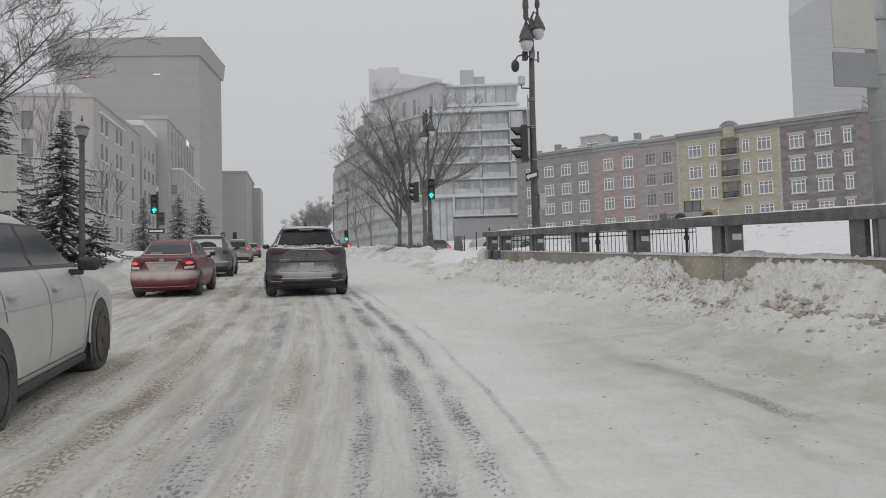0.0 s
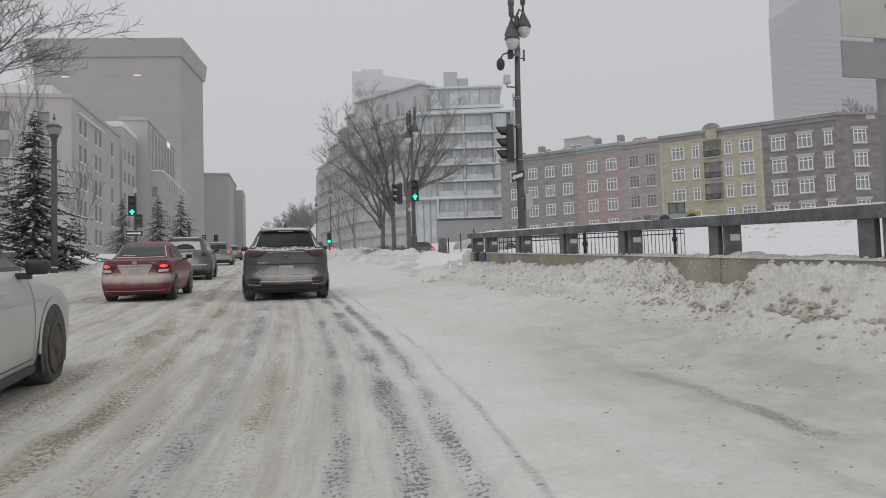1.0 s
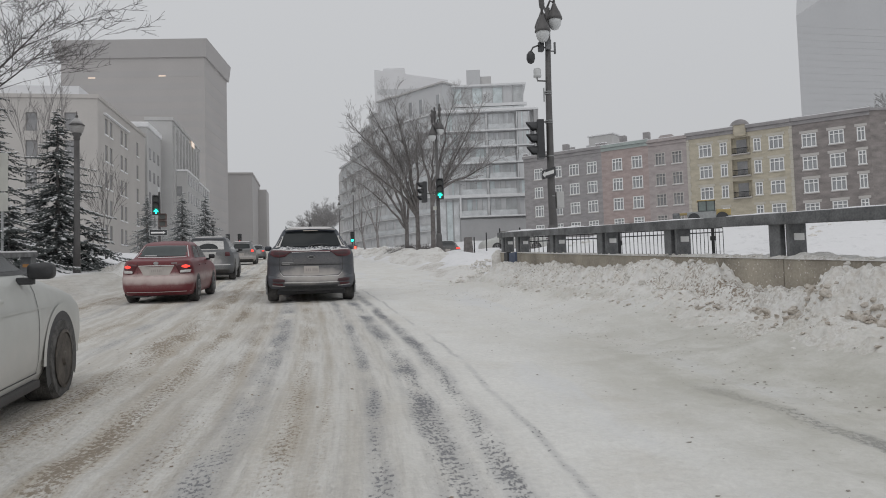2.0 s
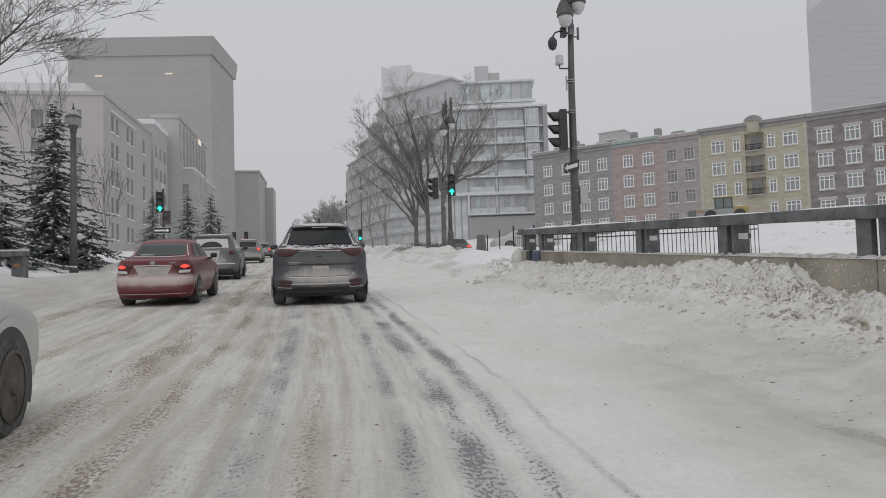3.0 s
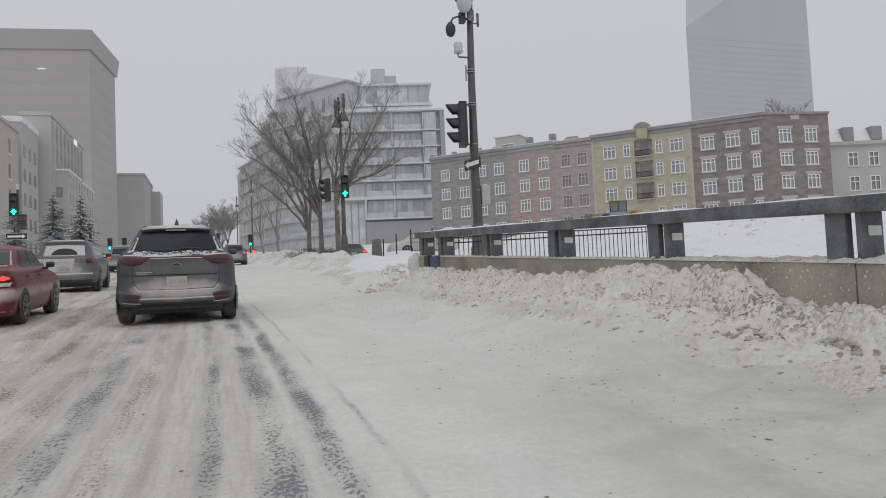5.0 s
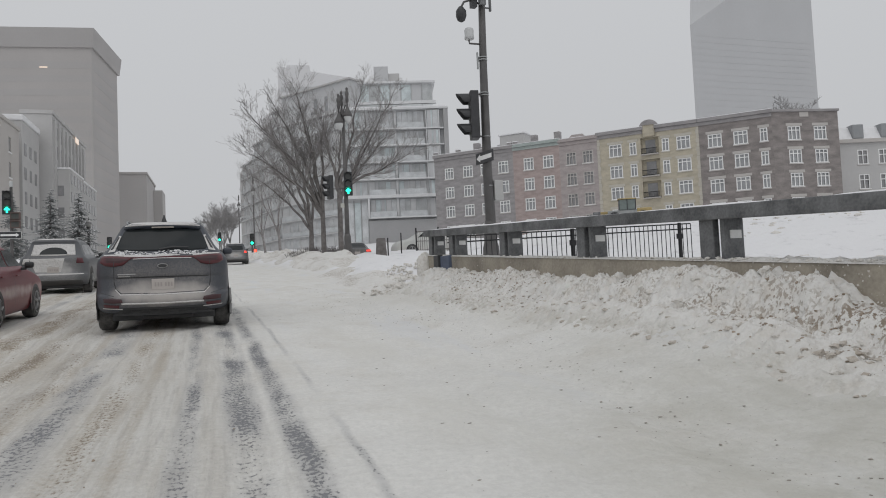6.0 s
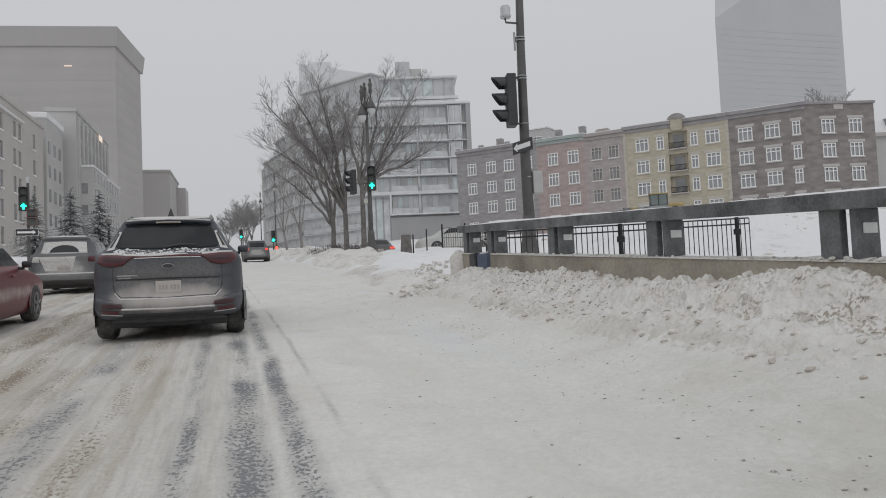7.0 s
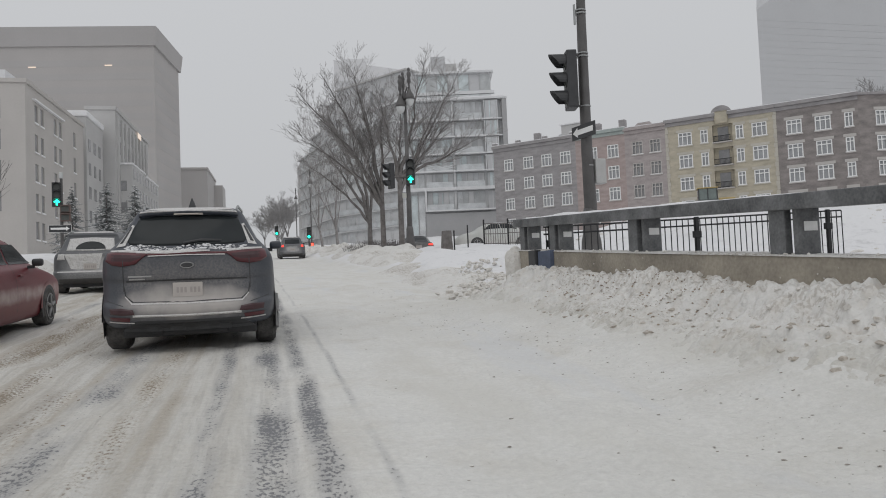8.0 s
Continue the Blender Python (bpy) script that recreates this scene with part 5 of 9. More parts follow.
# hulking concrete office block with an overhanging top
hk = thing("office_block", pose(-70.8, 246.4, -0.4, 0, 0, -10.0), "huge dark concrete office block with an overhanging top storey", "building")
part("wall", boxed(2.5, 47.4, 1.5, 29, 6, 77.6), CONC_H, hk)
for k in range(15):
    part("window_band", boxed(3.0, 47.0, 1.47, 1.5, 14 + k * 4.1, 16.0 + k * 4.1), CONC_D, hk)
    part("window_band", boxed(47.4, 47.43, 2.0, 28.6, 14 + k * 4.1, 16.0 + k * 4.1), CONC_D, hk)
bm = boxed(0, 48.6, 0, 30.5, 77.6, 83.2)
for v in bm.verts:
    if v.co.z < 78:
        v.co.x += 1.2 if v.co.x < 10 else -0.6
        v.co.y += 1.0 if v.co.y < 10 else -0.5
part("cornice", bm, CONC_D, hk, "overhanging blank top storey")
for x, z in ((33.0, 71.5), (11, 71.2)):
    part("ceiling_light", boxed(x, x + 2.2, 1.35, 1.40, z, z + 0.4), WARM, hk)

sm = thing("office_block", pose(-30.0, 300, 0, 0, 0, -3), "plain grey block closing the street in the haze", "building")
part("wall", boxed(0, 18.0, 0, 34, 12, 49.0), CONC_D, sm)
part("roof", boxed(-0.3, 18.3, -0.3, 34.3, 49.0, 49.8), CONC_H, sm)
part("stair_tower", boxed(16.0, 21.5, 26, 40, 12, 46.5), CONC_D, sm)
# far roofs stay clear; their haze is only the pale base colour
far = thing("backdrop_hill", pose(0, 700, 0), "pale line of far roofs with haze put into their colour", "backdrop", kind="structure")
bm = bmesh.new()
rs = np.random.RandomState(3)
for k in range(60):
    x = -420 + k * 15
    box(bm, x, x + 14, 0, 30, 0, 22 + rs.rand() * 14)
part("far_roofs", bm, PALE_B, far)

# ---- street lamps and signals ----
def lantern(parent, x, y, z, s=1.0):
    """A bell lantern hung below a finial: lantern > globe, finial"""
    bm = bmesh.new()
    lathe(bm, [(0.03 * s, z + 0.62 * s), (0.06 * s, z + 0.55 * s), (0.10 * s, z + 0.44 * s), (0.16 * s, z + 0.33 * s), (0.215 * s, z + 0.18 * s), (0.23 * s, z + 0.12 * s), (0.21 * s, z + 0.10 * s)][::-1], x, y, 16)
    bell = part("lantern", bm, POLE, parent, smooth=True)
    bm = bmesh.new()
    lathe(bm, [(0.02 * s, z - 0.20 * s), (0.10 * s, z - 0.17 * s), (0.165 * s, z - 0.08 * s), (0.19 * s, z + 0.02 * s), (0.195 * s, z + 0.10 * s)], x, y, 16)
    part("globe", bm, OPAL, bell, "opal glass globe", smooth=True)
    bm = bmesh.new()
    lathe(bm, [(0.035 * s, z + 0.60 * s), (0.035 * s, z + 0.78 * s), (0.07 * s, z + 0.82 * s), (0.085 * s, z + 0.92 * s), (0.06 * s, z + 1.05 * s), (0.10 * s, z + 1.17 * s), (0.085 * s, z + 1.28 * s), (0.04 * s, z + 1.32 * s), (0.065 * s, z + 1.38 * s), (0.06 * s, z + 1.46 * s), (0.02 * s, z + 1.50 * s)], x, y, 10)
    part("finial", bm, POLE, bell, "dark turned finial", smooth=True)


def signal_head(parent, x, y, z, turn, lit=None, lens=0.11, name="signal_head"):
    """Three-lens traffic signal whose face looks along -y of its own frame; z is the foot."""
    m = pose(x, y, z, 0, 0, turn)
    bm = boxed(-0.195, 0.195, -0.06, 0.14, -0.02, 1.08, 0.03)
    body = part(name, bm, BLACK, parent)
    body.matrix_basis = m
    for k in range(3):
        zc = 0.18 + 0.35 * k
        bm = bmesh.new()
        segs = 14
        ang = [math.pi * (-0.12 + 1.24 * i / (segs - 1)) for i in range(segs)]
        inner = [(0.155 * math.cos(a), 0.155 * math.sin(a)) for a in ang]
        for (ax, az), (bx, bz) in zip(inner, inner[1:]):
            reach0, reach1 = 0.10 + 0.20 * max(0, (az + 0.1) / 0.235), 0.10 + 0.20 * max(0, (bz + 0.1) / 0.235)
            quad = [(ax, -0.05, zc + az), (bx, -0.05, zc + bz), (bx, -0.05 - reach1, zc + bz), (ax, -0.05 - reach0, zc + az)]
            out = [(q[0] * 1.06, q[1], zc + (q[2] - zc) * 1.06) for q in quad]
            a1 = [bm.verts.new(q) for q in quad]
            a2 = [bm.verts.new(q) for q in out]
            bm.faces.new(a1)
            bm.faces.new(a2[::-1])
            bm.faces.new((a1[2], a1[3], a2[3], a2[2]))
        bmesh.ops.remove_doubles(bm, verts=bm.verts[:], dist=1e-4)
        part("visor", bm, BLACK, body, recalc=False)
        bm = bmesh.new()
        tube(bm, [(0, -0.062, zc), (0, -0.075, zc)], [0.148, 0.142], 20)
        part("lens", bm, LENS_OFF, body)
        if lit is not None and k == lit[0]:
            bm = bmesh.new()
            if lit[1] == "arrow":
                pts = [(0, 0.110), (0.100, 0.015), (0.066, -0.022), (0.030, 0.012), (0.030, -0.102), (-0.030, -0.102), (-0.030, 0.012), (-0.066, -0.022), (-0.100, 0.015)]
                fr = [bm.verts.new((px_ * 1.32, -0.088, zc + pz_ * 1.32)) for px_, pz_ in pts]
                bk = [bm.verts.new((px_ * 1.32, -0.076, zc + pz_ * 1.32)) for px_, pz_ in pts]
                bm.faces.new(fr)
                for i in range(len(pts)):
                    j = (i + 1) % len(pts)
                    bm.faces.new((fr[i], fr[j], bk[j], bk[i]))
            else:
                tube(bm, [(0, -0.076, zc), (0, -0.09, zc)], [0.135, 0.13], 18)
            part("lamp", bm, lit[2], body, "lit signal")
    return body


def base_flare(bm, r, z0):
    lathe(bm, [(r * 2.2, z0), (r * 2.2, z0 + 0.10), (r * 1.8, z0 + 0.16), (r * 1.6, z0 + 0.5), (r * 1.35, z0 + 0.62), (r * 1.25, z0 + 1.0), (r, z0 + 1.12)], 0, 0, 14)


# signal and lamp post past the end of the wall
PX, PY = 7.56, 20.56
pz = ground_z(PX, PY)
sp = thing("street_lamp", pose(PX, PY, 0), "tall dark lamp post with bell lanterns and a traffic signal", "street lamp")
bm = bmesh.new()
tube(bm, [(0.02, 0, pz - 0.1), (0.02, 0, pz + 1.2), (0.0, 0, 4.0), (0.02, 0, 6.5), (0.08, 0, 9.2)], [0.155, 0.12, 0.108, 0.09, 0.07], 14)
part("pole", bm, POLE, sp, smooth=True)
bm = bmesh.new()
base_flare(bm, 0.115, pz)
part("base", bm, POLE, sp, smooth=True)
for ang, dx, dy, dz in ((0, 0.27, -0.05, 8.74), (1, -0.17, -0.22, 8.30), (2, 0.02, 0.30, 8.62)):
    bm = bmesh.new()
    tube(bm, [(0.05, 0, dz + 0.42), (0.05 + (dx - 0.05) * 0.5, dy * 0.5, dz + 0.68), (dx, dy, dz + 0.60)], [0.035, 0.03, 0.03], 8)
    part("arm", bm, POLE, sp, smooth=True)
    lantern(sp, dx, dy, dz)
signal_head(sp, -0.34, -0.07, 4.80, -104)
for z in (4.84, 5.83):
    bm = bmesh.new()
    tube(bm, [(-0.34, -0.07, z + 0.02), (0.0, 0, z + 0.02)], [0.022, 0.022], 6)
    part("bracket", bm, POLE, sp)
for z in (4.85, 5.82, 5.88, 6.72, 6.66, 3.70, 3.52):
    bm = bmesh.new()
    lathe(bm, [(0.112, z), (0.112, z + 0.022)], 0.008, 0, 14)
    part("clamp", bm, GALV, sp)
# dome camera on a curved arm, pale sensor, radio boxes
bm = bmesh.new()
tube(bm, [(0, 0, 8.02), (-0.28, -0.04, 8.06), (-0.42, -0.06, 8.0), (-0.50, -0.06, 7.86)], [0.025] * 4, 8)
camera_arm = part("camera_arm", bm, POLE, sp, smooth=True)
bm = bmesh.new()
lathe(bm, [(0.03, 7.52), (0.09, 7.56), (0.125, 7.66), (0.12, 7.78), (0.05, 7.88)], -0.50, -0.06, 12)
part("dome", bm, BLACK, camera_arm, "dark dome camera", smooth=True)
bm = bmesh.new()
tube(bm, [(0, 0, 7.05), (-0.30, 0, 7.05), (-0.31, 0, 7.14)], [0.022] * 3, 6)
sensor_arm = part("sensor_arm", bm, POLE, sp)
bm = bmesh.new()
lathe(bm, [(0.11, 7.15), (0.115, 7.2), (0.105, 7.24), (0.11, 7.36), (0.09, 7.40)], -0.30, 0, 12)
part("sensor", bm, OPAL, sensor_arm, "pale plastic sensor", smooth=True)
part("radio_box", boxed(-0.24, -0.10, -0.12, 0.05, 7.90, 8.18, 0.015), BLACK, sp)
part("radio_box", boxed(-0.07, 0.10, -0.17, -0.09, 7.94, 8.22, 0.015), DARKSTEEL, sp)
part("antenna", boxed(0.24, 0.29, -0.03, 0.03, 7.86, 8.2, 0.01), DARKSTEEL, sp)
part("antenna_arm", boxed(0.05, 0.25, -0.015, 0.015, 7.92, 7.95), DARKSTEEL, sp)
part("antenna", boxed(-0.135, -0.10, -0.02, 0.02, 6.45, 6.85, 0.008), GALV, sp)
part("cabinet", boxed(0.12, 0.34, -0.10, 0.12, 3.36, 3.84, 0.02), mat("pale_cabinet", (0.48, 0.48, 0.47), 0.6, 0, 0.1), sp, "pale grey control box")
# one-way plate
ow = part("one_way_sign", boxed(-0.36, 0.36, -0.012, 0.012, -0.13, 0.13, 0.004), BLACK, sp, "black plate with a white arrow")
ow.matrix_basis = pose(-0.10, -0.10, 4.36, 0, 0, -80)
bm = bmesh.new()
pts = [(-0.32, 0), (-0.17, 0.095), (-0.17, 0.05), (0.31, 0.05), (0.31, -0.05), (-0.17, -0.05), (-0.17, -0.095)]
fr = [bm.verts.new((a, -0.017, b)) for a, b in pts]
bk = [bm.verts.new((a, -0.013, b)) for a, b in pts]
bm.faces.new(fr)
for i in range(7):
    bm.faces.new((fr[i], fr[(i + 1) % 7], bk[(i + 1) % 7], bk[i]))
part("arrow", bm, WHITE, ow)

# second lamp post with the green arrow
QX, QY = 8.06, 38.4
qz = ground_z(QX, QY)
sq = thing("street_lamp", pose(QX, QY, 0), "dark lamp post with bell lanterns and green arrow signal", "street lamp")
bm = bmesh.new()
tube(bm, [(0, 0, qz - 0.1), (0, 0, 5.0), (0.0, 0, 9.9)], [0.12, 0.105, 0.06], 12)
part("pole", bm, POLE, sq, smooth=True)
bm = bmesh.new()
base_flare(bm, 0.125, qz)
part("base", bm, POLE, sq, smooth=True)
for dx, dy, dz in ((0.20, -0.08, 9.50), (-0.22, -0.10, 9.16), (0.0, 0.26, 9.4)):
    bm = bmesh.new()
    tube(bm, [(0, 0, dz + 0.3), (dx * 0.6, dy * 0.6, dz + 0.66), (dx, dy, dz + 0.60)], [0.03, 0.03, 0.03], 7)
    part("arm", bm, POLE, sq, smooth=True)
    lantern(sq, dx, dy, dz)
signal_head(sq, 0.08, -0.2, 5.88, -14, (0, "arrow", GREEN_ON))
signal_head(sq, -0.75, 0.1, 5.75, -80)
bm = bmesh.new()
tube(bm, [(-0.75, 0.1, 6.2), (0, 0, 6.2)], [0.025, 0.025], 6)
part("bracket", bm, POLE, sq)
part("sign_plate", boxed(-0.30, -0.12, -0.15, -0.13, 5.3, 5.5, 0.004), SIGNBACK, sq)

# left signal with the green arrow and one-way plate
SX, SY = -6.70, 43.5
sz = ground_z(SX, SY)
sl_ = thing("traffic_signal", pose(SX, SY, 0), "traffic signal on a pole with green arrow and arrow plate", "traffic signal")
bm = bmesh.new()
tube(bm, [(0.05, 0, sz - 0.1), (0.05, 0, 7.0)], [0.075, 0.06], 10)
part("pole", bm, POLE, sl_)
signal_head(sl_, -0.10, -0.18, 5.68, 11, (0, "arrow", GREEN_ON))
for z in (5.02, 5.40):
    hd2 = part("crossing_head", boxed(0.02, 0.44, -0.22, 0.02, z, z + 0.36, 0.03), RUSTBOX, sl_, "brown crossing signal box")
    part("hood", boxed(0.05, 0.41, -0.36, -0.21, z + 0.30, z + 0.34, 0.01), RUSTBOX, hd2)
    part("lens", boxed(0.08, 0.38, -0.235, -0.215, z + 0.05, z + 0.28, 0.01), LENS_OFF, hd2)
part("sensor", boxed(-0.02, 0.12, -0.1, 0.05, 6.95, 7.22, 0.02), OPAL, sl_)
ow2 = part("one_way_sign", boxed(-0.45, 0.45, -0.115, -0.095, 4.55, 4.85, 0.004), BLACK, sl_, "black plate with white arrow")
part("plate_border", boxed(-0.465, 0.465, -0.105, -0.085, 4.535, 4.865, 0.004), WHITE, ow2)
bm = bmesh.new()
pts = [(0.38, 4.70), (0.24, 4.80), (0.24, 4.745), (-0.38, 4.745), (-0.38, 4.655), (0.24, 4.655), (0.24, 4.60)]
fr = [bm.verts.new((a, -0.120, b)) for a, b in pts]
bk = [bm.verts.new((a, -0.116, b)) for a, b in pts]
bm.faces.new(fr)
for i in range(7):
    bm.faces.new((fr[i], fr[(i + 1) % 7], bk[(i + 1) % 7], bk[i]))
part("arrow", bm, WHITE, ow2)


# acorn lamps on the left pavement
def acorn(x, y, globe_z, k=0.74, label="dark post lamp with an acorn-shaped ribbed glass globe"):
    gz0 = ground_z(x, y)
    a = thing("street_lamp", pose(x, y, 0), label, "street lamp", "acorn lamps")
    bm = bmesh.new()
    tube(bm, [(0, 0, gz0 - 0.1), (0, 0, gz0 + 1.0), (0, 0, globe_z - 0.16 * k)], [0.12, 0.095, 0.08], 12)
    part("pole", bm, POLE, a, smooth=True)
    bm = bmesh.new()
    lathe(bm, [(0.09 * k, globe_z - 0.30 * k), (0.14 * k, globe_z - 0.22 * k), (0.12 * k, globe_z - 0.14 * k), (0.19 * k, globe_z - 0.04 * k), (0.19 * k, globe_z)], 0, 0, 14)
    part("collar", bm, POLE, a, smooth=True)
    bm = bmesh.new()
    lathe(bm, [(0.17 * k, globe_z), (0.235 * k, globe_z + 0.08 * k), (0.27 * k, globe_z + 0.22 * k), (0.275 * k, globe_z + 0.33 * k)], 0, 0, 20)
    g = part("globe", bm, TAUPE, a, "ribbed opal glass globe", smooth=True)
    for i in range(5):
        bm = bmesh.new()
        r = (0.245 + 0.012 * i) * k
        lathe(bm, [(r, globe_z + (0.06 + 0.055 * i) * k), (r + 0.006, globe_z + (0.07 + 0.055 * i) * k), (r, globe_z + (0.08 + 0.055 * i) * k)], 0, 0, 20)
        part("rib", bm, TAUPE, g)
    bm = bmesh.new()
    lathe(bm, [(0.30 * k, globe_z + 0.33 * k), (0.31 * k, globe_z + 0.36 * k), (0.26 * k, globe_z + 0.40 * k)], 0, 0, 20)
    part("rim", bm, POLE, a)
    bm = bmesh.new()
    lathe(bm, [(0.26 * k, globe_z + 0.40 * k), (0.20 * k, globe_z + 0.50 * k), (0.13 * k, globe_z + 0.60 * k), (0.05 * k, globe_z + 0.66 * k)], 0, 0, 20)
    part("cap", bm, TAUPE, a, "frosted glass cap", smooth=True)
    bm = bmesh.new()
    lathe(bm, [(0.045 * k, globe_z + 0.65 * k), (0.06 * k, globe_z + 0.72 * k), (0.02 * k, globe_z + 0.80 * k), (0.03 * k, globe_z + 0.86 * k), (0.006 * k, globe_z + 0.95 * k)], 0, 0, 10)
    part("finial", bm, POLE, a, smooth=True)
    return a


acorn(-6.14, 25.2, 6.29)
acorn(-5.5, 62.0, 6.8)

# road signs seen from behind
sg = thing("road_sign", pose(-7.80, 24.0, 0), "pair of rounded road sign boards seen from behind", "road sign")
bm = bmesh.new()
tube(bm, [(0, 0, ground_z(-7.8, 24) - 0.1), (0, 0, 5.45)], [0.035, 0.035], 8)
part("post", bm, GALV, sg)
part("board", boxed(-0.62, 0.16, -0.05, -0.035, 4.32, 5.43, 0.006), SIGNBACK, sg)
part("board", boxed(-0.62, 0.16, -0.05, -0.035, 3.74, 4.28, 0.006), SIGNBACK, sg)
sr = thing("road_sign", pose(5.80, 5.86, 0), "large road sign seen from behind on a thick steel pole", "road sign")
bm = bmesh.new()
tube(bm, [(0.0, 0.06, 1.1), (0.0, 0.06, 5.2)], [0.105, 0.10], 14)
part("pole", bm, GALV, sr, smooth=True)
part("board", boxed(-0.575, -0.05, -0.02, 0.0, 2.92, 3.26, 0.006), DULLSIGN, sr)
part("board", boxed(-0.56, 0.30, -0.02, 0.0, 3.30, 4.6, 0.006), SIGNBACK, sr)
for z in (3.05, 3.6, 2.6):
    bm = bmesh.new()
    lathe(bm, [(0.112, z), (0.112, z + 0.025)], 0, 0.06, 14)
    part("clamp", bm, GALV, sr)

# far signals of the next crossing
for fx, fy, zz, lit in ((6.95, 76, 6.2, GREEN_ON), (4.85, 95, 8.0, GREEN_ON), (-5.4, 76, 6.1, GREEN_ON), (-4.6, 82, 6.6, RED_ON)):
    s = thing("traffic_signal", pose(fx, fy, 0), "small far traffic signal lit beyond the crossing", "traffic signal", "far signals")
    bm = bmesh.new()
    tube(bm, [(0, 0, ground_z(fx, fy)), (0, 0, zz + 1.1)], [0.07, 0.06], 8)
    part("pole", bm, POLE, s)
    signal_head(s, 0, -0.1, zz, -8, (0, "disc", lit))
s = thing("pedestrian_signal", pose(7.2, 75.8, 0), "red lit crossing signal below the traffic light", "traffic signal")
part("housing", boxed(-0.16, 0.16, -0.1, 0.1, 5.35, 5.85, 0.02), BLACK, s)
part("lamp", boxed(-0.11, 0.11, -0.115, -0.1, 5.42, 5.78, 0.01), RED_ON, s, "red lit panel")
part("pole", boxed(-0.04, 0.04, -0.04, 0.04, ground_z(7.2, 75.8), 5.35, 0.01), POLE, s)
for fx, fy in ((7.9, 84), (8.2, 110)):
    s = thing("street_lamp", pose(fx, fy, 0), "slim far street lamp along the climbing street", "street lamp", "far lamps")
    bm = bmesh.new()
    zf = ground_z(fx, fy)
    tube(bm, [(0, 0, zf), (0, 0, zf + 7.2)], [0.08, 0.05], 8)
    part("pole", bm, POLE, s)
    lantern(s, 0, -0.1, zf + 6.6, 1.1)


# ---- trees ----
def bare_tree(name, x, y, height, lean, seed, label, material=BARK, limbs=6, depth=4, radius=0.16, open_=0.55, bias=(0, 0), start=0.25, thin=0.009, fork=5, rise=0.15):
    """A leafless tree: a short trunk, long limbs that fan upwards, and fine forking twigs."""
    rnd = random.Random(seed)
    t = thing(name, pose(x, y, ground_z(x, y) - 0.1), label, "tree")
    wood, twigs = bmesh.new(), bmesh.new()
    reach = {1: 0.70, 2: 0.34, 3: 0.17, 4: 0.085, 5: 0.05}

    def grow(p, d, length, r, level):
        n = 5 if level < 2 else 3
        pts, rad = [p.copy()], [r]
        q, dd = p.copy(), d.copy()
        for i in range(n):
            dd = (dd + Vector((rnd.uniform(-1, 1), rnd.uniform(-1, 1), rnd.uniform(-0.6, 0.8))) * (0.05 + 0.035 * level)).normalized()
            q = q + dd * (length / n)
            pts.append(q.copy())
            rad.append(max(r * (1 - (0.35 if level == 0 else 0.8) * (i + 1) / n), thin * 0.7))
        tube(wood if level <= 1 else twigs, pts, rad, 7 if level < 1 else (5 if level == 1 else 3), cap=False)
        if level >= depth:
            return
        kids = limbs if level == 0 else rnd.randint(fork - 1, fork + 2)
        for k in range(kids):
            at = 0.55 + 0.45 * (k + 0.5) / kids if level == 0 else 0.22 + 0.76 * (k + rnd.random()) / kids
            i = min(int(at * n), n - 1)
            base = pts[i].lerp(pts[i + 1], at * n - i)
            az = 2 * math.pi * k * 0.382 + rnd.uniform(-0.4, 0.4) + seed
            side = Vector((math.cos(az), math.sin(az), 0))
            spread = open_ * (rnd.uniform(0.35, 1.0) if level == 0 else rnd.uniform(0.55, 1.0))
            nd = (dd + side * spread + Vector((bias[0], bias[1], 0.06 if level else rise)) * (1.0 if level < 2 else 0.4)).normalized()
            rr = max(rad[i] * (rnd.uniform(0.42, 0.6) if level == 0 else rnd.uniform(0.38, 0.55)), thin)
            grow(base, nd, height * reach[level + 1] * rnd.uniform(0.7, 1.15) * (1.0 if level == 0 else 1.15 - 0.5 * at), rr, level + 1)
    grow(Vector((0, 0, 0)), Vector((lean[0], lean[1], 1)).normalized(), height * 0.34, radius, 0)
    part("trunk", wood, material, t, smooth=True, recalc=False)
    part("crown", twigs, material, t, "leafless twigs", recalc=False)
    return t


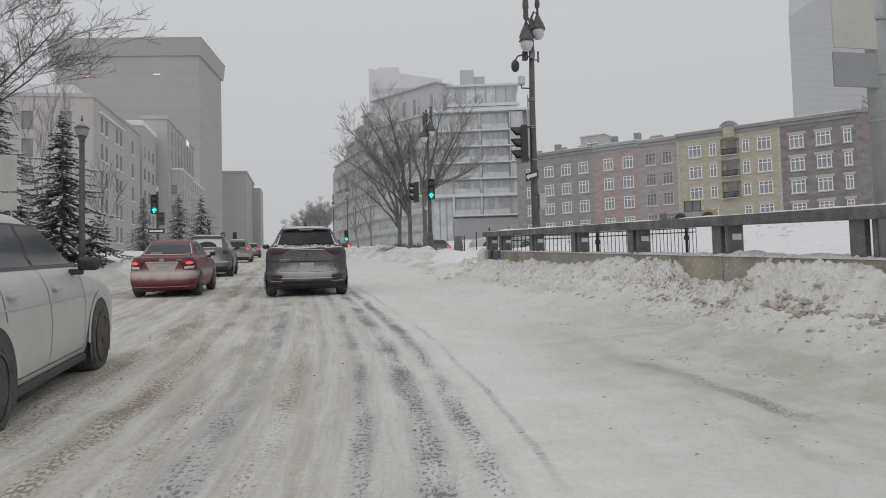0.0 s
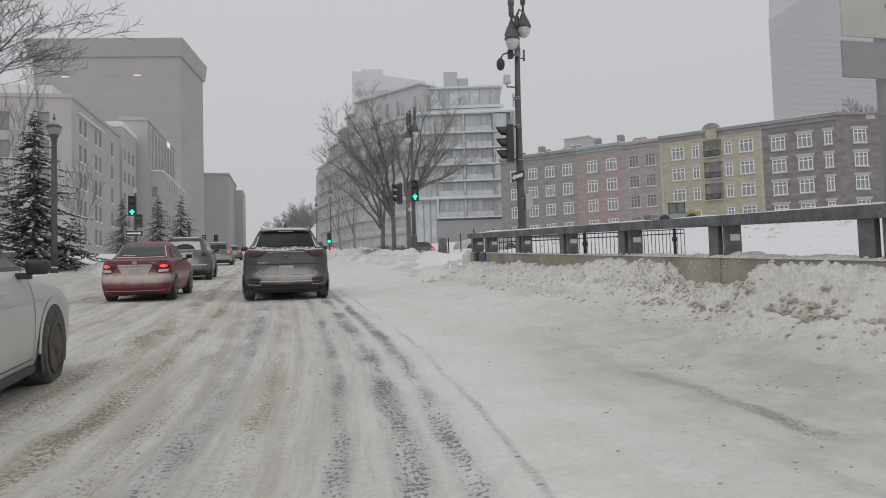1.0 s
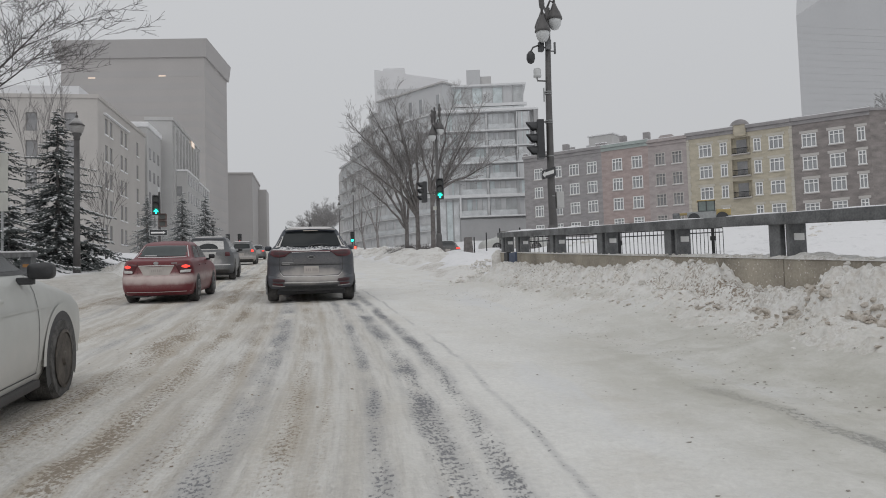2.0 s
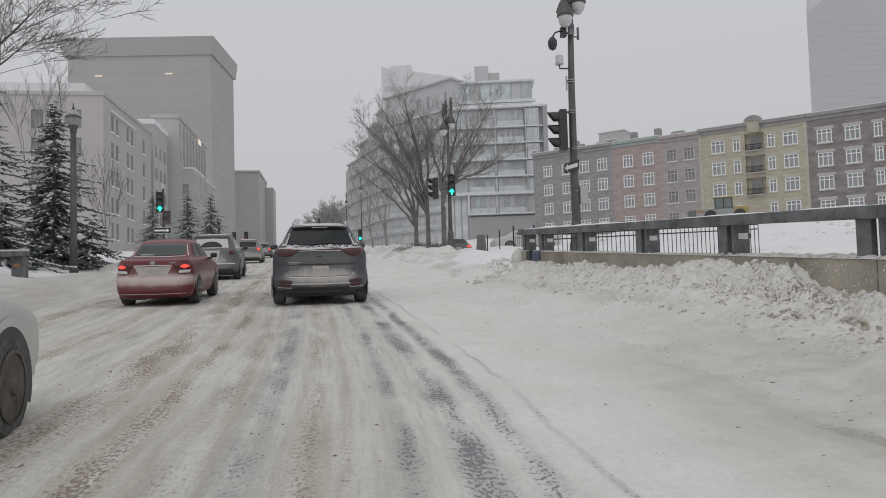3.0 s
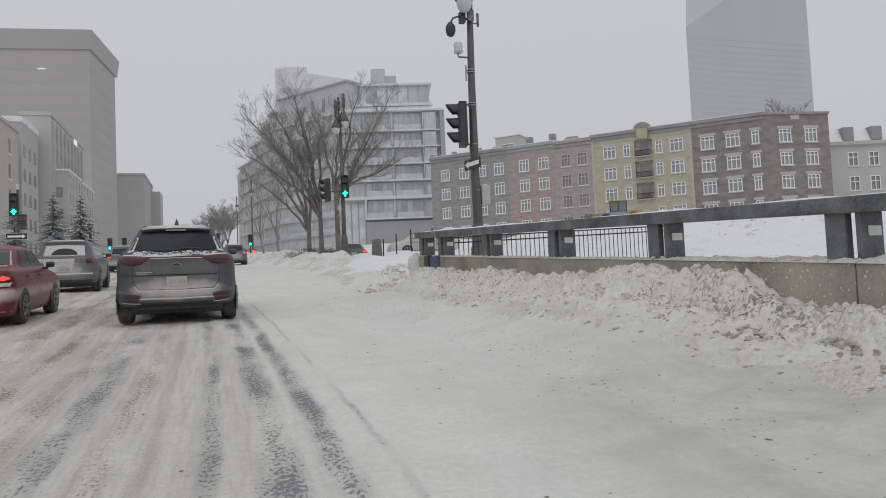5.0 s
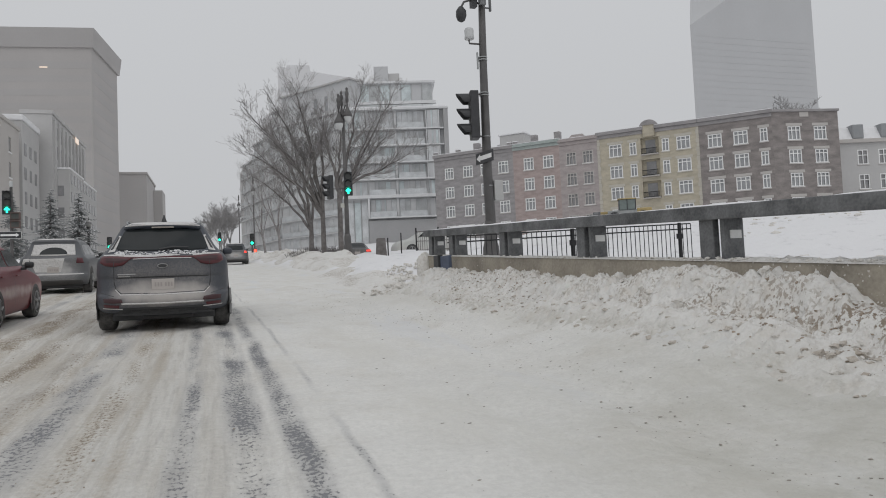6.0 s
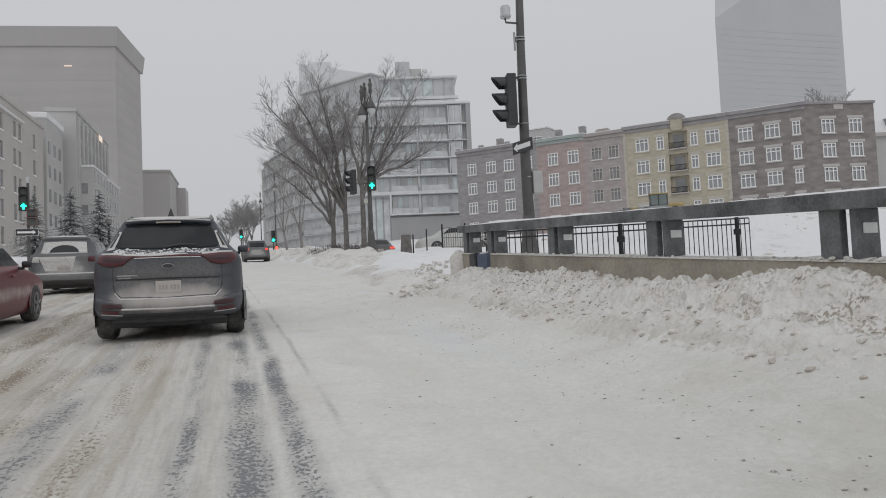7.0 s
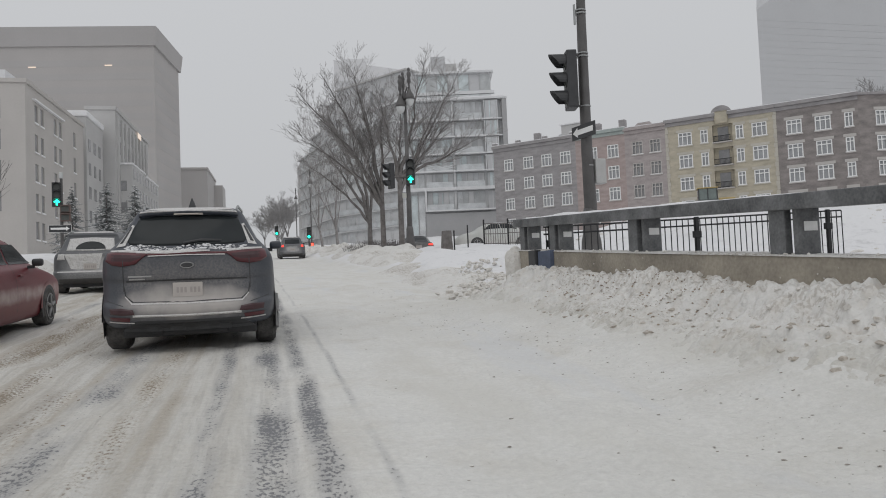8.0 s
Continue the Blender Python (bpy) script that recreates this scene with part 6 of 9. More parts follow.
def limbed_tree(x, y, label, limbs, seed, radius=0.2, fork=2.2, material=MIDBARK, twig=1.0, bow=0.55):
    """A leafless street tree: limbs sweep from the fork to tips given as (sideways, along the street, height), feathered with forking twigs."""
    rnd = random.Random(seed)
    t = thing("tree", pose(x, y, ground_z(x, y) - 0.1), label, "tree")
    wood, twigs = bmesh.new(), bmesh.new()

    def spray(p, d, length, r, level):
        pts, rad, q, dd = [p.copy()], [r], p.copy(), d.copy()
        for i in range(4):
            dd = (dd + Vector((rnd.uniform(-1, 1), rnd.uniform(-1, 1), rnd.uniform(-0.5, 0.8))) * 0.16).normalized()
            q = q + dd * (length / 4)
            pts.append(q.copy())
            rad.append(max(r * (1 - 0.2 * (i + 1)), 0.005))
        tube(twigs, pts, rad, 4 if level == 1 else 3, cap=False)
        if level >= 3:
            return
        for k in range(rnd.randint(5, 8) if level == 1 else rnd.randint(3, 5)):
            at = 0.15 + 0.82 * rnd.random()
            i = min(int(at * 4), 3)
            base = pts[i].lerp(pts[i + 1], at * 4 - i)
            side = Vector((rnd.uniform(-1, 1), rnd.uniform(-1, 1), rnd.uniform(-0.4, 0.7))).normalized()
            spray(base, (dd + side * rnd.uniform(0.55, 0.95)).normalized(), length * rnd.uniform(0.36, 0.62), max(r * 0.5, 0.006), level + 1)
    head = Vector((rnd.uniform(-0.1, 0.1), 0, fork))
    tube(wood, [(0, 0, 0), (0, 0, 0.25), (head.x * 0.4, 0, fork * 0.55), head[:]], [radius * 1.35, radius, radius * 0.9, radius * 0.8], 10, cap=False)
    for dx, dy, h in limbs:
        start = Vector((head.x * 0.8, 0, fork * rnd.uniform(0.72, 1.0)))
        tip = Vector((dx, dy, h))
        ctrl = Vector((dx * (1 - bow) * 0.8, dy * 0.4, fork + (h - fork) * bow))
        n, pts, rad = 9, [], []
        r0 = radius * rnd.uniform(0.50, 0.74)
        for i in range(n + 1):
            u = i / n
            p = start * (1 - u) ** 2 + ctrl * 2 * u * (1 - u) + tip * u * u
            if 0 < i:
                p = p + Vector((rnd.uniform(-1, 1), rnd.uniform(-1, 1), rnd.uniform(-1, 1))) * 0.09
            pts.append(p)
            rad.append(r0 * (1 - u) ** 1.05 + 0.010)
        tube(wood, pts, rad, 6, cap=False)
        for k in range(17):
            u = 0.30 + 0.69 * (k + rnd.random()) / 17
            i = min(int(u * n), n - 1)
            base = pts[i].lerp(pts[i + 1], u * n - i)
            d = (pts[i + 1] - pts[i]).normalized()
            side = Vector((rnd.uniform(-1, 1), rnd.uniform(-1, 1), rnd.uniform(-0.2, 0.6))).normalized()
            spray(base, (d + side * rnd.uniform(0.5, 0.95)).normalized(), twig * rnd.uniform(0.8, 2.1) * (1.15 - 0.45 * u), max(rad[i] * 0.40, 0.010), 1)
    part("trunk", wood, BARK, t, smooth=True, recalc=False)
    part("crown", twigs, material, t, "leafless twigs", recalc=False)
    return t


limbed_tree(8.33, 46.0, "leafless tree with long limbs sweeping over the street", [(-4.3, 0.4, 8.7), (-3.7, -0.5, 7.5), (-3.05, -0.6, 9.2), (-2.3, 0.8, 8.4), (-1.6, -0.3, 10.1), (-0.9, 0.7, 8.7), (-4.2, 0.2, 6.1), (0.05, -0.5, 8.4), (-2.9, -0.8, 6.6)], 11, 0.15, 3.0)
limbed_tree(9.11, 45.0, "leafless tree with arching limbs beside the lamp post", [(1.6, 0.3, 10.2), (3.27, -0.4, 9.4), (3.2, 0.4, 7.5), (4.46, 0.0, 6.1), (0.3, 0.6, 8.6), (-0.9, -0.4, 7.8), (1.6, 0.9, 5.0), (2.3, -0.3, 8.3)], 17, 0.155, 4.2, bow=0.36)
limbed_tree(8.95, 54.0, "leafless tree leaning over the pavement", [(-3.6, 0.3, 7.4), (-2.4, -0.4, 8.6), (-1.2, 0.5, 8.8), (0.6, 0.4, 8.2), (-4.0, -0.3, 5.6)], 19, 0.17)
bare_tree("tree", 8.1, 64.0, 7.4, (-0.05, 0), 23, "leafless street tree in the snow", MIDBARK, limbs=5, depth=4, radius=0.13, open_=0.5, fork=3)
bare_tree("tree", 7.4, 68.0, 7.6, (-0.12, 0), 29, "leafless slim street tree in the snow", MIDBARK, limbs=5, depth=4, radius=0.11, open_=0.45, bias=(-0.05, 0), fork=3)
# these trees take the far bark, whose paleness is painted haze
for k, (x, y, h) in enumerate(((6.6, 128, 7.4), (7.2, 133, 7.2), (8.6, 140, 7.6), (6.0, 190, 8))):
    bare_tree("tree", x, y, h, (0, 0), 40 + k, "far leafless street tree with haze put into its grey bark", FARBARK, limbs=8, depth=4, radius=0.16, open_=0.8, thin=0.022)
bare_tree("tree", -8.9, 19.5, 8.6, (0.06, 0.0), 72, "leafless tree reaching over the pavement", DARKBARK, limbs=9, depth=5, radius=0.13, open_=1.1, bias=(0.22, 0.0), thin=0.006, fork=4, rise=0.0)
bare_tree("tree", -9.6, 33.0, 6.6, (0.0, 0), 75, "thin leafless tree among the spruces", MIDBARK, limbs=5, depth=4, radius=0.07, open_=0.45, thin=0.007, fork=4)
bare_tree("tree", -8.4, 39.0, 4.6, (0.0, 0), 79, "slender leafless sapling in the snow", limbs=5, depth=3, radius=0.04, open_=0.5)
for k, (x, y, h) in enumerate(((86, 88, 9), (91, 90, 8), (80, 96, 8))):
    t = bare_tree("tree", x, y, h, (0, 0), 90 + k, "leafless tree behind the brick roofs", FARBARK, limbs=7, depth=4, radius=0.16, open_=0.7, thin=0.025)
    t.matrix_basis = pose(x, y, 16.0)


def spruce(x, y, height, spread_, seed, label, needle=NEEDLE, snowy=0.16, fine_=1.0):
    """spruce > trunk, crown (drooping boughs feathered with short twigs), snow lying on the boughs"""
    rnd = random.Random(seed)
    t = thing("spruce", pose(x, y, ground_z(x, y) - 0.05), label, "spruce tree", "spruces")
    bm = bmesh.new()
    tube(bm, [(0, 0, 0), (0, 0, height * 0.5), (0, 0, height * 0.97)], [height * 0.018, height * 0.012, 0.01], 8)
    part("trunk", bm, BARK, t)
    v, f, sv, sf = [], [], [], []

    def twig(p, d, size, wide, store_v, store_f, ridge):
        side = d.cross(Vector((0, 0, 1)))
        side = side.normalized() if side.length > 1e-4 else Vector((1, 0, 0))
        n0 = len(store_v)
        mid_ = p + d * size * 0.45
        for q in (p, mid_ - side * wide - Vector((0, 0, wide * 0.5)), p + d * size, mid_ + side * wide - Vector((0, 0, wide * 0.5)), mid_ + Vector((0, 0, ridge))):
            store_v.append(q[:])
        store_f += [(n0, n0 + 1, n0 + 4), (n0 + 1, n0 + 2, n0 + 4), (n0 + 2, n0 + 3, n0 + 4), (n0 + 3, n0, n0 + 4)]
    layers = int(height * 4.2)
    gap = 0.06 * fine_
    for i in range(layers):
        k = (i + rnd.random() * 0.6) / layers
        z = height * (0.05 + 0.93 * k)
        reach = (spread_ * (1 - k) ** 0.85 + 0.10) * rnd.uniform(0.72, 1.14)
        n_b = rnd.randint(9, 12)
        for j in range(n_b):
            az = 2 * math.pi * (j + rnd.uniform(-0.35, 0.35)) / n_b + i * 1.1
            out = Vector((math.cos(az), math.sin(az), 0))
            cross_ = Vector((-out.y, out.x, 0))
            length = reach * rnd.uniform(0.50, 1.12)
            droop = rnd.uniform(0.22, 0.40) * (1.15 - 0.6 * k)
            clump = rnd.random()
            zb = z + rnd.uniform(-0.5, 0.5) * 3.0 * height / layers
            s = 0.08 * length
            while s < length:
                u = s / length
                p = out * s + Vector((0, 0, zb - length * droop * (u + 0.35 * u * u) + 0.12 * length * u ** 4))
                for sgn in (-1, 1):
                    d = (out * rnd.uniform(0.45, 1.0) + cross_ * sgn * rnd.uniform(0.35, 1.0) + Vector((0, 0, rnd.uniform(-0.75, 0.02)))).normalized()
                    size = rnd.uniform(0.13, 0.30) * (0.55 + 0.45 * (1 - u)) * (0.75 + 0.3 * (1 - k)) * (0.7 + 0.3 * fine_)
                    twig(p, d, size, size * rnd.uniform(0.14, 0.24), v, f, size * 0.10)
                    if rnd.random() < snowy * (0.30 + 0.9 * u) * (2.2 if clump > 0.62 else 0.6):
                        twig(p + Vector((0, 0, 0.03)), Vector((d.x, d.y, d.z * 0.5 - 0.05)).normalized(), size * rnd.uniform(0.4, 0.8), size * rnd.uniform(0.14, 0.26), sv, sf, 0.02)
                s += gap * rnd.uniform(0.6, 1.4)
    for nm, vv, ff, m_, lb in (("crown", v, f, needle, "dark drooping needle boughs"), ("bough_snow", sv, sf, SNOW, "snow lying on the boughs")):
        me = bpy.data.meshes.new(nm)
        me.from_pydata(vv, [], ff)
        me.materials.append(m_)
        tagged(new(nm, me), lb, kind="stuff").parent = t
    return t


spruce(-7.25, 27.2, 5.1, 2.35, 201, "dark spruce tree dusted with snow behind the lamp", snowy=0.28)
spruce(-10.2, 29.0, 8.4, 2.3, 205, "tall dark spruce tree dusted with snow", snowy=0.28)
spruce(-9.7, 26.0, 7.2, 2.0, 209, "tall dark spruce tree dusted with snow", snowy=0.28)
spruce(-7.6, 60.0, 4.8, 2.0, 213, "small far snowy spruce tree with needles paled for haze", FARNEEDLE, 0.18, 1.5)
spruce(-6.1, 62.0, 5.0, 2.1, 217, "small far snowy spruce tree with needles paled for haze", FARNEEDLE, 0.18, 1.5)
spruce(-12.6, 74.0, 5.6, 2.1, 221, "small far snowy spruce tree with needles paled for haze", FARNEEDLE, 0.18, 1.5)
spruce(-9.4, 33.0, 2.4, 1.6, 225, "low snowy spruce beside the pavement", snowy=0.22)
spruce(-7.9, 24.8, 1.7, 1.9, 229, "low spreading conifer loaded with snow", snowy=0.5)
spruce(-6.4, 28.2, 1.6, 1.8, 233, "low spreading conifer loaded with snow", snowy=0.5)


# low hedge at the foot of the trees, bollard stump and fence panel by the corner
def brush(name, x0, x1, y0, y1, h, seed, label, n=900):
    rnd = random.Random(seed)
    bm = bmesh.new()
    for _ in range(n):
        x, y = rnd.uniform(x0, x1), rnd.uniform(y0, y1)
        z = ground_z(x, y)
        d = Vector((rnd.uniform(-0.5, 0.5), rnd.uniform(-0.5, 0.5), 1)).normalized()
        hh = h * rnd.uniform(0.5, 1.1)
        p = Vector((x, y, z))
        tube(bm, [p, p + d * hh * 0.6, p + d * hh + Vector((rnd.uniform(-0.1, 0.1), 0, 0))], [0.012, 0.009, 0.004], 3, cap=False)
    o = part(name, bm, BARK, None, recalc=False)
    return tagged(o, label, "shrubs", kind="stuff")


brush("shrubs", 6.9, 10.0, 47, 52, 0.6, 301, "bare brown shrubs poking out of the snow")
stump = thing("covered_post", pose(9.02, 36.0, ground_z(9.02, 36.0)), "squat dark wrapped post standing in the snow", "post")
bm = boxed(-0.24, 0.24, -0.16, 0.16, -0.1, 0.85, 0.05)
for v in bm.verts:
    if v.co.z > 0.5:
        v.co.x *= 0.72
part("wrap", bm, BARK, stump)
hf = thing("site_fence", pose(11.28, 38.0, 0), "dark barred fence panels standing in the snow", "fence")
for k in range(2):
    x = k * 1.12
    zf = ground_z(11.28 + x, 38.0)
    for j in range(9):
        part("bar", boxed(x + 0.08 + j * 0.11, x + 0.10 + j * 0.11, -0.01, 0.01, zf - 0.05, zf + 1.02), BARK, hf)
    for hh in (0.12, 0.55, 1.0):
        part("rail_bar", boxed(x + 0.03, x + 1.09, -0.012, 0.012, zf + hh, zf + hh + 0.035), BARK, hf)
    part("post", boxed(x - 0.03, x + 0.03, -0.03, 0.03, zf - 0.1, zf + 1.2, 0.008), IRON, hf)
for x, y, hgt in ((-0.75, 0.0, 1.05), (-1.95, -2.0, 0.85)):
    zf = ground_z(11.28 + x, 38.0 + y)
    part("stake", boxed(x - 0.025, x + 0.025, y - 0.025, y + 0.025, zf - 0.1, zf + hgt, 0.006), IRON, hf)

# yellow loader behind the snowfield
lz = 5.2
ld = thing("wheel_loader", pose(31.2, 50.0, lz + 0.45, 0, 0, -30) @ Matrix.Scale(0.66, 4), "yellow wheel loader parked behind the snowfield", "loader")
part("cab", boxed(-0.9, 0.9, -0.75, 0.75, 1.1, 2.25, 0.10), CAB_GLASS, ld, "green tinted glazed cab")
part("cab_roof", boxed(-1.0, 1.0, -0.85, 0.85, 2.25, 2.36, 0.04), YELLOWMACH, ld, "orange cab roof")
for x in (-0.92, -0.05, 0.84):
    part("cab_post", boxed(x, x + 0.09, -0.79, -0.72, 1.1, 2.25), BLACK, ld)
part("engine_cover", boxed(1.0, 2.6, -0.7, 0.7, 0.5, 1.25, 0.14), YELLOWMACH, ld)
part("chassis", boxed(-2.1, 2.6, -0.65, 0.65, 0.3, 1.1, 0.06), GALV, ld)
part("arm", boxed(-3.0, -0.9, -0.2, 0.2, 0.8, 1.05, 0.06), YELLOWMACH, ld)
part("bucket", boxed(-3.7, -2.9, -1.2, 1.2, 0.2, 1.0, 0.10), DARKSTEEL, ld)
for x in (-1.4, 1.6):
    for y in (-0.9, 0.9):
        bm = bmesh.new()
        tube(bm, [(x, y - 0.22, 0.25), (x, y + 0.22, 0.25)], [0.65, 0.65], 20)
        part("tyre", bm, BLACK, ld)

# ---- vehicles ----
WHITE_PAINT = frosted("white_car_paint", (0.50, 0.51, 0.49), 0.40, 0.30, 0.75, 0.45, 0.12)
DARK_PAINT = frosted("dark_car_paint", (0.05, 0.052, 0.055), 0.4, 0.35, 1.0, 0.35, 0.3)
GREY_PAINT = frosted("grey_car_paint", (0.16, 0.165, 0.17), 0.6, 0.35, 1.0, 0.35, 0.3)
CAR_GLASS = glass_mat("tinted_car_glass", (0.026, 0.030, 0.032), 0.12, 0.22)
CLEAR_GLASS = glass_mat("dusty_car_glass", (0.055, 0.068, 0.068), 0.2, 0.35)
CLADDING = frosted("black_cladding", (0.026, 0.026, 0.028), 0.12, 0.10, 0.7, 0.6, 0.0)
TYRE = mat("snowy_tyre", (0.03, 0.03, 0.03), 0.9, 0, 0.4, 9, 60, 0.5, tint=(0.16, 0.155, 0.15))
RIM = mat("dirty_alloy", (0.30, 0.30, 0.30), 0.5, 0.6, 0.35, 6, 50, 0.1)
STEELRIM = mat("black_steel_rim", (0.045, 0.042, 0.040), 0.7, 0.2, 0.4, 7, 50, 0.1, tint=(0.16, 0.14, 0.12))
TAIL = mat("red_tail_lens", (0.085, 0.012, 0.018), 0.4, 0, 0.2, 8, 60, 0.0, coat=0.4)
TAIL_DARK = mat("dark_lens", (0.045, 0.012, 0.016), 0.35, 0, 0.2, 8, 60, 0.0, coat=0.4)
TAIL_ON = lamp_mat("lit_tail_lamp", (1.0, 0.07, 0.05), 1.25)
CLEARLENS = mat("clear_lens", (0.46, 0.42, 0.38), 0.35, 0, 0.2, 9, 60, 0.0)
CHROME = mat("dull_chrome", (0.45, 0.45, 0.45), 0.35, 0.8, 0.2, 8, 60, 0.0)
PLATE = mat("dusty_plate", (0.50, 0.465, 0.44), 0.8, 0, 0.08, 9, 60, 0.0)
BARS = mat("plate_marks", (0.40, 0.365, 0.35), 0.8, 0, 0.1, 9, 60, 0.0)


def smooth_curve(keys, ys):
    """Monotone cubic through (y, value) keys."""
    k = np.array(keys, float)
    x, v = k[:, 0], k[:, 1]
    h, d = np.diff(x), np.diff(v) / np.diff(x)
    s = np.zeros_like(v)
    s[0], s[-1] = d[0], d[-1]
    for i in range(1, len(v) - 1):
        s[i] = 0.0 if d[i - 1] * d[i] <= 0 else 2 * d[i - 1] * d[i] / (d[i - 1] + d[i])
    i = np.clip(np.searchsorted(x, ys) - 1, 0, len(h) - 1)
    t = np.clip((ys - x[i]) / h[i], 0, 1)
    return (v[i] * (1 + 2 * t) * (1 - t) ** 2 + s[i] * h[i] * t * (1 - t) ** 2 + v[i + 1] * t * t * (3 - 2 * t) + s[i + 1] * h[i] * t * t * (t - 1))


class Shell:
    """The lofted skin of a car: the tail is at y = 0, the nose at y = length."""

    def __init__(self, spec):
        self.spec = spec

    def half(self, y):
        c = {k: float(smooth_curve(self.spec[k], np.array([y]))[0]) for k in ("top", "belt", "low", "wide", "roofw")}
        zb, zt, ze = c["low"], c["top"], min(c["belt"], c["top"] - 0.02)
        w, r = c["wide"], min(c["roofw"], c["wide"] - 0.06)
        pts = [(0, zb), (w * 0.80, zb), (w * 0.965, zb + 0.05), (w * 0.99, zb + (ze - zb) * 0.30), (w, zb + (ze - zb) * 0.58), (w * 0.985, zb + (ze - zb) * 0.86), (w * 0.94, ze),
               (w * 0.94 + (r - w * 0.94) * 0.48 + 0.02 * min(1, (zt - ze) * 3), ze + (zt - ze) * 0.50), (r, zt - (zt - ze) * 0.10 - 0.012), (r * 0.80, zt - 0.014), (r * 0.4, zt - 0.002), (0, zt)]
        for _ in range(2):
            q = [pts[0]]
            for a, b in zip(pts, pts[1:]):
                q += [(a[0] * 0.75 + b[0] * 0.25, a[1] * 0.75 + b[1] * 0.25), (a[0] * 0.25 + b[0] * 0.75, a[1] * 0.25 + b[1] * 0.75)]
            q.append(pts[-1])
            pts = q
        return pts

    def point(self, y, k):
        """Place on the right-hand skin; k runs from 0 at the sill to 1 at the roof's middle."""
        h = self.half(y)
        f = k * (len(h) - 1)
        i = min(int(f), len(h) - 2)
        f -= i
        return Vector((h[i][0] * (1 - f) + h[i + 1][0] * f, y, h[i][1] * (1 - f) + h[i + 1][1] * f))

    def body(self):
        L = self.spec["length"]
        ys = np.unique(np.concatenate([np.linspace(0, 0.9, 22), np.linspace(0.9, L - 0.5, 30), np.linspace(L - 0.5, L, 10)]))
        bm = bmesh.new()
        rings = []
        for y in ys:
            h = self.half(y)
            ring = [bm.verts.new((x, y, z)) for x, z in h] + [bm.verts.new((-x, y, z)) for x, z in h[-2:0:-1]]
            rings.append(ring)
        n = len(rings[0])
        for a, b in zip(rings, rings[1:]):
            for k in range(n):
                bm.faces.new((a[k], a[(k + 1) % n], b[(k + 1) % n], b[k]))
        bm.faces.new(rings[0])
        bm.faces.new(rings[-1][::-1])
        return bm

    def patch(self, corners, side=1, off=0.008, nu=10, nv=6):
        """A panel on the skin: corners are (y, k) at low-rear, low-front, high-front, high-rear."""
        a, b, c, d = [Vector((*q, 0)) for q in corners]
        bm = bmesh.new()
        grid = []
        for i in range(nu + 1):
            row = []
            for j in range(nv + 1):
                u, v = i / nu, j / nv
                q = (a.lerp(b, u)).lerp(d.lerp(c, u), v)
                p = self.point(q.x, q.y)
                e = 0.004
                dy = self.point(q.x + e, q.y) - p
                dk = self.point(q.x, min(q.y + e, 0.999)) - self.point(q.x, q.y - e)
                nrm = dy.cross(dk)
                nrm = nrm.normalized() if nrm.length > 1e-9 else Vector((0, 0, 1))
                if nrm.x < -0.02 or (abs(nrm.x) <= 0.02 and nrm.z < 0):
                    nrm = -nrm
                p = p + nrm * off
                row.append(bm.verts.new((p.x * side, p.y, p.z)))
            grid.append(row)
        for i in range(nu):
            for j in range(nv):
                bm.faces.new((grid[i][j], grid[i + 1][j], grid[i + 1][j + 1], grid[i][j + 1]))
        return bm

    def across(self, y0, y1, w0, w1, off=0.010, nu=14, nv=8, dip=0.0):
        """A panel right across the top skin, from y0 (width w0) to y1 (width w1), as shares of the roof line."""
        bm = bmesh.new()
        grid = []
        for j in range(nv + 1):
            y = y0 + (y1 - y0) * j / nv
            w = w0 + (w1 - w0) * j / nv
            h = self.half(y)
            xs = np.array([q[0] for q in h[::-1]])
            zs = np.array([q[1] for q in h[::-1]])
            n2 = int(np.argmax(xs > w * 1.02 + 0.02)) + 1 if (xs > w).any() else len(xs)
            row = []
            for i in range(nu + 1):
                x = -w + 2 * w * i / nu
                z = float(np.interp(abs(x), xs[:n2], zs[:n2]))
                s = (self.half(y + 0.01)[-1][1] - self.half(y - 0.01 if y > 0.01 else y)[-1][1]) / 0.02
                nrm = Vector((0.25 * x, -s, 1)).normalized()
                p = Vector((x, y, z)) + nrm * off
                row.append(bm.verts.new(p))
            grid.append(row)
        for j in range(nv):
            for i in range(nu):
                bm.faces.new((grid[j][i], grid[j][i + 1], grid[j + 1][i + 1], grid[j + 1][i]))
        return bm


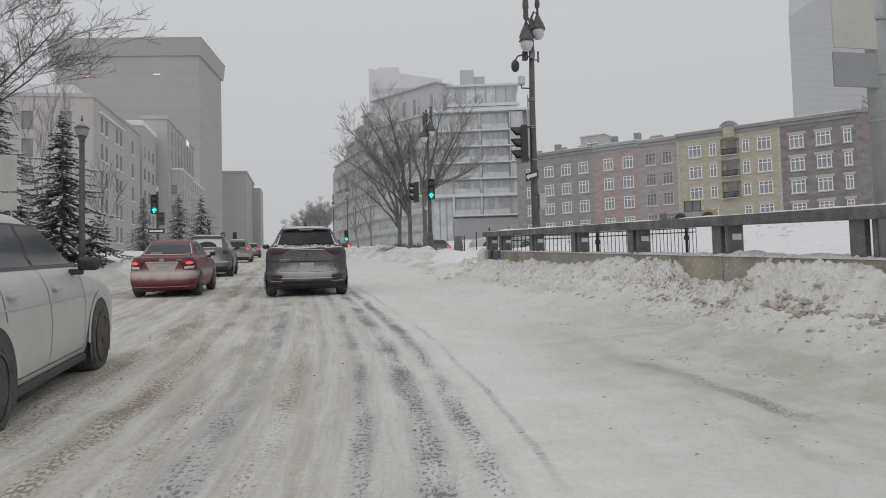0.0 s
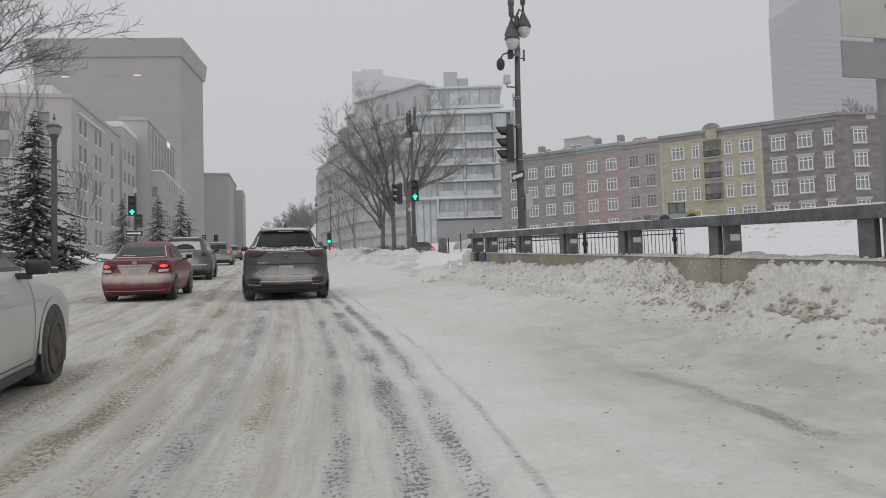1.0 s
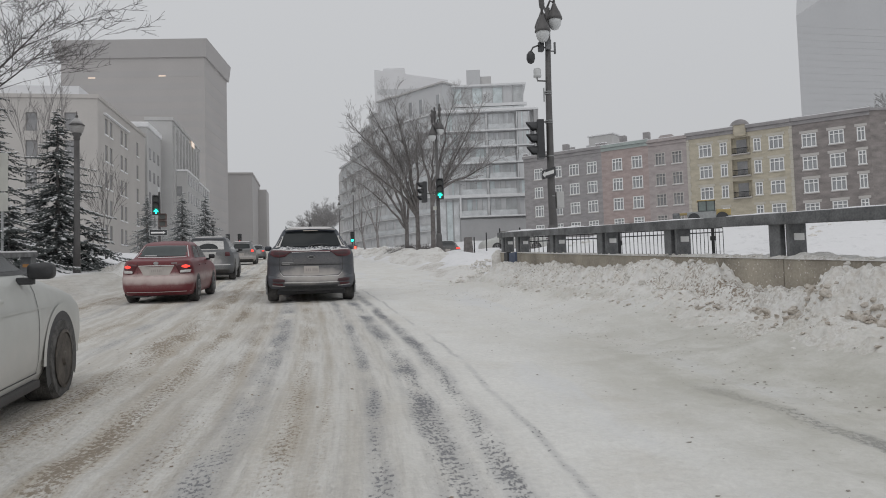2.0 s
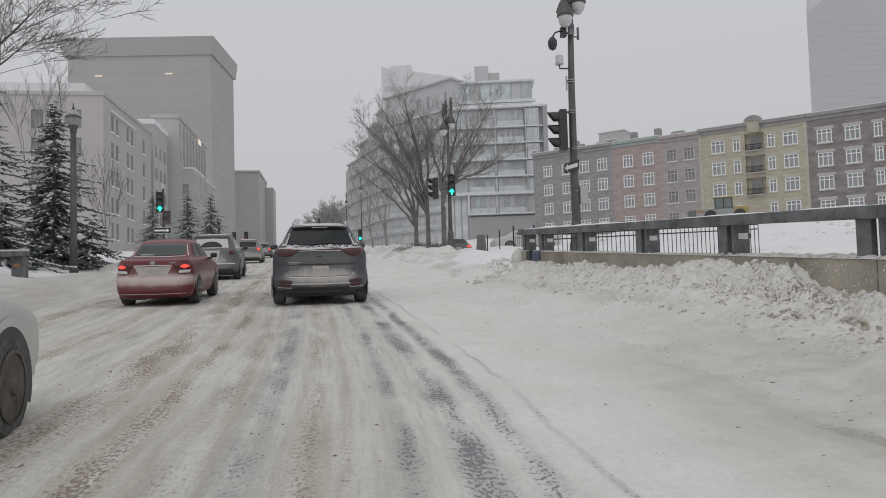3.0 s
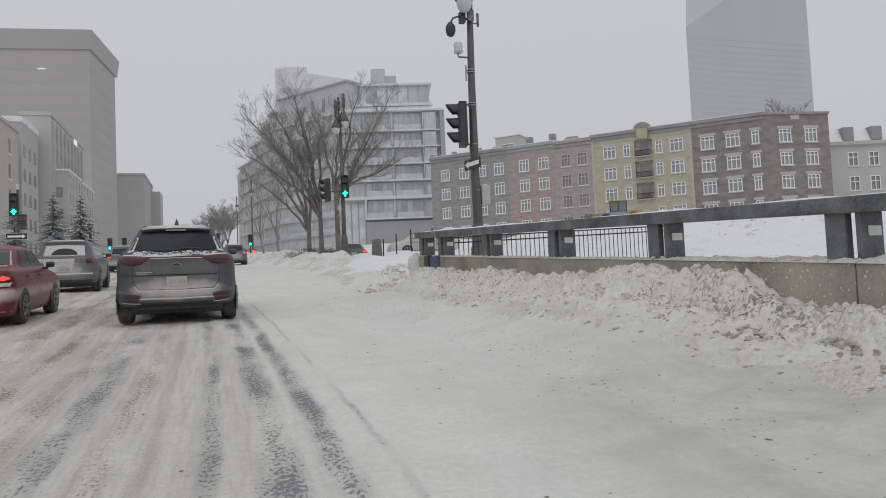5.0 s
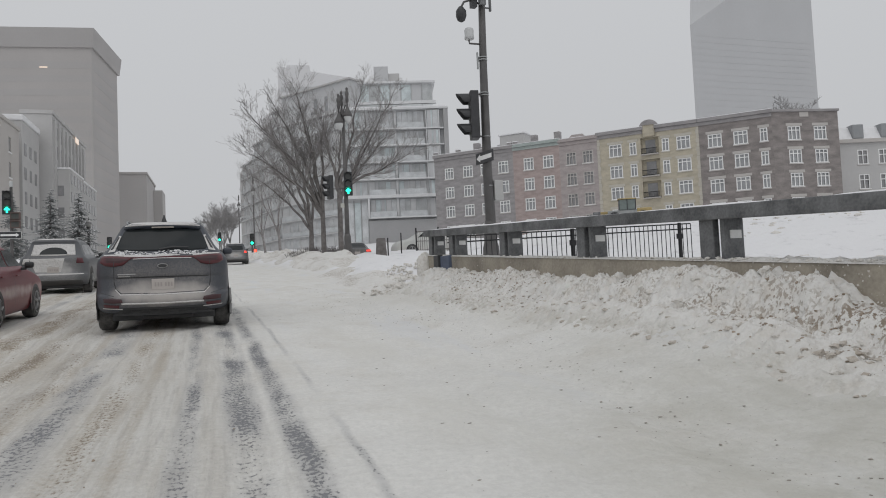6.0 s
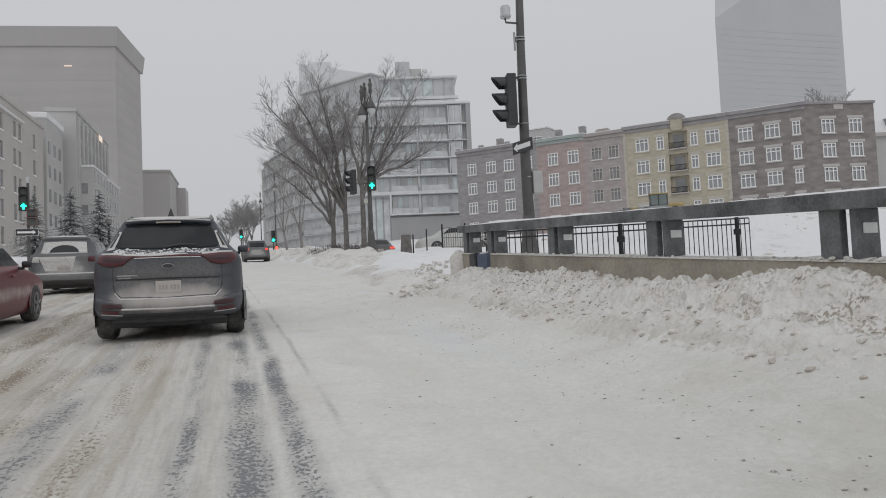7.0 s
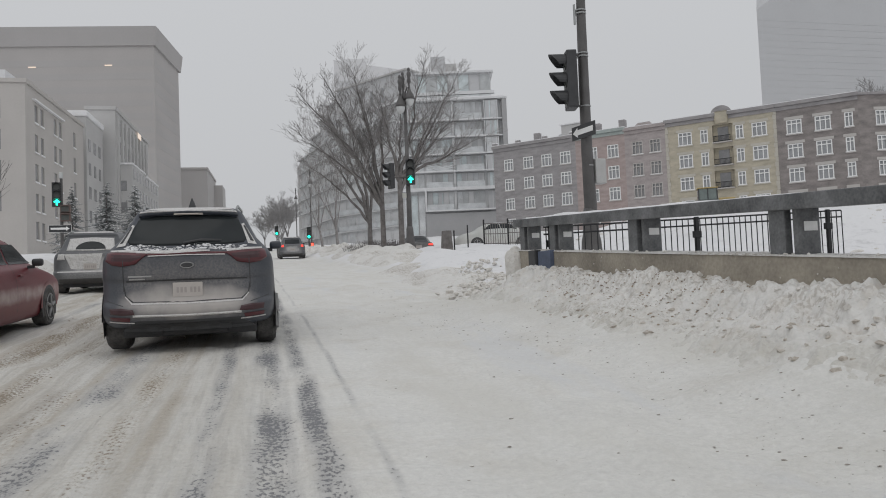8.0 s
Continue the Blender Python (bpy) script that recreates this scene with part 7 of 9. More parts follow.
def wheel(parent, x, y, r, side, rimmat, width=0.22, spokes=5):
    """wheel > tyre, rim, hub"""
    x0, x1 = (x - width, x) if side > 0 else (x, x + width)
    bm = bmesh.new()
    prof = [(r * 0.66, -width / 2), (r * 0.90, -width / 2), (r * 0.985, -width * 0.36), (r, -width * 0.2), (r, width * 0.2), (r * 0.985, width * 0.36), (r * 0.90, width / 2), (r * 0.66, width / 2)]
    seg = 28
    rings = [[bm.verts.new(((x0 + x1) / 2 + q, y + a * math.cos(k * 2 * math.pi / seg), r + a * math.sin(k * 2 * math.pi / seg))) for k in range(seg)] for a, q in prof]
    for a, b in zip(rings, rings[1:]):
        for k in range(seg):
            bm.faces.new((a[k], a[(k + 1) % seg], b[(k + 1) % seg], b[k]))
    bm.faces.new(rings[0])
    bm.faces.new(rings[-1][::-1])
    w = part("wheel", bm, TYRE, parent, smooth=False)
    face = x + 0.004 * side
    bm = bmesh.new()
    tube(bm, [(face - 0.01 * side, y, r), (face + 0.002 * side, y, r)], [r * 0.665, r * 0.655], 28)
    part("rim_well", bm, rimmat if rimmat is STEELRIM else BLACK, w)
    for k in range(0 if rimmat is STEELRIM else spokes):
        a = 2 * math.pi * k / spokes + 0.3
        c, s = math.cos(a), math.sin(a)
        bm = bmesh.new()
        tube(bm, [(face + 0.012 * side, y + c * r * 0.10, r + s * r * 0.10), (face + 0.008 * side, y + c * r * 0.62, r + s * r * 0.62)], [r * 0.10, r * 0.075], 6)
        part("spoke", bm, rimmat, w)
    bm = bmesh.new()
    tube(bm, [(face, y, r), (face + 0.02 * side, y, r)], [r * 0.18, r * 0.14], 14)
    part("hub", bm, rimmat, w)
    bm = bmesh.new()
    seg = 24
    ro, ri = r * 0.69, r * 0.62
    A = [bm.verts.new((face + 0.006 * side, y + ro * math.cos(t), r + ro * math.sin(t))) for t in np.linspace(0, 2 * math.pi, seg, endpoint=False)]
    B = [bm.verts.new((face + 0.012 * side, y + ri * math.cos(t), r + ri * math.sin(t))) for t in np.linspace(0, 2 * math.pi, seg, endpoint=False)]
    for k in range(seg):
        bm.faces.new((A[k], A[(k + 1) % seg], B[(k + 1) % seg], B[k]))
    part("rim", bm, rimmat, w)


def arch(parent, sh, y, r, side, material, lip=0.06):
    """Dark wheel opening and its lip, following the car's flank."""
    bm = bmesh.new()
    seg, rows_ = 22, []
    for q in np.linspace(0, math.pi, seg):
        row = []
        for rad in (r * 1.16, r * 1.16 + lip):
            yy, zz = y + rad * math.cos(q), r + rad * math.sin(q) * 0.97
            w = float(smooth_curve(sh.spec["wide"], np.array([yy]))[0])
            row.append((side * (w + 0.006), yy, zz))
        rows_.append(row)
    for a, b in zip(rows_, rows_[1:]):
        q4 = [bm.verts.new(p) for p in (a[0], b[0], b[1], a[1])]
        bm.faces.new(q4)
        q5 = [bm.verts.new((p[0] - 0.03 * side, p[1], p[2])) for p in (a[0], b[0])] + [bm.verts.new(p) for p in (b[0], a[0])]
        bm.faces.new(q5)
    part("wheel_arch", bm, material, parent)
    bm = bmesh.new()
    w = float(smooth_curve(sh.spec["wide"], np.array([y]))[0])
    cen = bm.verts.new((side * (w + 0.003), y, r * 0.9))
    rim_ = [bm.verts.new((side * (w + 0.003), y + r * 1.17 * math.cos(q), max(0.16, r + r * 1.17 * math.sin(q) * 0.97))) for q in np.linspace(-0.5, math.pi + 0.5, 26)]
    for a, b in zip(rim_, rim_[1:]):
        bm.faces.new((cen, a, b))
    part("wheel_well", bm, BLACK, parent)


def mirror_(parent, sh, y, z, side, material):
    w = float(smooth_curve(sh.spec["wide"], np.array([y]))[0])
    bm = boxed(-0.085, 0.085, -0.045, 0.075, -0.055, 0.06, 0.045, 3)
    for v in bm.verts:
        v.co.x += side * (w + 0.075)
        v.co.y += y
        v.co.z += z
    mm = part("mirror", bm, material, parent, smooth=True)
    part("mirror_arm", boxed(min(side * (w - 0.08), side * (w + 0.03)), max(side * (w - 0.08), side * (w + 0.03)), y - 0.02, y + 0.04, z - 0.09, z - 0.04, 0.01), BLACK, mm)


def ell(bm, cx, y, cz, rx, rz, thick, seg=24):
    A = [bm.verts.new((cx + rx * math.cos(t), y, cz + rz * math.sin(t))) for t in np.linspace(0, 2 * math.pi, seg, endpoint=False)]
    B = [bm.verts.new((cx + rx * 0.9 * math.cos(t), y - thick, cz + rz * 0.9 * math.sin(t))) for t in np.linspace(0, 2 * math.pi, seg, endpoint=False)]
    for k in range(seg):
        bm.faces.new((A[k], A[(k + 1) % seg], B[(k + 1) % seg], B[k]))
    bm.faces.new(B)
    return bm


def outline(pts, y0, y1):
    """A flat plate with the given (x, z) outline between two depths."""
    bm = bmesh.new()
    a = [bm.verts.new((x, y0, z)) for x, z in pts]
    b = [bm.verts.new((x, y1, z)) for x, z in pts]
    bm.faces.new(a)
    bm.faces.new(b[::-1])
    for i in range(len(pts)):
        j = (i + 1) % len(pts)
        bm.faces.new((a[i], a[j], b[j], b[i]))
    return bm


def number_plate(parent, y, z, w=0.31, h=0.155):
    p = part("number_plate", boxed(-w / 2, w / 2, y - 0.012, y, z, z + h, 0.004), PLATE, parent, "dusty pale number plate")
    for k in range(6):
        x = -0.115 + k * 0.04 + (0.02 if k > 2 else 0)
        part("mark", boxed(x, x + 0.024, y - 0.0145, y - 0.012, z + 0.045, z + 0.105), BARS, p)


def road_pose(x, y, turn=0.0):
    return Matrix.Translation((x, y, float(street(x, y)) - 0.015)) @ pose(0, 0, 0, math.degrees(math.atan(RISE)), 0, turn)


SEDAN = dict(length=4.30,
             top=[(0, 0.80), (0.04, 0.95), (0.10, 1.00), (0.50, 1.035), (0.62, 1.05), (1.25, 1.37), (1.45, 1.425), (2.0, 1.455), (2.5, 1.42), (2.75, 1.36), (3.35, 1.03), (3.5, 0.99), (4.05, 0.85), (4.25, 0.70), (4.30, 0.58)],
             belt=[(0, 0.76), (0.12, 0.90), (0.9, 0.955), (3.2, 0.92), (3.9, 0.80), (4.30, 0.54)],
             low=[(0, 0.34), (0.12, 0.26), (0.6, 0.20), (3.8, 0.18), (4.30, 0.24)],
             wide=[(0, 0.72), (0.05, 0.785), (0.16, 0.83), (0.6, 0.845), (3.5, 0.845), (4.0, 0.80), (4.24, 0.68), (4.30, 0.55)],
             roofw=[(0, 0.66), (0.5, 0.64), (0.65, 0.60), (1.3, 0.53), (2.4, 0.54), (3.3, 0.62), (4.30, 0.45)])


def side_glass(car_, sh, y_tail, y_nose, doors, k0=0.60, k1=0.735, tail_high=0.25, nose_high=0.55, glass=CAR_GLASS):
    """Side windows on both flanks, split by pillars."""
    for side in (1, -1):
        n = len(doors) - 1
        for i in range(n):
            a, b = doors[i], doors[i + 1]
            ah = a + (tail_high if i == 0 else 0.02)
            bh = b - (nose_high if i == n - 1 else 0.02)
            part("side_window", sh.patch([(a + 0.03, k0), (b - 0.03, k0), (bh, k1), (ah, k1)], side, 0.007), glass, car_, smooth=True)


def base_car(name, label, spec, paint, m, glass=CAR_GLASS, rimmat=RIM, r=0.34, wheels=(0.78, 3.52), cladding=None, scale=1.0, group="", track=0.0):
    c = thing(name, m, label, "car", group)
    sh = Shell(spec)
    part("body", sh.body(), paint, c, smooth=True)
    for y in wheels:
        for side in (1, -1):
            w = float(smooth_curve(spec["wide"], np.array([y]))[0])
            arch(c, sh, y, r, side, cladding or paint)
            wheel(c, side * (w + 0.010 - track), y, r, side, rimmat)
    # underbody
    part("underbody", boxed(-spec["wide"][3][1] * 0.86, spec["wide"][3][1] * 0.86, 0.25, spec["length"] - 0.3, 0.17, 0.34, 0.03), BLACK, c)
    return c, sh


class Slices:
    """A car's skin lofted through level slices: the tail is at y = 0, the nose ahead; half width, tail and nose are curves over the height."""

    def __init__(self, spec):
        self.spec = spec
        self.lo, self.hi = spec["w"][0][0], spec["w"][-1][0]

    def at(self, key, z):
        return float(smooth_curve(self.spec[key], np.array([z]))[0])

    def corner(self, z):
        return min(self.at("corner", z), self.at("w", z) * 0.8)

    def tail(self, x, z, off=0.0):
        """A place on the tail at x and height z."""
        w, rc = self.at("w", z), self.corner(z)
        a = min(abs(x), w)
        y = self.at("tail", z) + self.spec["bow"] * (a / max(w, 0.01)) ** 2
        over = a - (w - rc)
        if over > 0:
            y += rc - math.sqrt(max(rc * rc - over * over, 0.0))
        return Vector((x, y - off, z))

    def flank(self, y, z, side, off=0.0):
        return Vector((side * (self.at("w", z) * self.taper(y) + off), y, z))

    def taper(self, y):
        return 1.0 - 0.05 * max(0.0, (y - 2.6) / 1.8) ** 2

    def ring(self, z):
        w, t, n_, rc = self.at("w", z), self.at("tail", z), self.at("nose", z), self.corner(z)
        rn = min(0.42, w * 0.7, max(0.02, (n_ - t) * 0.3))
        half = []
        for x in np.linspace(0, w - rc, 9):
            half.append(self.tail(x, z)[:2])
        for q in np.linspace(0.12, 1.0, 8):
            x = w - rc + rc * math.sin(q * math.pi / 2)
            half.append(self.tail(x, z)[:2])
        y0 = half[-1][1]
        y1 = max(n_ - rn, y0 + 0.01)
        for q in np.linspace(0.06, 1.0, 16):
            y = y0 + (y1 - y0) * q
            half.append((w * self.taper(y), y))
        we = half[-1][0]
        for q in np.linspace(0.15, 1.0, 7):
            half.append((we - rn * (1 - math.cos(q * math.pi / 2)), y1 + rn * math.sin(q * math.pi / 2) * 0.8))
        xe, ye = half[-1]
        for q in (0.5, 1.0):
            half.append((xe * (1 - q), ye + 0.05 * q))
        return half

    def body(self):
        zs = self.spec["levels"]
        bm = bmesh.new()
        rings = []
        for z in zs:
            h = self.ring(z)
            rings.append([bm.verts.new((x, y, z)) for x, y in h] + [bm.verts.new((-x, y, z)) for x, y in h[-2:0:-1]])
        n = len(rings[0])
        for a, b in zip(rings, rings[1:]):
            for k in range(n):
                bm.faces.new((a[k], a[(k + 1) % n], b[(k + 1) % n], b[k]))
        bm.faces.new(rings[0][::-1])
        bm.faces.new(rings[-1])
        return bm

    def strip(self, low, high, off=0.010, nu=14, nv=5, deep=0.02):
        """A panel on the tail between two lines of (x, z) points, with a turned-in edge."""
        lo_, hi_ = np.array(low, float), np.array(high, float)

        def along(pts, u):
            k = np.linspace(0, 1, len(pts))
            return np.interp(u, k, pts[:, 0]), np.interp(u, k, pts[:, 1])
        bm = bmesh.new()
        grid = []
        for i in range(nu + 1):
            u = i / nu
            (x0, z0), (x1, z1) = along(lo_, u), along(hi_, u)
            row = []
            for j in range(nv + 1):
                v = j / nv
                edge = off if 0 < i < nu and 0 < j < nv else off - deep * 0.2
                row.append(bm.verts.new(self.tail(x0 + (x1 - x0) * v, z0 + (z1 - z0) * v, edge)))
            grid.append(row)
        for i in range(nu):
            for j in range(nv):
                bm.faces.new((grid[i][j], grid[i + 1][j], grid[i + 1][j + 1], grid[i][j + 1]))
        ring = [grid[i][0] for i in range(nu + 1)] + [grid[nu][j] for j in range(1, nv + 1)] + [grid[i][nv] for i in range(nu - 1, -1, -1)] + [grid[0][j] for j in range(nv - 1, 0, -1)]
        back = [bm.verts.new(v.co + Vector((0, deep, 0))) for v in ring]
        for i in range(len(ring)):
            j = (i + 1) % len(ring)
            bm.faces.new((ring[i], back[i], back[j], ring[j]))
        return bm

    def pane(self, corners, side, off=0.006, nu=8, nv=5):
        """A panel on the flank: corners are (y, z) at low-rear, low-front, high-front, high-rear."""
        a, b, c, d = [Vector((*q, 0)) for q in corners]
        bm = bmesh.new()
        grid = []
        for i in range(nu + 1):
            row = []
            for j in range(nv + 1):
                q = (a.lerp(b, i / nu)).lerp(d.lerp(c, i / nu), j / nv)
                row.append(bm.verts.new(self.flank(q.x, q.y, side, off)))
            grid.append(row)
        for i in range(nu):
            for j in range(nv):
                bm.faces.new((grid[i][j], grid[i + 1][j], grid[i + 1][j + 1], grid[i][j + 1]))
        return bm


SUV_S = dict(length=4.48, bow=0.05,
             w=[(0.27, 0.85), (0.36, 0.90), (0.48, 0.922), (0.72, 0.925), (0.90, 0.915), (1.00, 0.885), (1.06, 0.845), (1.14, 0.775), (1.30, 0.700), (1.46, 0.640), (1.545, 0.600), (1.60, 0.535), (1.63, 0.44), (1.645, 0.26)],
             tail=[(0.27, 0.16), (0.33, 0.06), (0.42, 0.0), (0.52, -0.015), (0.575, 0.0), (0.61, 0.055), (0.78, 0.075), (0.98, 0.062), (1.06, 0.072), (1.12, 0.135), (1.44, 0.405), (1.50, 0.44), (1.545, 0.43), (1.60, 0.55), (1.63, 0.80), (1.645, 1.25)],
             nose=[(0.27, 4.25), (0.50, 4.44), (0.75, 4.44), (0.90, 4.25), (0.98, 3.85), (1.04, 3.42), (1.20, 3.15), (1.45, 2.80), (1.545, 2.62), (1.60, 2.45), (1.63, 2.15), (1.645, 1.75)],
             corner=[(0.27, 0.20), (0.50, 0.26), (0.95, 0.24), (1.06, 0.20), (1.20, 0.12), (1.545, 0.10), (1.645, 0.15)],
             levels=[0.27, 0.30, 0.34, 0.38, 0.42, 0.47, 0.52, 0.555, 0.575, 0.59, 0.61, 0.66, 0.72, 0.78, 0.84, 0.90, 0.95, 1.00, 1.03, 1.06, 1.09, 1.12, 1.16, 1.22, 1.30, 1.38, 1.44, 1.48, 1.50, 1.52, 1.545, 1.565, 1.585, 1.60, 1.615, 1.63, 1.64, 1.645],
             wide=[(0, 0.925), (1, 0.925), (2, 0.925), (4.5, 0.915)])
COMPACT_S = dict(length=4.48, bow=0.07,
                 w=[(0.30, 0.84), (0.34, 0.885), (0.44, 0.918), (0.62, 0.927), (0.86, 0.925), (1.00, 0.915), (1.08, 0.890), (1.15, 0.840), (1.20, 0.785), (1.26, 0.735), (1.36, 0.685), (1.48, 0.625), (1.555, 0.580), (1.605, 0.510), (1.635, 0.42), (1.65, 0.25)],
                 tail=[(0.30, 0.12), (0.33, 0.07), (0.39, 0.02), (0.46, -0.015), (0.52, -0.01), (0.555, 0.01), (0.585, 0.055), (0.80, 0.085), (0.84, 0.065), (1.02, 0.062), (1.10, 0.075), (1.17, 0.150), (1.49, 0.415), (1.54, 0.44), (1.575, 0.43), (1.61, 0.55), (1.635, 0.80), (1.65, 1.25)],
                 nose=[(0.30, 4.25), (0.50, 4.44), (0.75, 4.44), (0.92, 4.25), (1.00, 3.85), (1.08, 3.42), (1.22, 3.15), (1.46, 2.80), (1.555, 2.62), (1.605, 2.45), (1.635, 2.15), (1.65, 1.75)],
                 corner=[(0.30, 0.28), (0.50, 0.34), (0.95, 0.30), (1.10, 0.24), (1.22, 0.14), (1.555, 0.12), (1.65, 0.15)],
                 levels=[0.30, 0.315, 0.33, 0.35, 0.38, 0.42, 0.46, 0.49, 0.52, 0.54, 0.555, 0.57, 0.585, 0.64, 0.72, 0.78, 0.80, 0.82, 0.84, 0.90, 0.96, 1.02, 1.06, 1.10, 1.13, 1.17, 1.20, 1.26, 1.34, 1.42, 1.48, 1.51, 1.54, 1.56, 1.575, 1.59, 1.605, 1.62, 1.635, 1.645, 1.65],
                 wide=[(0, 0.925), (1, 0.925), (2, 0.925), (4.5, 0.915)])
SEDAN_S = dict(length=4.45, bow=0.06,
               w=[(0.20, 0.78), (0.30, 0.835), (0.45, 0.862), (0.66, 0.868), (0.85, 0.842), (0.95, 0.80), (1.02, 0.745), (1.08, 0.70), (1.25, 0.635), (1.36, 0.585), (1.41, 0.535), (1.44, 0.44), (1.455, 0.26)],
               tail=[(0.20, 0.14), (0.28, 0.03), (0.40, -0.02), (0.56, -0.03), (0.62, 0.0), (0.66, 0.055), (0.80, 0.075), (0.93, 0.06), (0.985, 0.065), (1.005, 0.16), (1.03, 0.62), (1.06, 0.70), (1.33, 1.18), (1.38, 1.30), (1.42, 1.48), (1.455, 1.85)],
               nose=[(0.20, 4.25), (0.45, 4.43), (0.66, 4.40), (0.80, 4.20), (0.90, 3.75), (0.99, 3.35), (1.20, 2.98), (1.36, 2.68), (1.42, 2.48), (1.455, 2.15)],
               corner=[(0.20, 0.22), (0.50, 0.30), (0.95, 0.26), (1.05, 0.14), (1.36, 0.10), (1.455, 0.14)],
               levels=[0.20, 0.24, 0.28, 0.34, 0.40, 0.48, 0.56, 0.60, 0.62, 0.64, 0.66, 0.72, 0.80, 0.87, 0.93, 0.96, 0.985, 0.995, 1.005, 1.015, 1.03, 1.045, 1.06, 1.12, 1.20, 1.28, 1.33, 1.36, 1.38, 1.40, 1.42, 1.435, 1.448, 1.455],
               wide=[(0, 0.868), (1, 0.868), (2, 0.868), (4.5, 0.855)])


def flank_glass(car_, sh, doors, z0, z1, tail_high, nose_high, glass=None):
    """Side windows on both flanks, split by pillars."""
    for side in (1, -1):
        n = len(doors) - 1
        for i in range(n):
            a, b = doors[i], doors[i + 1]
            part("side_window", sh.pane([(a + 0.03, z0), (b - 0.03, z0), (b - (nose_high if i == n - 1 else 0.04), z1), (a + (tail_high if i == 0 else 0.03), z1)], side), glass or CAR_GLASS, car_, smooth=True)


def sliced_car(name, label, spec, paint, m, r, wheels, cladding=None, rimmat=RIM, group="", scale=1.0, narrow=1.0):
    c = thing(name, m @ Matrix.Scale(scale, 4) @ Matrix.Diagonal((narrow, 1, 1, 1)), label, "car", group)
    sh = Slices(spec)
    o = part("body", sh.body(), paint, c, smooth=True)
    for y in wheels:
        for side in (1, -1):
            arch(c, sh, y, r, side, cladding or paint)
            wheel(c, side * (spec["wide"][0][1] + 0.008), y, r, side, rimmat, 0.235)
    part("underbody", boxed(-0.72, 0.72, 0.35, spec["length"] - 0.4, 0.17, 0.30, 0.03), BLACK, c)
    return c, sh


def salted(name, col, cake, high, mid=0.40, rough=0.42, coat=0.15, band=0.50, thick=0.12, broad=0.62, salt=(0.66, 0.60, 0.55)):
    """Car paint under road salt: a thin speckled film up to a height, and a caked patch across the middle of the tail."""
    m = mat(name, col, rough, 0.0, 0.12, 3.0, 160.0, 0.04, coat=coat)
    n, l = m.node_tree.nodes, m.node_tree.links
    b = n["Principled BSDF"]
    paint = b.inputs["Base Color"].links[0].from_socket
    tc = n.new("ShaderNodeTexCoord")
    sep = n.new("ShaderNodeSeparateXYZ")
    l.new(tc.outputs["Object"], sep.inputs[0])

    def op(kind, a, bb=None, clamp=False):
        q = n.new("ShaderNodeMath")
        q.operation, q.use_clamp = kind, clamp
        for i, v in enumerate((a, bb)):
            if isinstance(v, (int, float)):
                q.inputs[i].default_value = v
            elif v is not None:
                l.new(v, q.inputs[i])
        return q.outputs[0]

    def step(v, lo, hi):
        q = n.new("ShaderNodeMapRange")
        q.interpolation_type = 'SMOOTHSTEP'
        q.inputs[1].default_value, q.inputs[2].default_value = lo, hi
        l.new(v, q.inputs[0])
        return q.outputs[0]

    def texture(scale, detail, rough_):
        q = n.new("ShaderNodeTexNoise")
        q.inputs["Scale"].default_value, q.inputs["Detail"].default_value, q.inputs["Roughness"].default_value = scale, detail, rough_
        l.new(tc.outputs["Object"], q.inputs[0])
        return q.outputs[0]
    cloud, speck = texture(3.2, 7, 0.6), texture(45.0, 6, 0.75)
    # caked patch
    dz = op('DIVIDE', op('ABSOLUTE', op('SUBTRACT', sep.outputs["Z"], band)), thick)
    dx = op('DIVIDE', op('ABSOLUTE', sep.outputs["X"]), broad)
    dist_ = op('ADD', op('ADD', op('POWER', dz, 2.0), op('POWER', dx, 3.0)), op('MULTIPLY', op('SUBTRACT', cloud, 0.5), 2.4))
    caked = op('MULTIPLY', op('SUBTRACT', 1.0, step(dist_, -0.2, 2.1)), cake)
    # speckled film thinning upwards
    film = op('MULTIPLY', op('SUBTRACT', 1.0, step(op('ADD', sep.outputs["Z"], op('MULTIPLY', op('SUBTRACT', cloud, 0.5), 0.5)), high - 0.35, high + 0.15)), op('MULTIPLY', op('MULTIPLY', step(speck, 0.1, 0.9), step(sep.outputs["Z"], 0.30, 0.44)), mid))
    film = op('MULTIPLY', film, op('SUBTRACT', 1.0, op('MULTIPLY', step(op('ABSOLUTE', sep.outputs["X"]), 0.48, 0.80), 0.8)))
    total = op('MAXIMUM', caked, film, True)
    mix = n.new("ShaderNodeMix")
    mix.data_type = 'RGBA'
    l.new(total, mix.inputs[0])
    l.new(paint, mix.inputs[6])
    mix.inputs[7].default_value = (*salt, 1)
    l.new(mix.outputs[2], b.inputs["Base Color"])
    ro = n.new("ShaderNodeMapRange")
    ro.inputs[3].default_value, ro.inputs[4].default_value = rough, 0.95
    l.new(total, ro.inputs[0])
    l.new(ro.outputs[0], b.inputs["Roughness"])
    return m


SUV_PAINT = salted("slate_blue_paint", (0.044, 0.051, 0.066), 0.70, 1.14, 0.36, band=0.58, thick=0.17, broad=0.62, salt=(0.62, 0.58, 0.545))
RED_PAINT = salted("dark_red_paint", (0.150, 0.016, 0.024), 0.82, 0.95, 0.26, band=0.58, thick=0.12, broad=0.98, salt=(0.68, 0.60, 0.57))
SILVER_PAINT = salted("silver_grey_paint", (0.085, 0.09, 0.098), 0.72, 1.15, 0.42, band=0.75, thick=0.20, broad=0.50, salt=(0.66, 0.65, 0.64))
CRUST = snow_mat("caked_snow", (0.66, 0.65, 0.64), (0.40, 0.38, 0.37), 0.45, 30.0, 0.8)


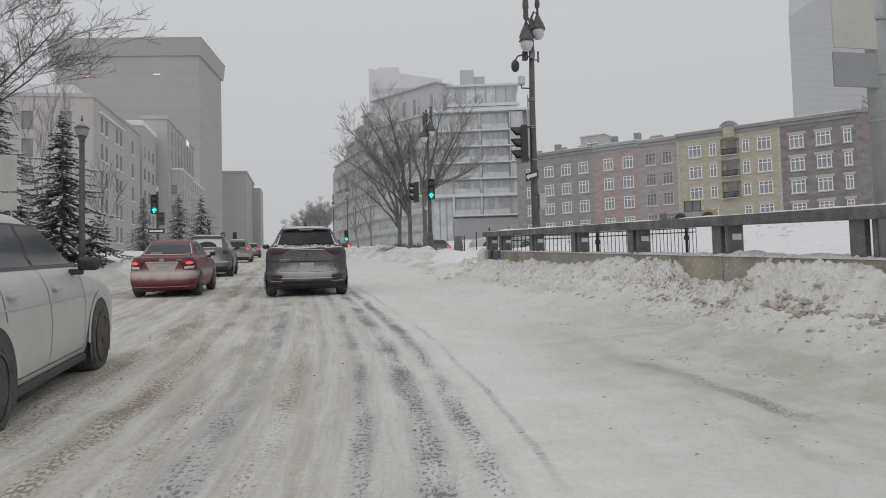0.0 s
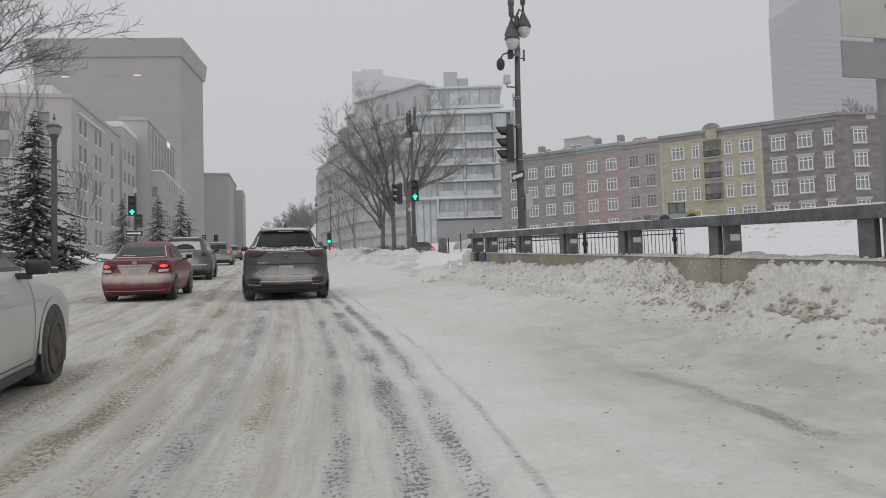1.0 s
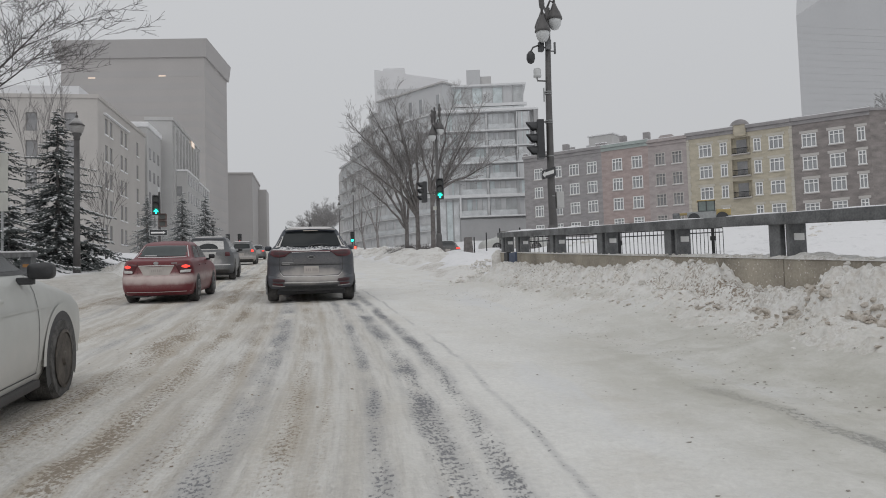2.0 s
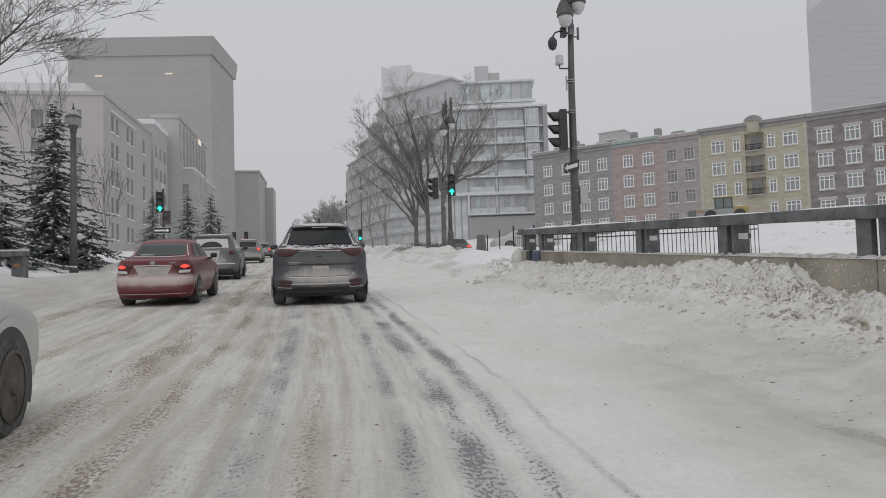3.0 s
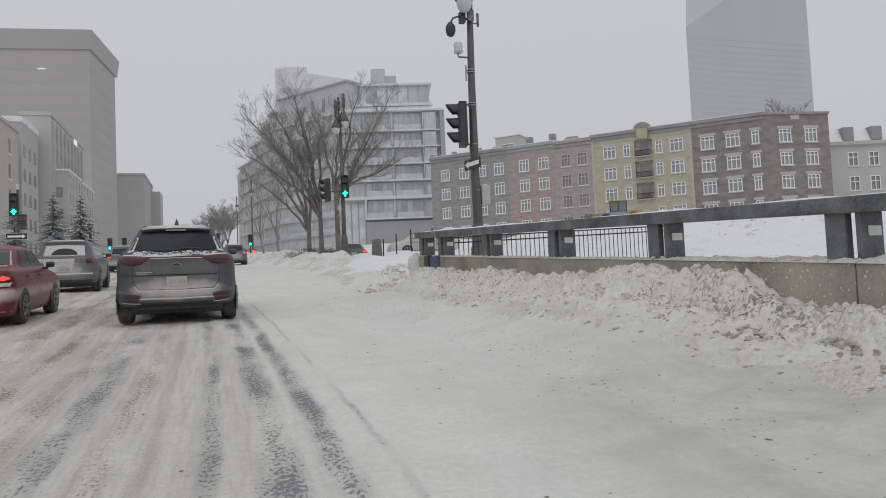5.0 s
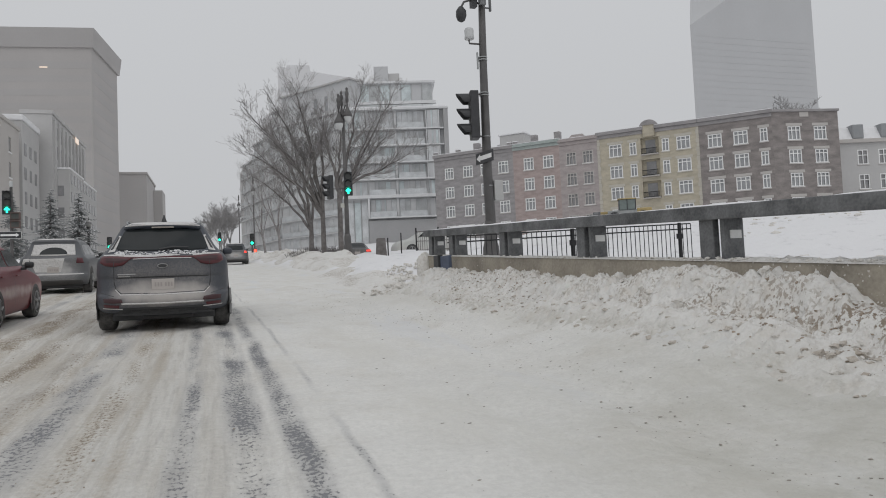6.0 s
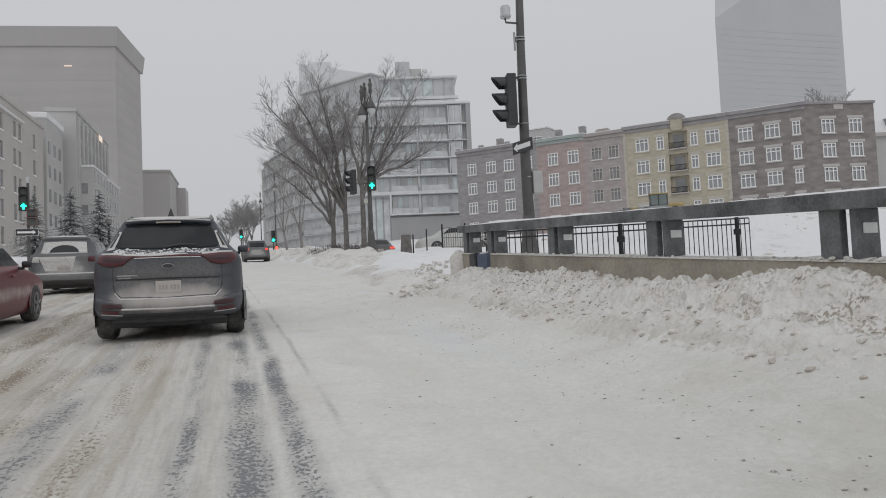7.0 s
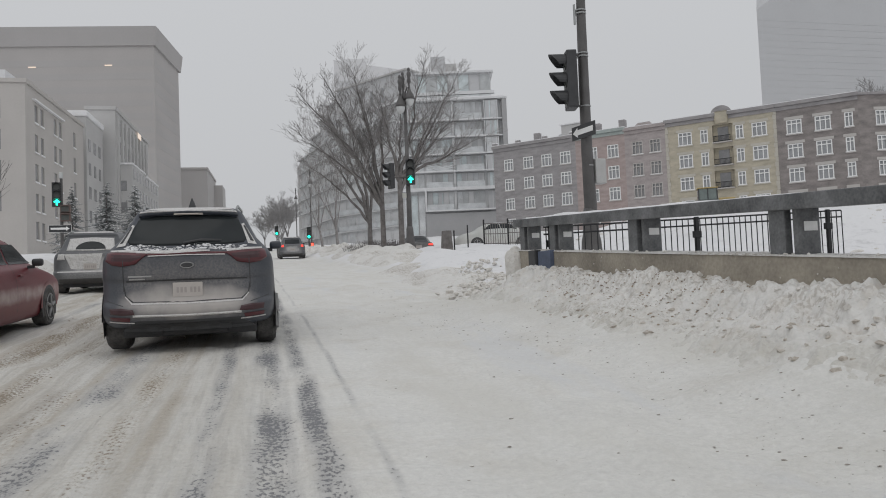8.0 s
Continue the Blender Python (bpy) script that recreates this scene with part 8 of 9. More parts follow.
def crumbs(parent, sh, name, n, xspan, zlow, zhigh, material, label, seed, size=0.018):
    """Crumbs of snow clinging to the tail."""
    rs_ = np.random.RandomState(seed)
    bm = bmesh.new()
    for k in range(n):
        x = rs_.uniform(-xspan, xspan)
        z = zlow + (zhigh - zlow) * rs_.rand() ** 2 + 0.012 * math.sin(x * 9)
        s = 0.004 + size * rs_.rand() ** 2.5
        q = bmesh.ops.create_icosphere(bm, subdivisions=1, radius=s)
        p = sh.tail(x, z, 0.004)
        for v in q["verts"]:
            v.co = Vector((v.co.x * 2.0, v.co.y, v.co.z * (0.6 + 0.5 * rs_.rand()))) + p
    return part(name, bm, material, parent, label, smooth=True, kind="stuff")


# dark compact SUV ahead
suv, sh = sliced_car("suv", "slate-blue compact SUV with a salt-caked tailgate", COMPACT_S, SUV_PAINT, road_pose(0.60, 15.95, -1.2), 0.355, (0.80, 3.46), CLADDING, scale=0.95)
glass_low = [(-0.635, 1.245), (-0.60, 1.205), (-0.38, 1.190), (0, 1.186), (0.38, 1.190), (0.60, 1.205), (0.635, 1.245)]
glass_high = [(-0.600, 1.33), (-0.535, 1.500), (-0.34, 1.525), (0, 1.532), (0.34, 1.525), (0.535, 1.500), (0.600, 1.33)]
part("rear_window", sh.strip(glass_low, glass_high, 0.006, 36, 10, 0.02), CAR_GLASS, suv, "dark tinted rear window", smooth=True)
part("spoiler", sh.strip([(-0.54, 1.520), (0, 1.545), (0.54, 1.520)], [(-0.53, 1.572), (0, 1.598), (0.53, 1.572)], 0.055, 20, 4, 0.12), SUV_PAINT, suv, smooth=True)
part("brake_light", sh.strip([(-0.155, 1.532), (0.155, 1.532)], [(-0.155, 1.552), (0.155, 1.552)], 0.068, 6, 2, 0.05), CLEARLENS, suv, "pale unlit brake light bar")
flank_glass(suv, sh, [0.66, 1.12, 2.05, 3.05], 1.185, 1.475, 0.22, 0.42)
for sx in (1, -1):
    part("window_snow", sh.strip([(0.648 * sx, 1.195), (0.745 * sx, 1.180)], [(0.575 * sx, 1.42), (0.605 * sx, 1.43)], 0.014, 5, 10, 0.02), CRUST, suv, "snow crust beside the glass")
    part("rear_pillar", sh.strip([(0.675 * sx, 1.225), (0.715 * sx, 1.215)], [(0.598 * sx, 1.40), (0.615 * sx, 1.41)], 0.018, 4, 8, 0.02), BLACK, suv, "black gloss quarter panel", smooth=True)
    low = [(0.41, 1.094), (0.47, 1.050), (0.53, 0.992), (0.66, 0.972), (0.78, 0.988), (0.855, 1.034)]
    high = [(0.41, 1.110), (0.47, 1.118), (0.55, 1.126), (0.66, 1.132), (0.76, 1.136), (0.835, 1.125)]
    tl = part("tail_light", sh.strip([(x * sx, z) for x, z in low], [(x * sx, z) for x, z in high], 0.020, 24, 6, 0.04), TAIL, suv, "dark red tail lamp", smooth=True)
    part("lamp_core", sh.strip([(0.47 * sx, 1.060), (0.58 * sx, 1.025), (0.78 * sx, 1.035)], [(0.47 * sx, 1.086), (0.58 * sx, 1.095), (0.78 * sx, 1.105)], 0.023, 12, 2, 0.01), TAIL_DARK, tl)
    part("seam", sh.strip([(0.652 * sx, 0.965), (0.660 * sx, 0.965)], [(0.652 * sx, 1.10), (0.660 * sx, 1.10)], 0.025, 1, 4, 0.02), BLACK, tl)
    part("lamp_snow", sh.strip([(0.42 * sx, 1.112), (0.64 * sx, 1.128), (0.80 * sx, 1.134)], [(0.42 * sx, 1.134), (0.64 * sx, 1.152), (0.80 * sx, 1.150)], 0.022, 16, 2, 0.04), CRUST, tl, "rim of snow above the lamp")
    part("quarter_seam", sh.strip([(0.655 * sx, 0.70), (0.664 * sx, 0.70)], [(0.655 * sx, 0.985), (0.664 * sx, 0.985)], 0.003, 1, 6, 0.01), BLACK, suv)
    bl = part("bumper_lamp", sh.strip([(0.54 * sx, 0.455), (0.68 * sx, 0.452), (0.80 * sx, 0.462)], [(0.56 * sx, 0.508), (0.68 * sx, 0.528), (0.81 * sx, 0.520)], 0.016, 10, 4, 0.03), TAIL_DARK, suv, "dark bumper lamp rimmed with salt")
    part("reflector", sh.strip([(0.60 * sx, 0.375), (0.80 * sx, 0.392)], [(0.585 * sx, 0.420), (0.81 * sx, 0.432)], 0.014, 8, 3, 0.02), TAIL, bl)
    part("reflector_rim", sh.strip([(0.55 * sx, 0.355), (0.82 * sx, 0.372)], [(0.55 * sx, 0.367), (0.82 * sx, 0.384)], 0.02, 8, 1, 0.03), CRUST, bl)
    part("bumper_seam", sh.strip([(0.66 * sx, 0.545), (0.86 * sx, 0.60)], [(0.66 * sx, 0.553), (0.86 * sx, 0.608)], 0.004, 8, 1, 0.01), BLACK, suv)
part("light_band", sh.strip([(-0.42, 1.086), (0, 1.092), (0.42, 1.086)], [(-0.42, 1.108), (0, 1.118), (0.42, 1.108)], 0.014, 16, 2, 0.02), TAIL, suv, "thin red light band")
part("band_snow", sh.strip([(-0.52, 1.114), (-0.2, 1.102), (0.02, 1.112), (0.24, 1.120)], [(-0.52, 1.138), (-0.2, 1.138), (0.02, 1.142), (0.24, 1.132)], 0.020, 24, 2, 0.03), CRUST, suv, "line of snow over the light band")
part("band_edge", sh.strip([(-0.40, 1.074), (0, 1.080), (0.40, 1.074)], [(-0.40, 1.085), (0, 1.091), (0.40, 1.085)], 0.017, 16, 1, 0.02), CRUST, suv, "salt along the light band")
crumbs(suv, sh, "ledge_snow", 420, 0.64, 1.135, 1.190, SNOW, "crumbs of snow below the glass", 5, 0.009)
bm = bmesh.new()
wy = sh.tail(0.15, 1.24).y - 0.03
tube(bm, [(-0.04, wy - 0.03, 1.215), (0.14, wy, 1.246), (0.36, wy, 1.240)], [0.014, 0.014, 0.009], 6)
part("wiper", bm, BLACK, suv)
bm = boxed(-0.045, 0.045, 0.86, 1.10, 1.62, 1.75, 0.0)
for v in bm.verts:
    if v.co.z > 1.7:
        v.co.x *= 0.12
        v.co.y = 0.90 + (v.co.y - 0.86) * 0.15
part("antenna", bm, BLACK, suv, "shark-fin antenna")
for sx in (1, -1):
    bm = bmesh.new()
    tube(bm, [(0.515 * sx, 0.75, 1.60), (0.53 * sx, 0.85, 1.645), (0.54 * sx, 2.3, 1.65), (0.53 * sx, 2.42, 1.60)], [0.016] * 4, 6)
    part("roof_rail", bm, GALV, suv)
rsx = np.linspace(-0.50, 0.50, 12)
part("roof_snow", sh.strip([(x, 1.590) for x in rsx], [(x * 0.8, 1.645) for x in rsx], 0.012, 22, 6, 0.02), CRUST, suv, "thin snow on the roof edge", smooth=True)
part("spoiler_frost", sh.strip([(-0.53, 1.556), (0, 1.580), (0.53, 1.556)], [(-0.52, 1.576), (0, 1.602), (0.52, 1.576)], 0.066, 20, 2, 0.05), CRUST, suv, "frost along the spoiler")
c0 = sh.tail(0, 0.96).y
bm = bmesh.new()
ell(bm, 0, c0 - 0.006, 0.972, 0.076, 0.036, 0.014)
part("badge", bm, CHROME, suv, "plain oval badge")
bm = bmesh.new()
ell(bm, 0, c0 - 0.0205, 0.972, 0.062, 0.026, 0.003)
part("badge_field", bm, BLACK, suv)
for z, x0, x1 in ((0.852, -0.61, -0.37), (0.822, -0.60, -0.44)):
    part("trim_mark", sh.strip([(x0, z), (x1, z)], [(x0, z + 0.016), (x1, z + 0.016)], 0.008, 6, 1, 0.01), CHROME, suv, "plain chrome trim bar")
part("tailgate_crease", sh.strip([(-0.63, 0.800), (0, 0.806), (0.63, 0.800)], [(-0.63, 0.815), (0, 0.822), (0.63, 0.815)], 0.008, 20, 2, 0.02), BLACK, suv)
part("tailgate_gap", sh.strip([(-0.66, 0.74), (-0.645, 0.645), (-0.57, 0.578), (0, 0.570), (0.57, 0.578), (0.645, 0.645), (0.66, 0.74)], [(-0.650, 0.75), (-0.635, 0.655), (-0.56, 0.590), (0, 0.580), (0.56, 0.590), (0.635, 0.655), (0.650, 0.75)], 0.004, 30, 1, 0.01), BLACK, suv)
part("gap_snow", sh.strip([(-0.648, 0.64), (-0.575, 0.562), (0, 0.552), (0.575, 0.562), (0.648, 0.64)], [(-0.642, 0.652), (-0.57, 0.576), (0, 0.566), (0.57, 0.576), (0.642, 0.652)], 0.008, 24, 1, 0.02), CRUST, suv, "salt in the tailgate gap")
number_plate(suv, sh.tail(0, 0.69).y - 0.004, 0.628)
part("chrome_strip", sh.strip([(-0.56, 0.428), (0, 0.418), (0.56, 0.428)], [(-0.56, 0.452), (0, 0.442), (0.56, 0.452)], 0.022, 20, 2, 0.04), CRUST, suv, "frosted bumper strip")
part("lower_bumper", sh.strip([(-0.70, 0.262), (0, 0.250), (0.70, 0.262)], [(-0.56, 0.392), (0, 0.382), (0.56, 0.392)], 0.008, 24, 4, 0.05), BLACK, suv, "black lower bumper")
for x in (-0.36, -0.12, 0.13, 0.37):
    part("vent", sh.strip([(x - 0.075, 0.255), (x + 0.075, 0.255)], [(x - 0.08, 0.335), (x + 0.08, 0.335)], 0.022, 4, 3, 0.05), BLACK, suv)
part("muffler", boxed(-0.30, 0.40, 0.30, 0.6, 0.18, 0.26, 0.03), BLACK, suv)
for sx in (1, -1):
    mirror_(suv, sh, 2.80, 1.16, sx, SUV_PAINT)

# red saloon in the next lane
red, sh = sliced_car("sedan", "dark red saloon car with lit tail lamps and salt-smeared bumper", SEDAN_S, RED_PAINT, road_pose(-2.52, 17.0, -2.6), 0.315, (0.86, 3.42), scale=0.91, narrow=0.91)
part("rear_window", sh.strip([(-0.615, 1.085), (0, 1.075), (0.615, 1.085)], [(-0.515, 1.335), (0, 1.35), (0.515, 1.335)], 0.006, 18, 10, 0.02), CLEAR_GLASS, red, "grey tinted rear window", smooth=True)
part("rear_shelf", sh.strip([(-0.45, 1.10), (-0.14, 1.095)], [(-0.45, 1.115), (-0.14, 1.110)], 0.011, 6, 2, 0.01), CRUST, red, "pale smear of snow on the glass")
part("window_snow", sh.strip([(-0.60, 1.062), (0, 1.052), (0.60, 1.062)], [(-0.60, 1.076), (0, 1.066), (0.60, 1.076)], 0.014, 18, 1, 0.02), CRUST, red, "snow line below the glass")
flank_glass(red, sh, [1.15, 1.98, 2.95], 1.04, 1.335, 0.30, 0.45)
for sx in (1, -1):
    part("pillar_snow", sh.strip([(0.635 * sx, 1.075), (0.66 * sx, 1.075)], [(0.53 * sx, 1.345), (0.545 * sx, 1.345)], 0.012, 2, 8, 0.02), CRUST, red, "snow along the window edge")
    tl = part("tail_light", sh.strip([(0.55 * sx, 0.70), (0.66 * sx, 0.69), (0.80 * sx, 0.71)], [(0.44 * sx, 0.90), (0.60 * sx, 0.93), (0.79 * sx, 0.90)], 0.014, 12, 5, 0.03), TAIL, red, "red tail lamp", smooth=True)
    part("lamp", sh.strip([(0.60 * sx, 0.845), (0.69 * sx, 0.815), (0.785 * sx, 0.845)], [(0.605 * sx, 0.87), (0.69 * sx, 0.90), (0.78 * sx, 0.87)], 0.018, 10, 4, 0.02), TAIL_ON, tl, "lit lamp")
    part("clear_part", sh.strip([(0.57 * sx, 0.715), (0.79 * sx, 0.72)], [(0.555 * sx, 0.775), (0.81 * sx, 0.785)], 0.018, 8, 3, 0.02), CRUST, tl, "salt-caked clear lens")
    mirror_(red, sh, 2.66, 1.05, sx, BLACK)
    part("lid_seam", sh.strip([(0.445 * sx, 0.70), (0.452 * sx, 0.70)], [(0.43 * sx, 0.97), (0.437 * sx, 0.97)], 0.003, 1, 6, 0.01), BLACK, red)
part("chrome_strip", sh.strip([(-0.42, 0.865), (0, 0.872), (0.42, 0.865)], [(-0.42, 0.888), (0, 0.896), (0.42, 0.888)], 0.022, 16, 2, 0.03), CRUST, red, "chrome strip dulled by salt")
part("plate_recess", sh.strip([(-0.30, 0.665), (0.30, 0.665)], [(-0.42, 0.862), (0.42, 0.862)], 0.004, 14, 5, 0.01), PLATE, red, "salt-caked plate recess")
c0 = sh.tail(0, 0.94).y
bm = bmesh.new()
ell(bm, 0, c0 - 0.004, 0.938, 0.065, 0.038, 0.012)
part("badge", bm, CHROME, red, "plain oval badge")
part("trim_mark", sh.strip([(0.36, 0.925), (0.50, 0.925)], [(0.36, 0.945), (0.50, 0.945)], 0.008, 4, 1, 0.01), CHROME, red, "plain chrome trim bar")
number_plate(red, sh.tail(0, 0.75).y - 0.006, 0.69)
part("bumper_seam", sh.strip([(-0.56, 0.652), (0, 0.642), (0.56, 0.652)], [(-0.56, 0.662), (0, 0.652), (0.56, 0.662)], 0.004, 16, 1, 0.01), BLACK, red)
part("bumper_gap", sh.strip([(-0.80, 0.285), (0, 0.275), (0.80, 0.285)], [(-0.80, 0.296), (0, 0.286), (0.80, 0.296)], 0.006, 16, 1, 0.01), CRUST, red, "rime along the bumper edge")
part("door_seam", sh.pane([(1.96, 0.35), (1.97, 0.35), (1.97, 1.03), (1.96, 1.03)], 1, 0.003, 1, 8), BLACK, red)
for y in (1.16, 2.10):
    part("door_handle", boxed(0.845, 0.872, y, y + 0.16, 0.86, 0.885, 0.008), RED_PAINT, red)
part("muffler", boxed(-0.6, -0.2, 0.15, 0.5, 0.16, 0.24, 0.03), BLACK, red)


def dress_suv(c, sh, snowy, lit):
    """Rear window, lamps, rails and plate of a plain SUV."""
    if snowy:
        part("window_snow", sh.strip([(-0.58, 1.135), (0, 1.12), (0.58, 1.135)], [(-0.53, 1.45), (0, 1.475), (0.53, 1.45)], 0.010, 18, 8, 0.02), CRUST, c, "snow over the rear window", smooth=True)
        arc = [(-0.36 * math.cos(q), 1.17 + 0.20 * math.sin(q)) for q in np.linspace(0, math.pi, 16)]
        part("rear_window", sh.strip([(x, 1.165) for x, z in arc], arc, 0.016, 24, 5, 0.02), CAR_GLASS, c, "wiped arc of dark glass")
        part("tailgate_snow", sh.strip([(-0.46, 0.66), (0.20, 0.66)], [(-0.62, 1.05), (0.30, 1.05)], 0.008, 14, 8, 0.02), CRUST, c, "snow-caked tailgate panel")
        part("bumper_snow", sh.strip([(-0.80, 0.575), (0, 0.57), (0.80, 0.575)], [(-0.78, 0.605), (0, 0.605), (0.78, 0.605)], 0.02, 18, 2, 0.05), CRUST, c, "snow on the bumper")
    else:
        part("rear_window", sh.strip([(-0.54, 1.135), (0, 1.12), (0.54, 1.135)], [(-0.50, 1.44), (0, 1.465), (0.50, 1.44)], 0.006, 16, 8, 0.02), CAR_GLASS, c, smooth=True)
    flank_glass(c, sh, [0.62, 1.12, 2.05, 3.05], 1.13, 1.44, 0.22, 0.42)
    for sx in (1, -1):
        part("tail_light", sh.strip([(0.60 * sx, 0.90), (0.80 * sx, 0.90)], [(0.62 * sx, 1.06), (0.76 * sx, 1.05)], 0.014, 6, 4, 0.03), TAIL_ON if lit else (CRUST if sx < 0 else TAIL), c, smooth=True)
        bm = bmesh.new()
        tube(bm, [(0.535 * sx, 0.75, 1.60), (0.55 * sx, 0.85, 1.655), (0.56 * sx, 2.3, 1.66), (0.55 * sx, 2.42, 1.60)], [0.02] * 4, 6)
        part("roof_rail", bm, GALV, c)
        mirror_(c, sh, 2.80, 1.12, sx, BLACK)
    xs_ = np.linspace(-0.52, 0.52, 12)
    part("roof_snow", sh.strip([(x, 1.59) for x in xs_], [(x * 0.8, 1.638) for x in xs_], 0.025, 22, 6, 0.02), CRUST, c, "snow on the roof", smooth=True)
    part("lower_bumper", sh.strip([(-0.82, 0.275), (0, 0.262), (0.82, 0.275)], [(-0.80, 0.42), (0, 0.42), (0.80, 0.42)], 0.008, 20, 4, 0.05), CLADDING, c, "black lower bumper")
    number_plate(c, sh.tail(0, 0.70).y - 0.012, 0.64)


# silver SUV ahead of the saloon
sil, sh = sliced_car("suv", "silver-grey SUV with a snow-covered tailgate and wiped rear window", SUV_S, SILVER_PAINT, road_pose(-2.58, 27.9, 0.0), 0.35, (0.78, 3.42), CLADDING, scale=0.97)
dress_suv(sil, sh, True, False)

def front_glass(c, sh, z0, z1, w0, w1):
    """The windscreen on the front slope."""
    bm = bmesh.new()
    grid = []
    for j in range(7):
        z = z0 + (z1 - z0) * j / 6
        w = w0 + (w1 - w0) * j / 6
        grid.append([bm.verts.new((w * q, sh.at("nose", z) - 0.005 - 0.03 * abs(q) ** 3, z + 0.012)) for q in np.linspace(-1, 1, 11)])
    for a, b in zip(grid, grid[1:]):
        for i in range(10):
            bm.faces.new((a[i], a[i + 1], b[i + 1], b[i]))
    part("windscreen", bm, CAR_GLASS, c, smooth=True)


front_glass(suv, Slices(COMPACT_S), 1.14, 1.53, 0.66, 0.48)
front_glass(red, Slices(SEDAN_S), 1.03, 1.37, 0.60, 0.46)
front_glass(sil, Slices(SUV_S), 1.10, 1.52, 0.66, 0.50)

# white hatchback behind the saloon
whi, sh = sliced_car("hatchback", "white hatchback car with black steel wheels and dusty sills", SEDAN_S, WHITE_PAINT, road_pose(-2.45, 3.85, -0.4), 0.33, (0.86, 3.44), rimmat=STEELRIM, scale=0.97)
front_glass(whi, sh, 1.03, 1.37, 0.60, 0.46)
part("rear_window", sh.strip([(-0.60, 1.085), (0, 1.075), (0.60, 1.085)], [(-0.51, 1.335), (0, 1.35), (0.51, 1.335)], 0.006, 18, 10, 0.02), CAR_GLASS, whi, smooth=True)
for sx in (1, -1):
    part("window_surround", sh.pane([(1.10, 1.015), (3.05, 1.005), (2.50, 1.352), (1.42, 1.352)], sx, 0.004, 16, 6), BLACK, whi, "black window surround", smooth=True)
flank_glass(whi, sh, [1.15, 1.98, 2.98], 1.035, 1.335, 0.30, 0.46)
for sx in (1, -1):
    tl = part("tail_light", sh.strip([(0.56 * sx, 0.74), (0.68 * sx, 0.73), (0.80 * sx, 0.75)], [(0.46 * sx, 0.90), (0.62 * sx, 0.925), (0.79 * sx, 0.90)], 0.012, 12, 5, 0.03), TAIL, whi, "red tail lamp", smooth=True)
    part("clear_part", sh.strip([(0.60 * sx, 0.80), (0.78 * sx, 0.80)], [(0.58 * sx, 0.84), (0.785 * sx, 0.84)], 0.016, 8, 2, 0.02), CLEARLENS, tl)
    for y in (1.10, 1.98, 2.92):
        part("door_seam", sh.pane([(y, 0.30), (y + 0.008, 0.30), (y + 0.008, 1.02), (y, 1.02)], sx, 0.003, 1, 10), BLACK, whi)
    part("sill_seam", sh.pane([(1.25, 0.295), (2.95, 0.295), (2.95, 0.303), (1.25, 0.303)], sx, 0.003, 12, 1), BLACK, whi)
    part("crease", sh.pane([(0.95, 0.775), (3.25, 0.755), (3.25, 0.768), (0.95, 0.788)], sx, 0.010, 20, 2), WHITE_PAINT, whi, smooth=True)
    for y in (1.16, 2.08):
        part("door_handle", boxed(min(0.850 * sx, 0.882 * sx), max(0.850 * sx, 0.882 * sx), y, y + 0.17, 0.845, 0.872, 0.010), WHITE_PAINT, whi)
    part("sill", boxed(min(0.79 * sx, 0.85 * sx), max(0.79 * sx, 0.85 * sx), 1.25, 2.98, 0.19, 0.25, 0.015), CLADDING, whi)
    mirror_(whi, sh, 2.74, 1.03, sx, BLACK)
number_plate(whi, sh.tail(0, 0.75).y - 0.006, 0.70)
part("bumper_seam", sh.strip([(-0.56, 0.652), (0, 0.642), (0.56, 0.652)], [(-0.56, 0.662), (0, 0.652), (0.56, 0.662)], 0.004, 16, 1, 0.01), BLACK, whi)
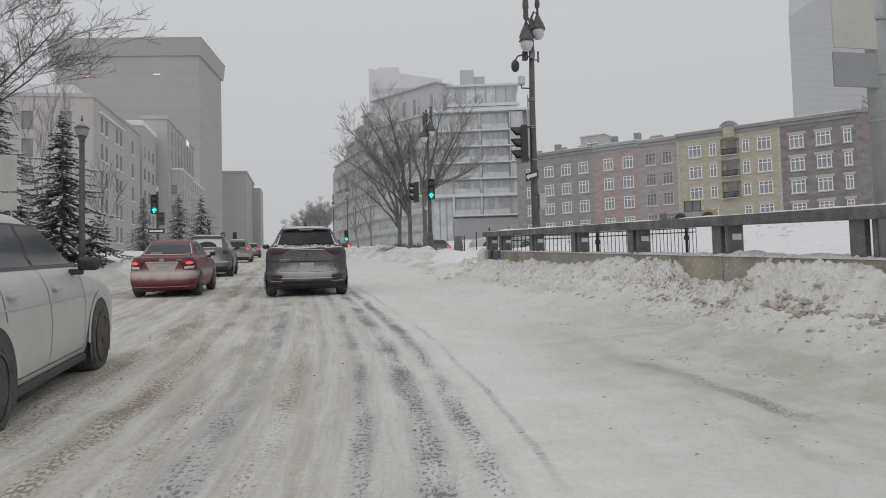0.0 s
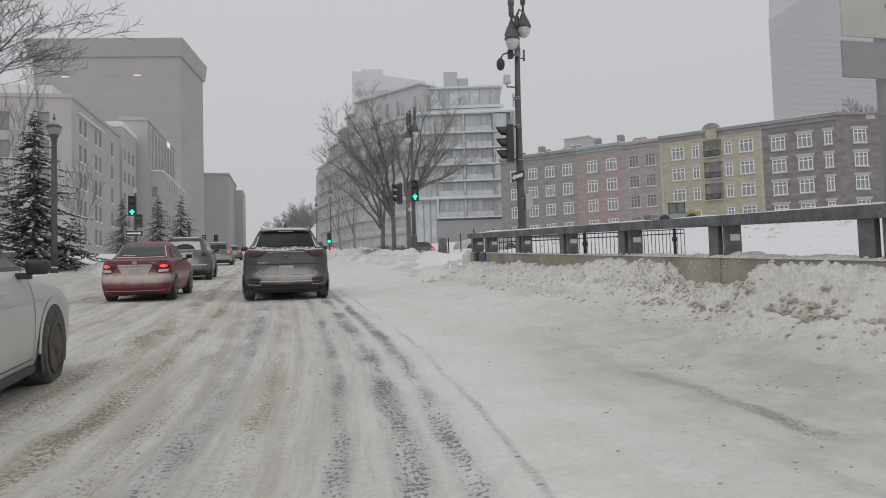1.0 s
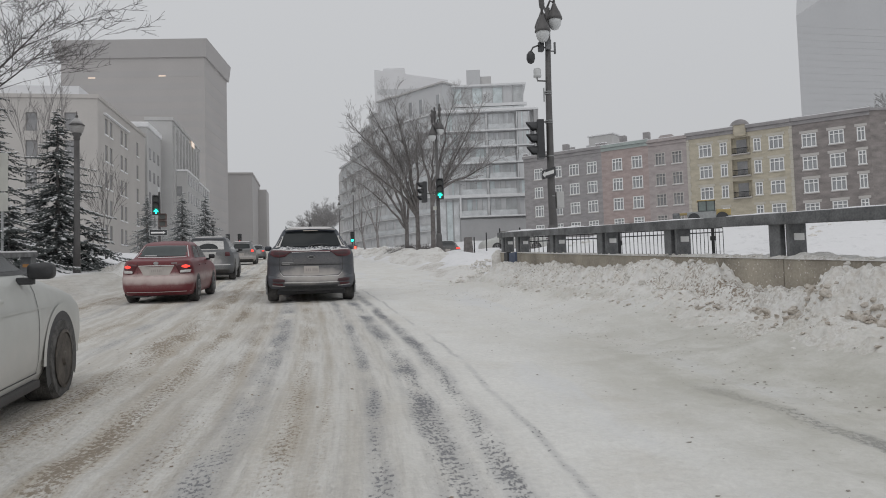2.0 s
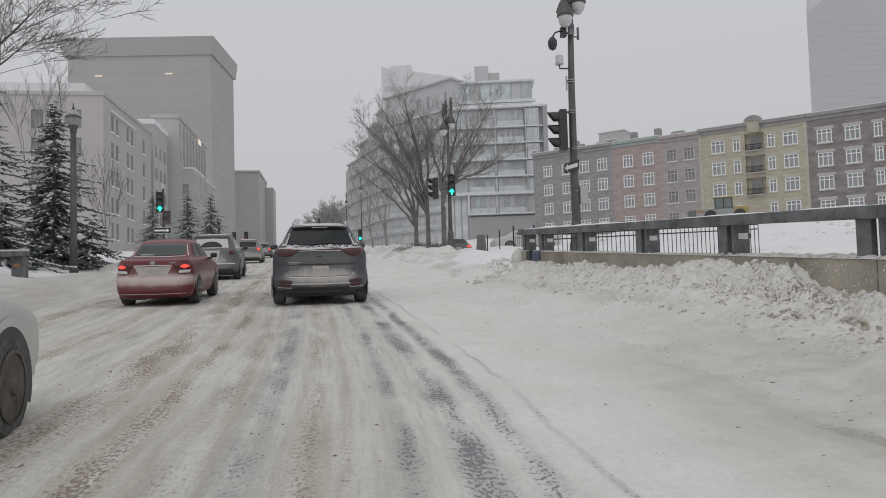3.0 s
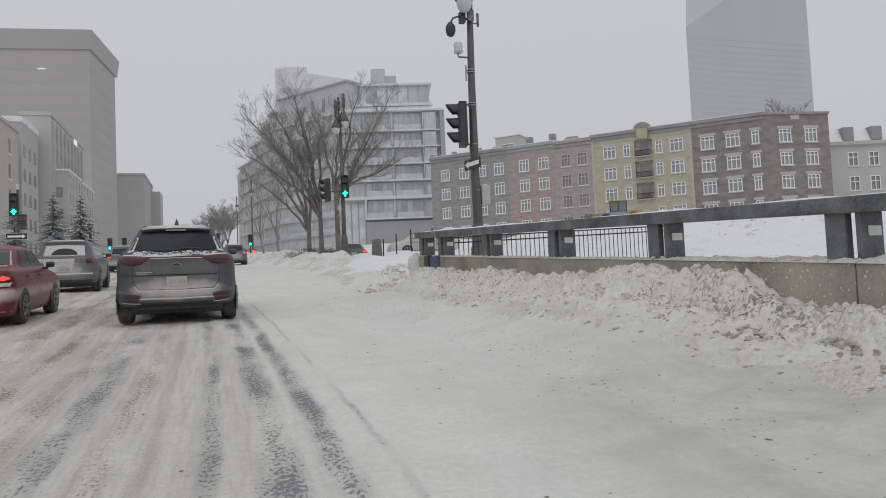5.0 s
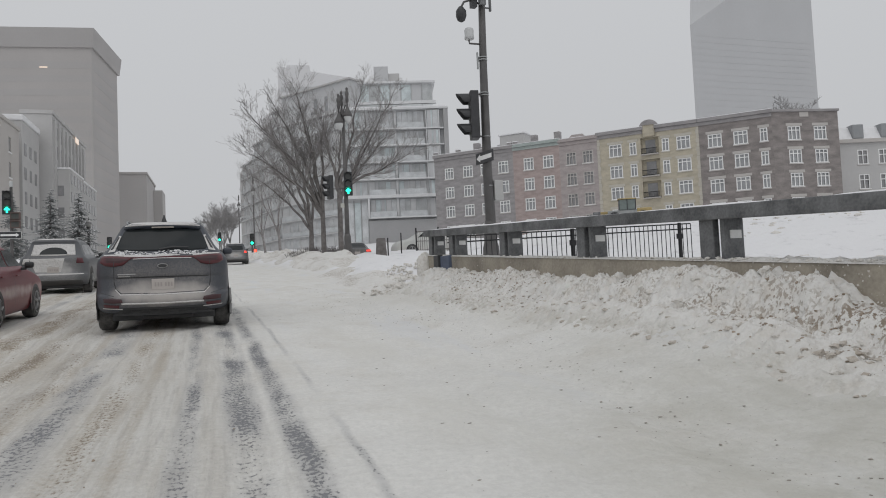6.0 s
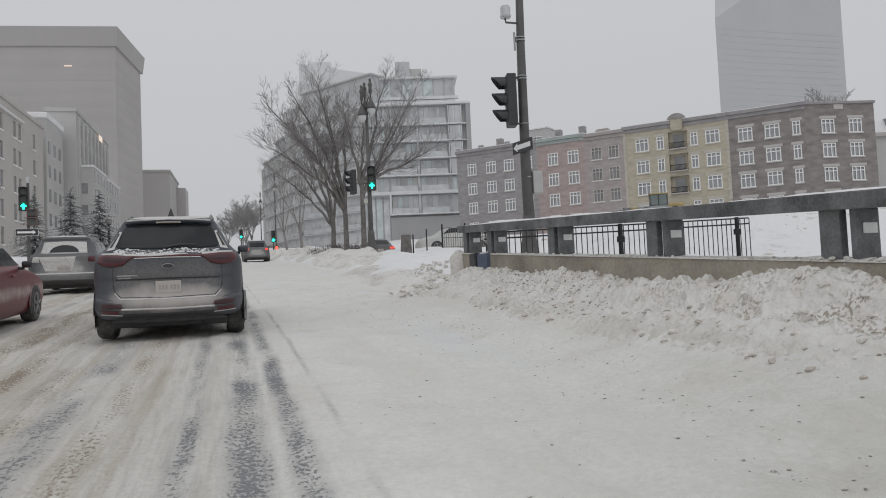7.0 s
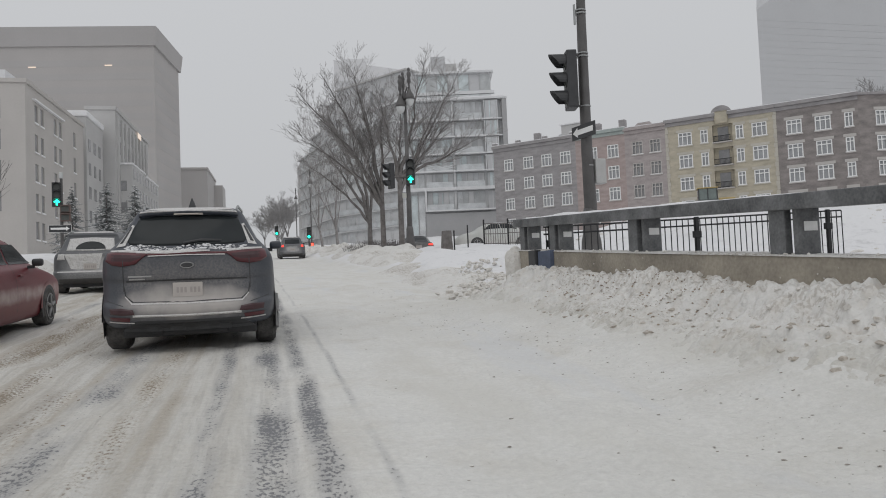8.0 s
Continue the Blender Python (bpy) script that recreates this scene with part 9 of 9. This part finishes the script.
part("lower_bumper", sh.strip([(-0.74, 0.215), (0, 0.205), (0.74, 0.215)], [(-0.70, 0.33), (0, 0.34), (0.70, 0.33)], 0.006, 18, 3, 0.03), CLADDING, whi)
c0 = sh.tail(0, 0.93).y
bm = bmesh.new()
ell(bm, 0, c0 - 0.004, 0.93, 0.05, 0.05, 0.012)
part("badge", bm, CHROME, whi, "plain round badge")

# cars further up the street and parked beyond the corner
def far_car(name, label, paint, m, lit=True, tall=False):
    if tall:
        c, s = sliced_car(name, label, SUV_S, paint, m, 0.345, (0.78, 3.42), CLADDING)
        dress_suv(c, s, False, lit)
        return c
    c, s = base_car(name, label, SEDAN, paint, m, r=0.31, wheels=(0.8, 3.4))
    part("rear_window", s.across(0.66, 1.235, 0.58, 0.485), CAR_GLASS, c, smooth=True)
    side_glass(c, s, 1.0, 3.2, [1.0, 2.0, 3.05], tail_high=0.25, nose_high=0.55)
    part("roof_snow", s.across(1.35, 2.4, 0.48, 0.48, 0.02, 8, 6), SNOW, c, "snow on the roof", smooth=True)
    for sx in (1, -1):
        part("tail_light", boxed(min(0.52 * sx, 0.76 * sx), max(0.52 * sx, 0.76 * sx), -0.02, 0.1, 0.81, 0.91, 0.02), TAIL_ON if lit else TAIL, c)
    number_plate(c, -0.01, 0.66)
    return c


far_car("suv", "dark grey SUV with lit tail lamps ahead", GREY_PAINT, road_pose(-2.75, 52.0), tall=True)
far_car("suv", "silver SUV with lit tail lamps further up the street", SILVER_PAINT, road_pose(4.55, 62.0), tall=True)
far_car("sedan", "pale saloon car far up the street", SILVER_PAINT, road_pose(-2.6, 74.0))
far_car("suv", "small far car with lit tail lamps", GREY_PAINT, road_pose(1.2, 96.0), tall=True)
for nm, lb, paint, x, y, turn in (("sedan", "parked dark saloon car with red lamps, half buried in snow", DARK_PAINT, 10.15, 45.6, -8), ("hatchback", "parked white car half behind the snow ridge", WHITE_PAINT, 16.75, 46.2, 90)):
    far_car(nm, lb, paint, Matrix.Translation((x, y, ground_z(x, y) - (0.62 if nm == "sedan" else 0.30))) @ pose(0, 0, 0, 0, 0, turn), nm == "sedan")
